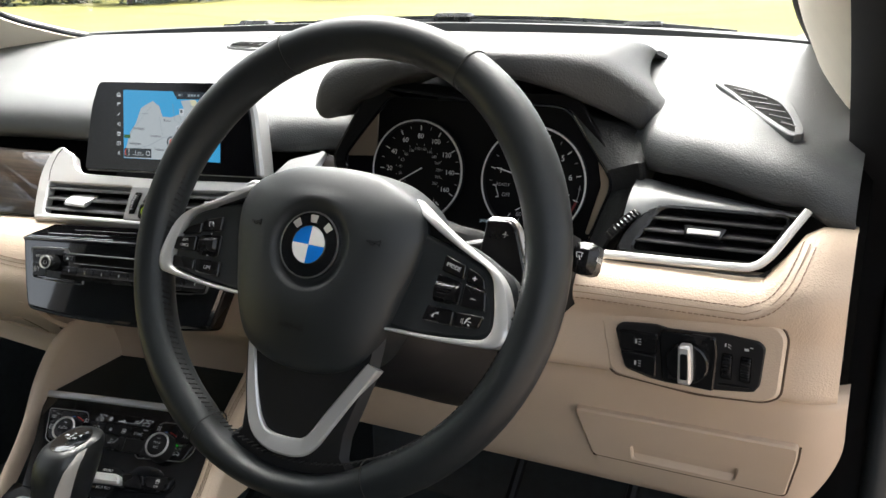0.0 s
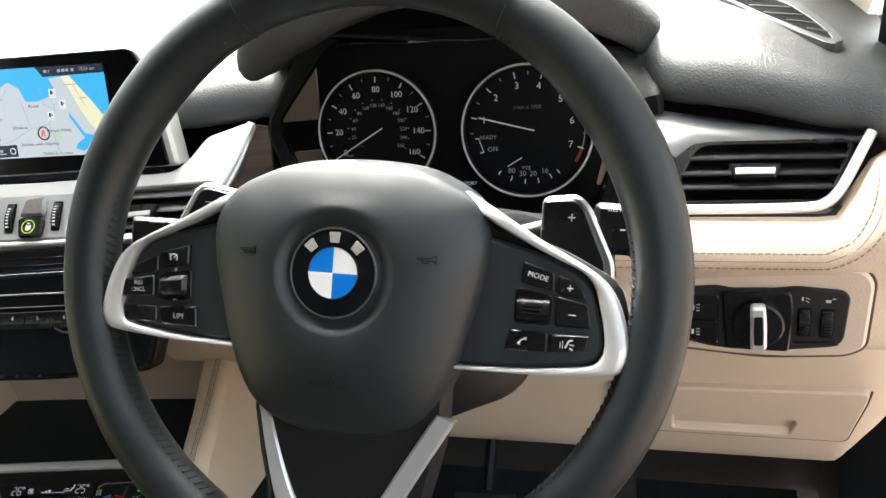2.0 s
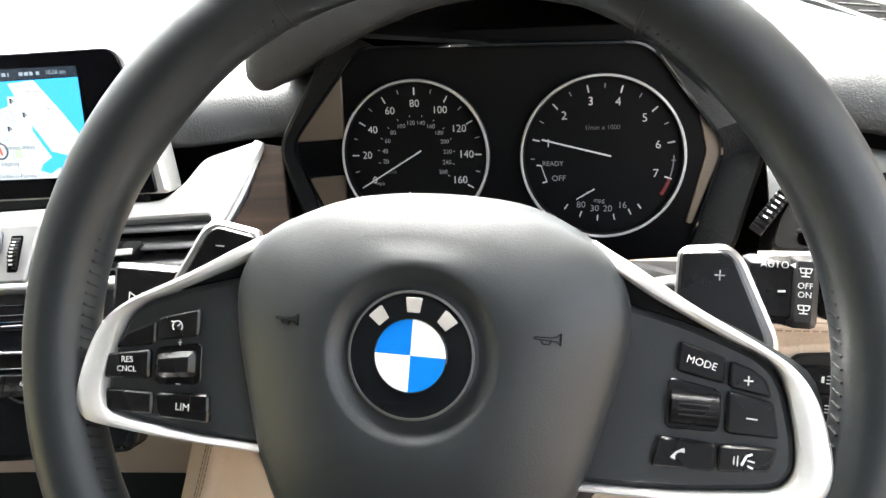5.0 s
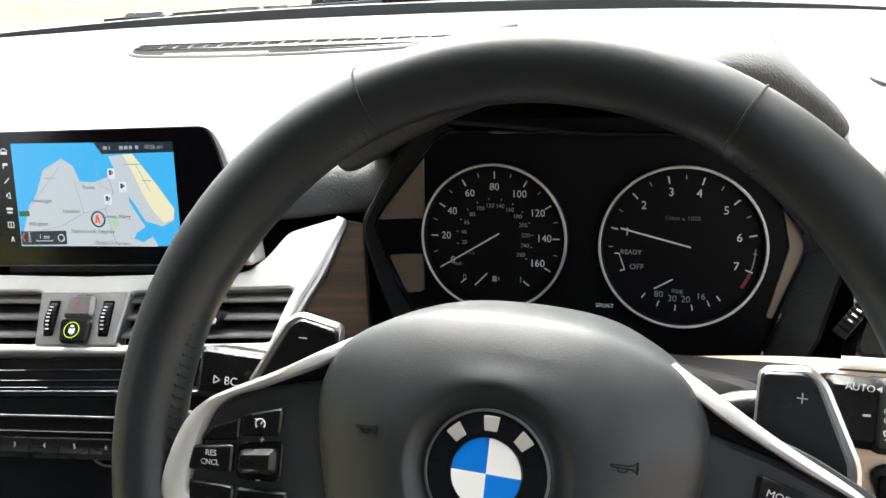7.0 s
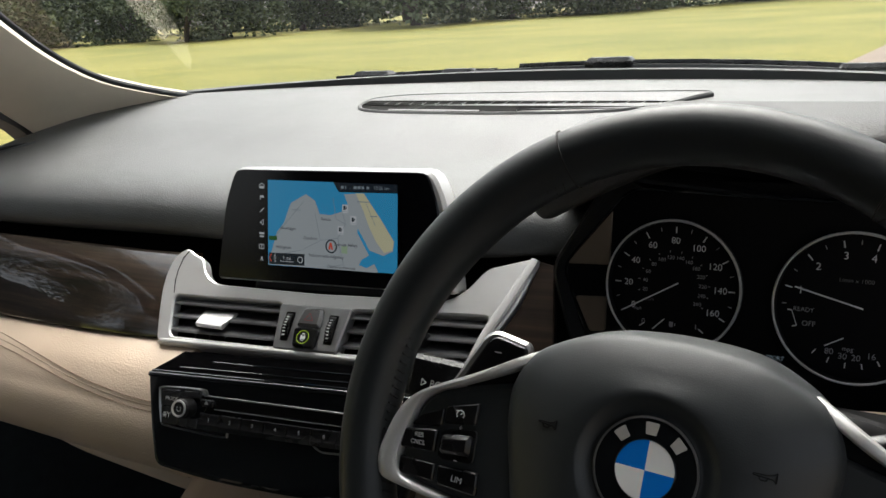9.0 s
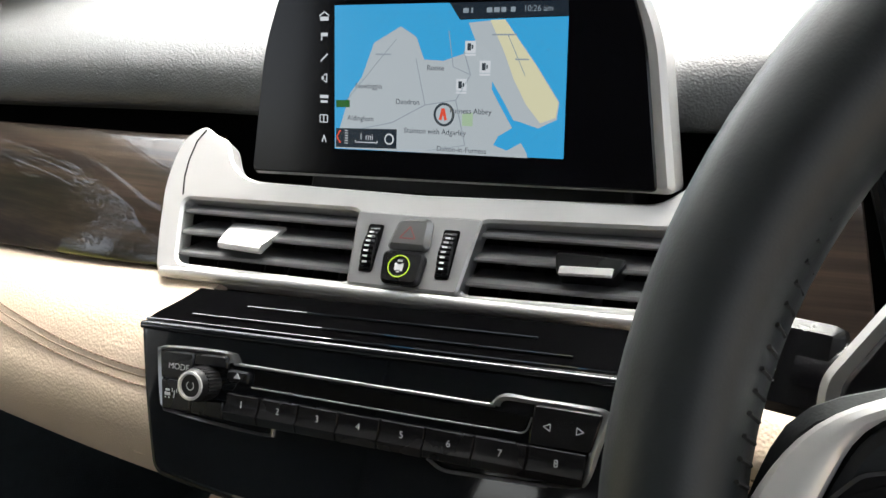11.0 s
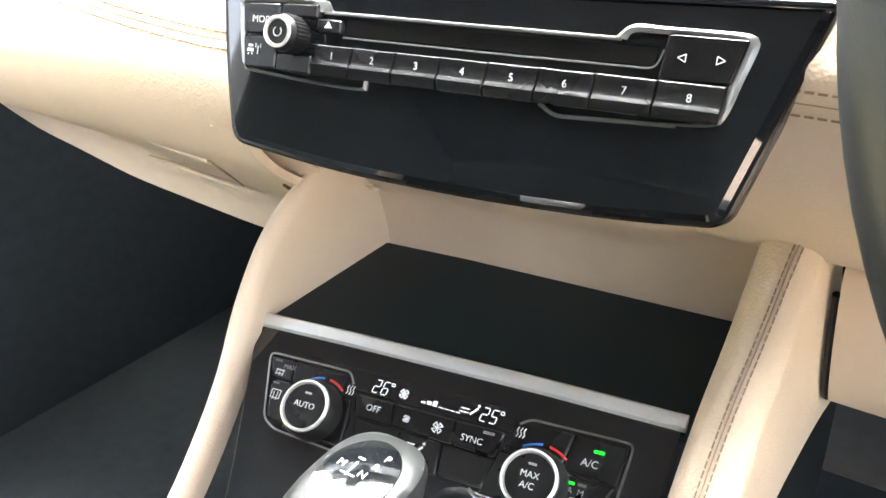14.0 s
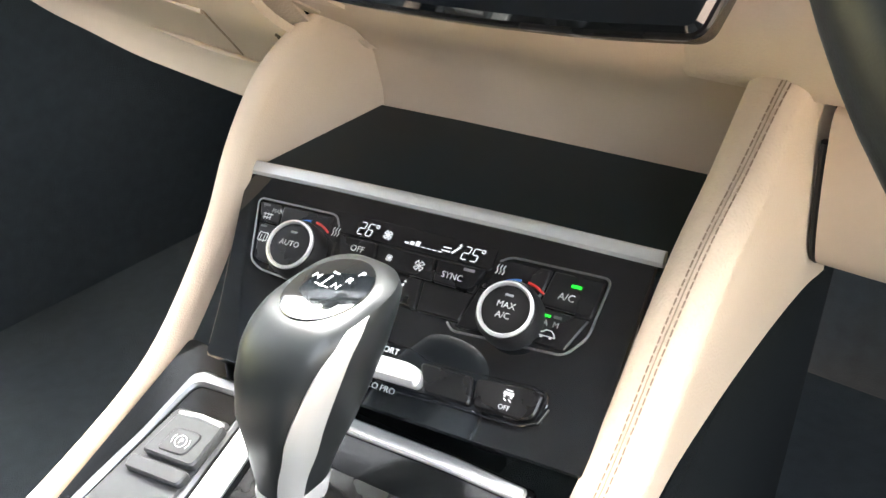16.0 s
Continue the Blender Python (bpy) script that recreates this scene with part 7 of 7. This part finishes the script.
bars("ready_scale", [(TX - 44, TY - 6, TX - 41, TY - 6, 0.8), (TX - 41, TY - 6, TX - 37, TY - 17, 0.6), (TX - 40, TY - 18, TX - 37, TY - 17, 0.8)], -0.0024, PRINT, tc)
text("small_text", "mpg", 0.0044, (TX - 2) / 1000, (TY - 30) / 1000, -0.0024, GREY_PRINT, tc)
for w, a in (("80", 247), ("30", 262), ("20", 276), ("16", 292)):
    text("dial_number", w, 0.0062, (TX + 36 * math.cos(radians(a))) / 1000, (TY + 36 * math.sin(radians(a))) / 1000, -0.0024, GREY_PRINT, tc)
ticks(tc, TX, TY, 40, 44, [235, 250, 266, 281, 296, 306], 0.8, PRINT)
for tick in ((SX - 25, SY - 34, SX - 21, SY - 31, 0.8), (SX + 21, SY - 31, SX + 25, SY - 34, 0.8)):
    bars("fuel_tick", [tick], -0.0024, PRINT, sp)
text("dial_number", "0", 0.0060, (SX - 22) / 1000, (SY - 30) / 1000, -0.0024, GREY_PRINT, sp)
text("dial_number", "1", 0.0060, (SX + 19) / 1000, (SY - 30) / 1000, -0.0024, GREY_PRINT, sp)
bars("fuel_symbol", [(SX - 1.5, SY - 30, SX + 1.5, SY - 30, 4), (SX + 3, SY - 31, SX + 3, SY - 28.6, 0.6)], -0.0024, GREY_PRINT, sp)
text("small_text", "mph", 0.0036, (SX - 27) / 1000, (SY - 20) / 1000, -0.0024, GREY_PRINT, sp)
text("small_text", "km/h", 0.0034, (SX - 18) / 1000, (SY - 12) / 1000, -0.0024, DIM_PRINT, sp)
text("mode_text", "SPORT", 0.0042, -0.0020, -0.0555, -0.0030, glowing("dim_mode_letters", (0.6, 0.8, 0.9), 0.05), gauge)


def needle(d, x0, y0, x1, y1, w=1.0):
    bars("needle", [(x0, y0, x1, y1, w)], -0.0008, PRINT, d, "white needle", h=0.0006)


needle(sp, SX + 4, SY + 3, SX - 38, SY - 22)
needle(tc, TX + 6, TY + 0, TX - 40, TY + 11.5)
needle(sp, SX - 5, SY - 26, SX - 14, SY - 35, 0.8)
needle(tc, TX - 5, TY - 22, TX - 17, TY - 29, 0.8)

# ---------- driver's side vent ----------
RVENT = face_frame((-0.12, 0.735, 0.99), 0, 42)
rvent = thing("driver_side_vent", RVENT, "black slatted side vent with a silver lower edge", "air vent")
panel_rows = []
for k in range(21):
    u = -76 + 150 * k / 20
    top = 63 - 26 * (u + 70) / 140
    low = 25.5 if u > -44 else 25.5 - 20.5 * min(1.0, (-44 - u) / 24) ** 1.4
    panel_rows.append([(u / 1000, (low + (top - low) * q / 8) / 1000, -0.0015 - 0.020 * (q / 8) ** 2.2) for q in range(9)])
part("upper_panel", sheet(panel_rows, 0.003), SATIN_GREY, rvent, "satin dark grey panel above the vent")
hole = fillet(mm([(-44, 24), (62, 25), (44, -19), (-64, -20)]), 0.009)
part("vent_frame", plate(fillet(mm([(-48, 27), (66, 28), (47, -22), (-78, -24), (-70, 4)]), 0.010), -0.012, -0.001, 0.002, [hole]), SMOOTH_BLACK, rvent)
part("silver_edge", sweep(spline(mm([(-84, -28, 0), (-20, -28, 1), (28, -27, 2), (41, -24.5, 2), (50, -16.5, 2), (57, -5, 2), (64, 9, 2), (75, 31, 1)]), 6, False), 0.0038, 8, flat=0.7), SILVER, rvent, "satin silver edge")
# black plate that paints the shadow under the silver edge
part("shadow_gap", plate(fillet(mm([(-86, -30), (44, -29), (53, -22), (60, -26), (48, -42), (-86, -43)]), 0.003), -0.016, -0.005, 0.001), BLACK, rvent, "black strip for the shadow gap under the silver edge")
# near-black plate: duct shade put into the colour
part("duct", plate(mm([(-70, 30), (70, 30), (60, -26), (-80, -26)]), -0.05, -0.046, 0.001), DEPTH_SHADE, rvent)
for y, a, b in ((13, -52, 59), (0.5, -58, 53), (-10.5, -62, 48)):
    part("slat", slat(a / 1000, b / 1000, y / 1000, y / 1000, 0.0), BLACK, rvent)
tb = part("vent_tab", plate(fillet(mm([(-20, -3), (10, -3), (14, 8), (-22, 8)]), 0.002), -0.010, 0.001, 0.0015), SMOOTH_BLACK, rvent)
part("tab_inlay", plate(fillet(mm([(-18, -1), (9, -1), (10, 4), (-18, 4)]), 0.001), 0.0, 0.0022, 0.0006), SILVER, tb, "silver tab inlay")
part("thumb_wheel", ribbed(0, -18, 18, 4.2, 9, 0.0, 0.0036, 0.0010), SMOOTH_BLACK, rvent, "ribbed black thumb wheel", m=pose(-0.0745, 0.0025, 0.0, 0, 0, -37))
for k in range(5):
    bars("wheel_mark", [(-1.6, -8 + 4 * k, 1.4, -8 + 4 * k, 1.0)], 0.0030 + 0.0008 * math.sin(math.pi * (k + 1) / 6), PRINT, rvent, m=pose(-0.0745, 0.0025, 0.0, 0, 0, -37))

# ---------- light switches ----------
LIGHTS = face_frame((-0.12, 0.698, 0.895), -4, 0)
lights = thing("light_switch_panel", LIGHTS, "black headlight switch panel set in a beige leather frame", "switch panel")
part("frame", plate(fillet(mm([(-82, 26), (-75, 33), (0, 37.5), (65, 40.5), (74, 31), (72, -22), (60, -29), (5, -34.5), (-70, -30.5)]), [0.008, 0.008, 0.03, 0.010, 0.010, 0.008, 0.02, 0.03, 0.01]), -0.012, 0.0042, 0.0024), BEIGE, lights, "raised beige frame")
part("frame_gap", sweep([(p[0], p[1], 0.0005) for p in fillet(mm([(-83, 26), (-75.5, 34), (0, 38.5), (65.5, 41.5), (75, 31.5), (73, -22.5), (60.5, -30), (5, -35.5), (-71, -31.5)]), 0.008)], 0.0011, 6, True), GAP_SHADE, lights, "thin brown rod for the shade of the gap round the beige frame")
part("panel", plate(fillet(mm([(-66, 15), (-61, 20.5), (-30, 24), (-20, 22), (14, 24.2), (22, 26), (54, 24.5), (59, 20), (57, -14), (52, -20), (20, -25), (-19, -27), (-34, -26), (-56, -21)]), 0.004), 0.0, 0.0075, 0.001), BLACK, lights, "black switch panel")
part("panel_trim", sweep([(p[0], p[1], 0.0072) for p in fillet(mm([(24, -18), (50, -16), (53, -18)]), 0.001)], 0.0012, 6), SMOOTH_BLACK, lights, "rounded lower lip of the switch panel")
for pts in ([(-62, 14.5), (-28, 17), (-28, -2.6), (-61, -3.4)], [(-60.5, -4.2), (-28, -3.4), (-28, -24), (-55, -19.5)]):
    part("key", plate(fillet(mm(pts), 0.003), 0.007, 0.0095, 0.0012), SMOOTH_BLACK, lights, "black lamp key")
part("dial_plate", plate(fillet(mm([(-26.5, 20.5), (-20, 21.5), (20, 23), (22.5, 8), (21, -25), (-22, -25.5)]), 0.003), 0.007, 0.0105, 0.0012), SMOOTH_BLACK, lights)
dialk = part("rotary_switch", lathe([(0.0180, 0.010), (0.0180, 0.0135), (0.0165, 0.0150), (0, 0.0152)], 44, -0.001, -0.003), SMOOTH_BLACK, lights, "round black headlight switch")
part("switch_grip", plate(fillet(mm([(-7, 15.5), (3, 16.5), (4.6, 4), (5.6, -18), (-5.6, -19), (-6.4, 2)]), 0.003), 0.0148, 0.0235, 0.0018), SILVER, dialk, "bright metal switch grip")
part("grip_inlay", plate(fillet(mm([(-4.2, 9), (1.6, 9.6), (2.6, -2), (3.0, -13), (-3.2, -13.6), (-3.8, -1)]), 0.0015), 0.0233, 0.0243, 0.0003), SMOOTH_BLACK, dialk)
bars("lamp_symbol", [(-46, 5, -46, 9, 1.6), (-44, 4.6, -41.5, 4.6, 0.5), (-44, 7, -41.5, 7, 0.5), (-44, 9.4, -41.5, 9.4, 0.5), (-46, -15, -46, -11, 1.6), (-43.6, -15.4, -41, -15.4, 0.5), (-43.6, -13, -41, -13, 0.5), (-43.6, -10.6, -41, -10.6, 0.5)], 0.0096, PRINT, lights)
for mark in [(-15, 14.6, -15, 18, 1.4), (-13, 14.8, -11, 14.8, 0.5), (-13, 17.4, -11, 17.4, 0.5), (8, 16, 13, 16, 1.6), (13.5, 5, 13.5, 9, 1.4), (15.5, 5.2, 17.5, 5.2, 0.5), (15.5, 8.6, 17.5, 8.6, 0.5), (-3, -18, -3, -15, 0.5), (-4.5, -16.5, -1.5, -16.5, 0.5)]:
    bars("dial_symbol", [mark], 0.0086, PRINT, lights)
text("dial_number", "0", 0.0046, -0.003, 0.0185, 0.0086, PRINT, lights)
for u in (30, 45):
    # each thumb slot is a raised plate coloured as shade
    sl = part("thumb_slot", plate(fillet(mm([(u - 4.6, 10.5), (u + 4.6, 10.5), (u + 4.6, -12.5), (u - 4.6, -12.5)]), 0.002), 0.0072, 0.0080, 0.0003), DEPTH_SHADE, lights)
    part("thumb_wheel", ribbed(u, 9.6, -11.8, 3.6, 8, 0.0078, 0.0030, 0.0008), SMOOTH_BLACK, sl, "ribbed black thumb wheel")
bars("range_symbol", [(28, 16, 28, 19, 1.2), (30, 16.2, 32.6, 15, 0.5), (30, 18.6, 32.6, 17.4, 0.5), (43, 16.5, 46.5, 16.5, 2), (47, 18.6, 49.5, 18.6, 0.6)], 0.0077, PRINT, lights)

# ---------- vents in the dash top ----------
def side_vent(flip):
    m = face_frame((-1.425, 0.853, 1.0650), 0, 78.0) if flip else face_frame((-0.110, 0.900, 1.0795), 0, 82)
    s = -1 if flip else 1
    v = thing("demister_vent", m, "black slatted demister vent in the dashboard top", "air vent", "demister vents")
    outer = spline(mm([(-53 * s, 76), (-42 * s, 79), (-11 * s, 58), (24 * s, 22), (42 * s, -34), (51 * s, -82), (47 * s, -93), (37 * s, -90), (-2 * s, -22), (-31 * s, 36)]), 4)
    inn = spline(mm([(-43 * s, 68), (-34 * s, 66), (-8 * s, 45), (19 * s, 9), (35 * s, -38), (43 * s, -78), (38 * s, -80), (3 * s, -20), (-26 * s, 36)]), 4)
    part("surround", plate(outer, -0.006, 0.0012, 0.0008, [inn]), PAD, v, "dark grained surround")
    # shallow plate coloured as the shade down the vent
    part("duct", plate(inset(inn, -0.0006), -0.006, 0.0006, 0.0001), DEPTH_SHADE, v)
    for y0 in (50, 28, 6, -16, -38, -60):
        a, b = (-26 - (y0 - 36) * 0.45) * (1 if y0 > -20 else 1.06) + 3, 19 - (y0 - 9) * 0.33
        if y0 > 9:
            b = 19 - (y0 - 9) * 0.75
        if y0 < -20:
            a = 3 - (y0 + 20) * 0.58 + 3
        q = mm([(a * s, y0), ((b + 2) * s, y0 - 12), ((b + 2) * s, y0 - 9), (a * s, y0 + 3)])
        part("slat", plate(q, 0.0003, 0.0016, 0.0004), BLACK, v)


side_vent(False)
side_vent(True)
DEF = face_frame((-0.715, 1.150, 1.1128), 0, 83)
dfv = thing("windscreen_demister", DEF, "long black demister grille along the windscreen base", "air vent")
outer = spline(mm([(-238, 2), (-225, 24), (-165, 42), (0, 52), (140, 54), (222, 53), (205, 18), (176, -20), (120, -48), (0, -62), (-120, -62), (-200, -54), (-232, -28)]), 4)
slot_a = spline(mm([(-216, -22), (-208, -11), (0, -3), (188, 2), (196, -6), (0, -15), (-150, -23)]), 4)
slot_b = fillet(mm([(-170, -45), (-36, -47), (-37, -53), (-168, -51)]), 0.002)
slot_c = fillet(mm([(12, -42), (172, -26), (166, -33), (14, -49)]), 0.002)
part("plate", plate(inset(outer, 0.004), 0.0004, 0.0020, 0.0004, [slot_a, slot_b, slot_c]), PAD, dfv, "dark grained vent plate")
part("rim", plate(outer, -0.006, 0.0028, 0.0022, [inset(outer, 0.006)]), PAD, dfv, "raised rim round the grille")
# sheet under the slots, its near-black colour standing for their shade
part("duct", plate(inset(outer, 0.003), -0.004, 0.0008, 0.0002), DEPTH_SHADE, dfv, "near-black sheet for the shade in the slots of the grille")
for k in range(20):
    u = -196 + 19.5 * k
    v = -14 + (u + 196) * 0.036
    part("fin", plate(mm([(u, v - 6), (u + 1.8, v - 6), (u + 3.2, v + 8), (u + 1.4, v + 8)]), 0.0006, 0.0019, 0.0003), PAD, dfv)

# ---------- footwell ----------
for nm, x, w, h in (("brake_pedal", -0.40, 0.04, 0.03), ("accelerator_pedal", -0.24, 0.022, 0.06)):
    pd = thing(nm, face_frame((x, 0.93, 0.48), 0, 30), "dark rubber-faced pedal hanging in the footwell", "pedal")
    part("pad", plate(fillet(rect(-w, -h, w, h), 0.006), -0.006, 0.006, 0.003), RUBBER, pd)
    part("arm", sweep([(0, 0, -0.005), (0, 0.12, -0.05), (0, 0.28, -0.05)], 0.008, 8), BLACK, pd)
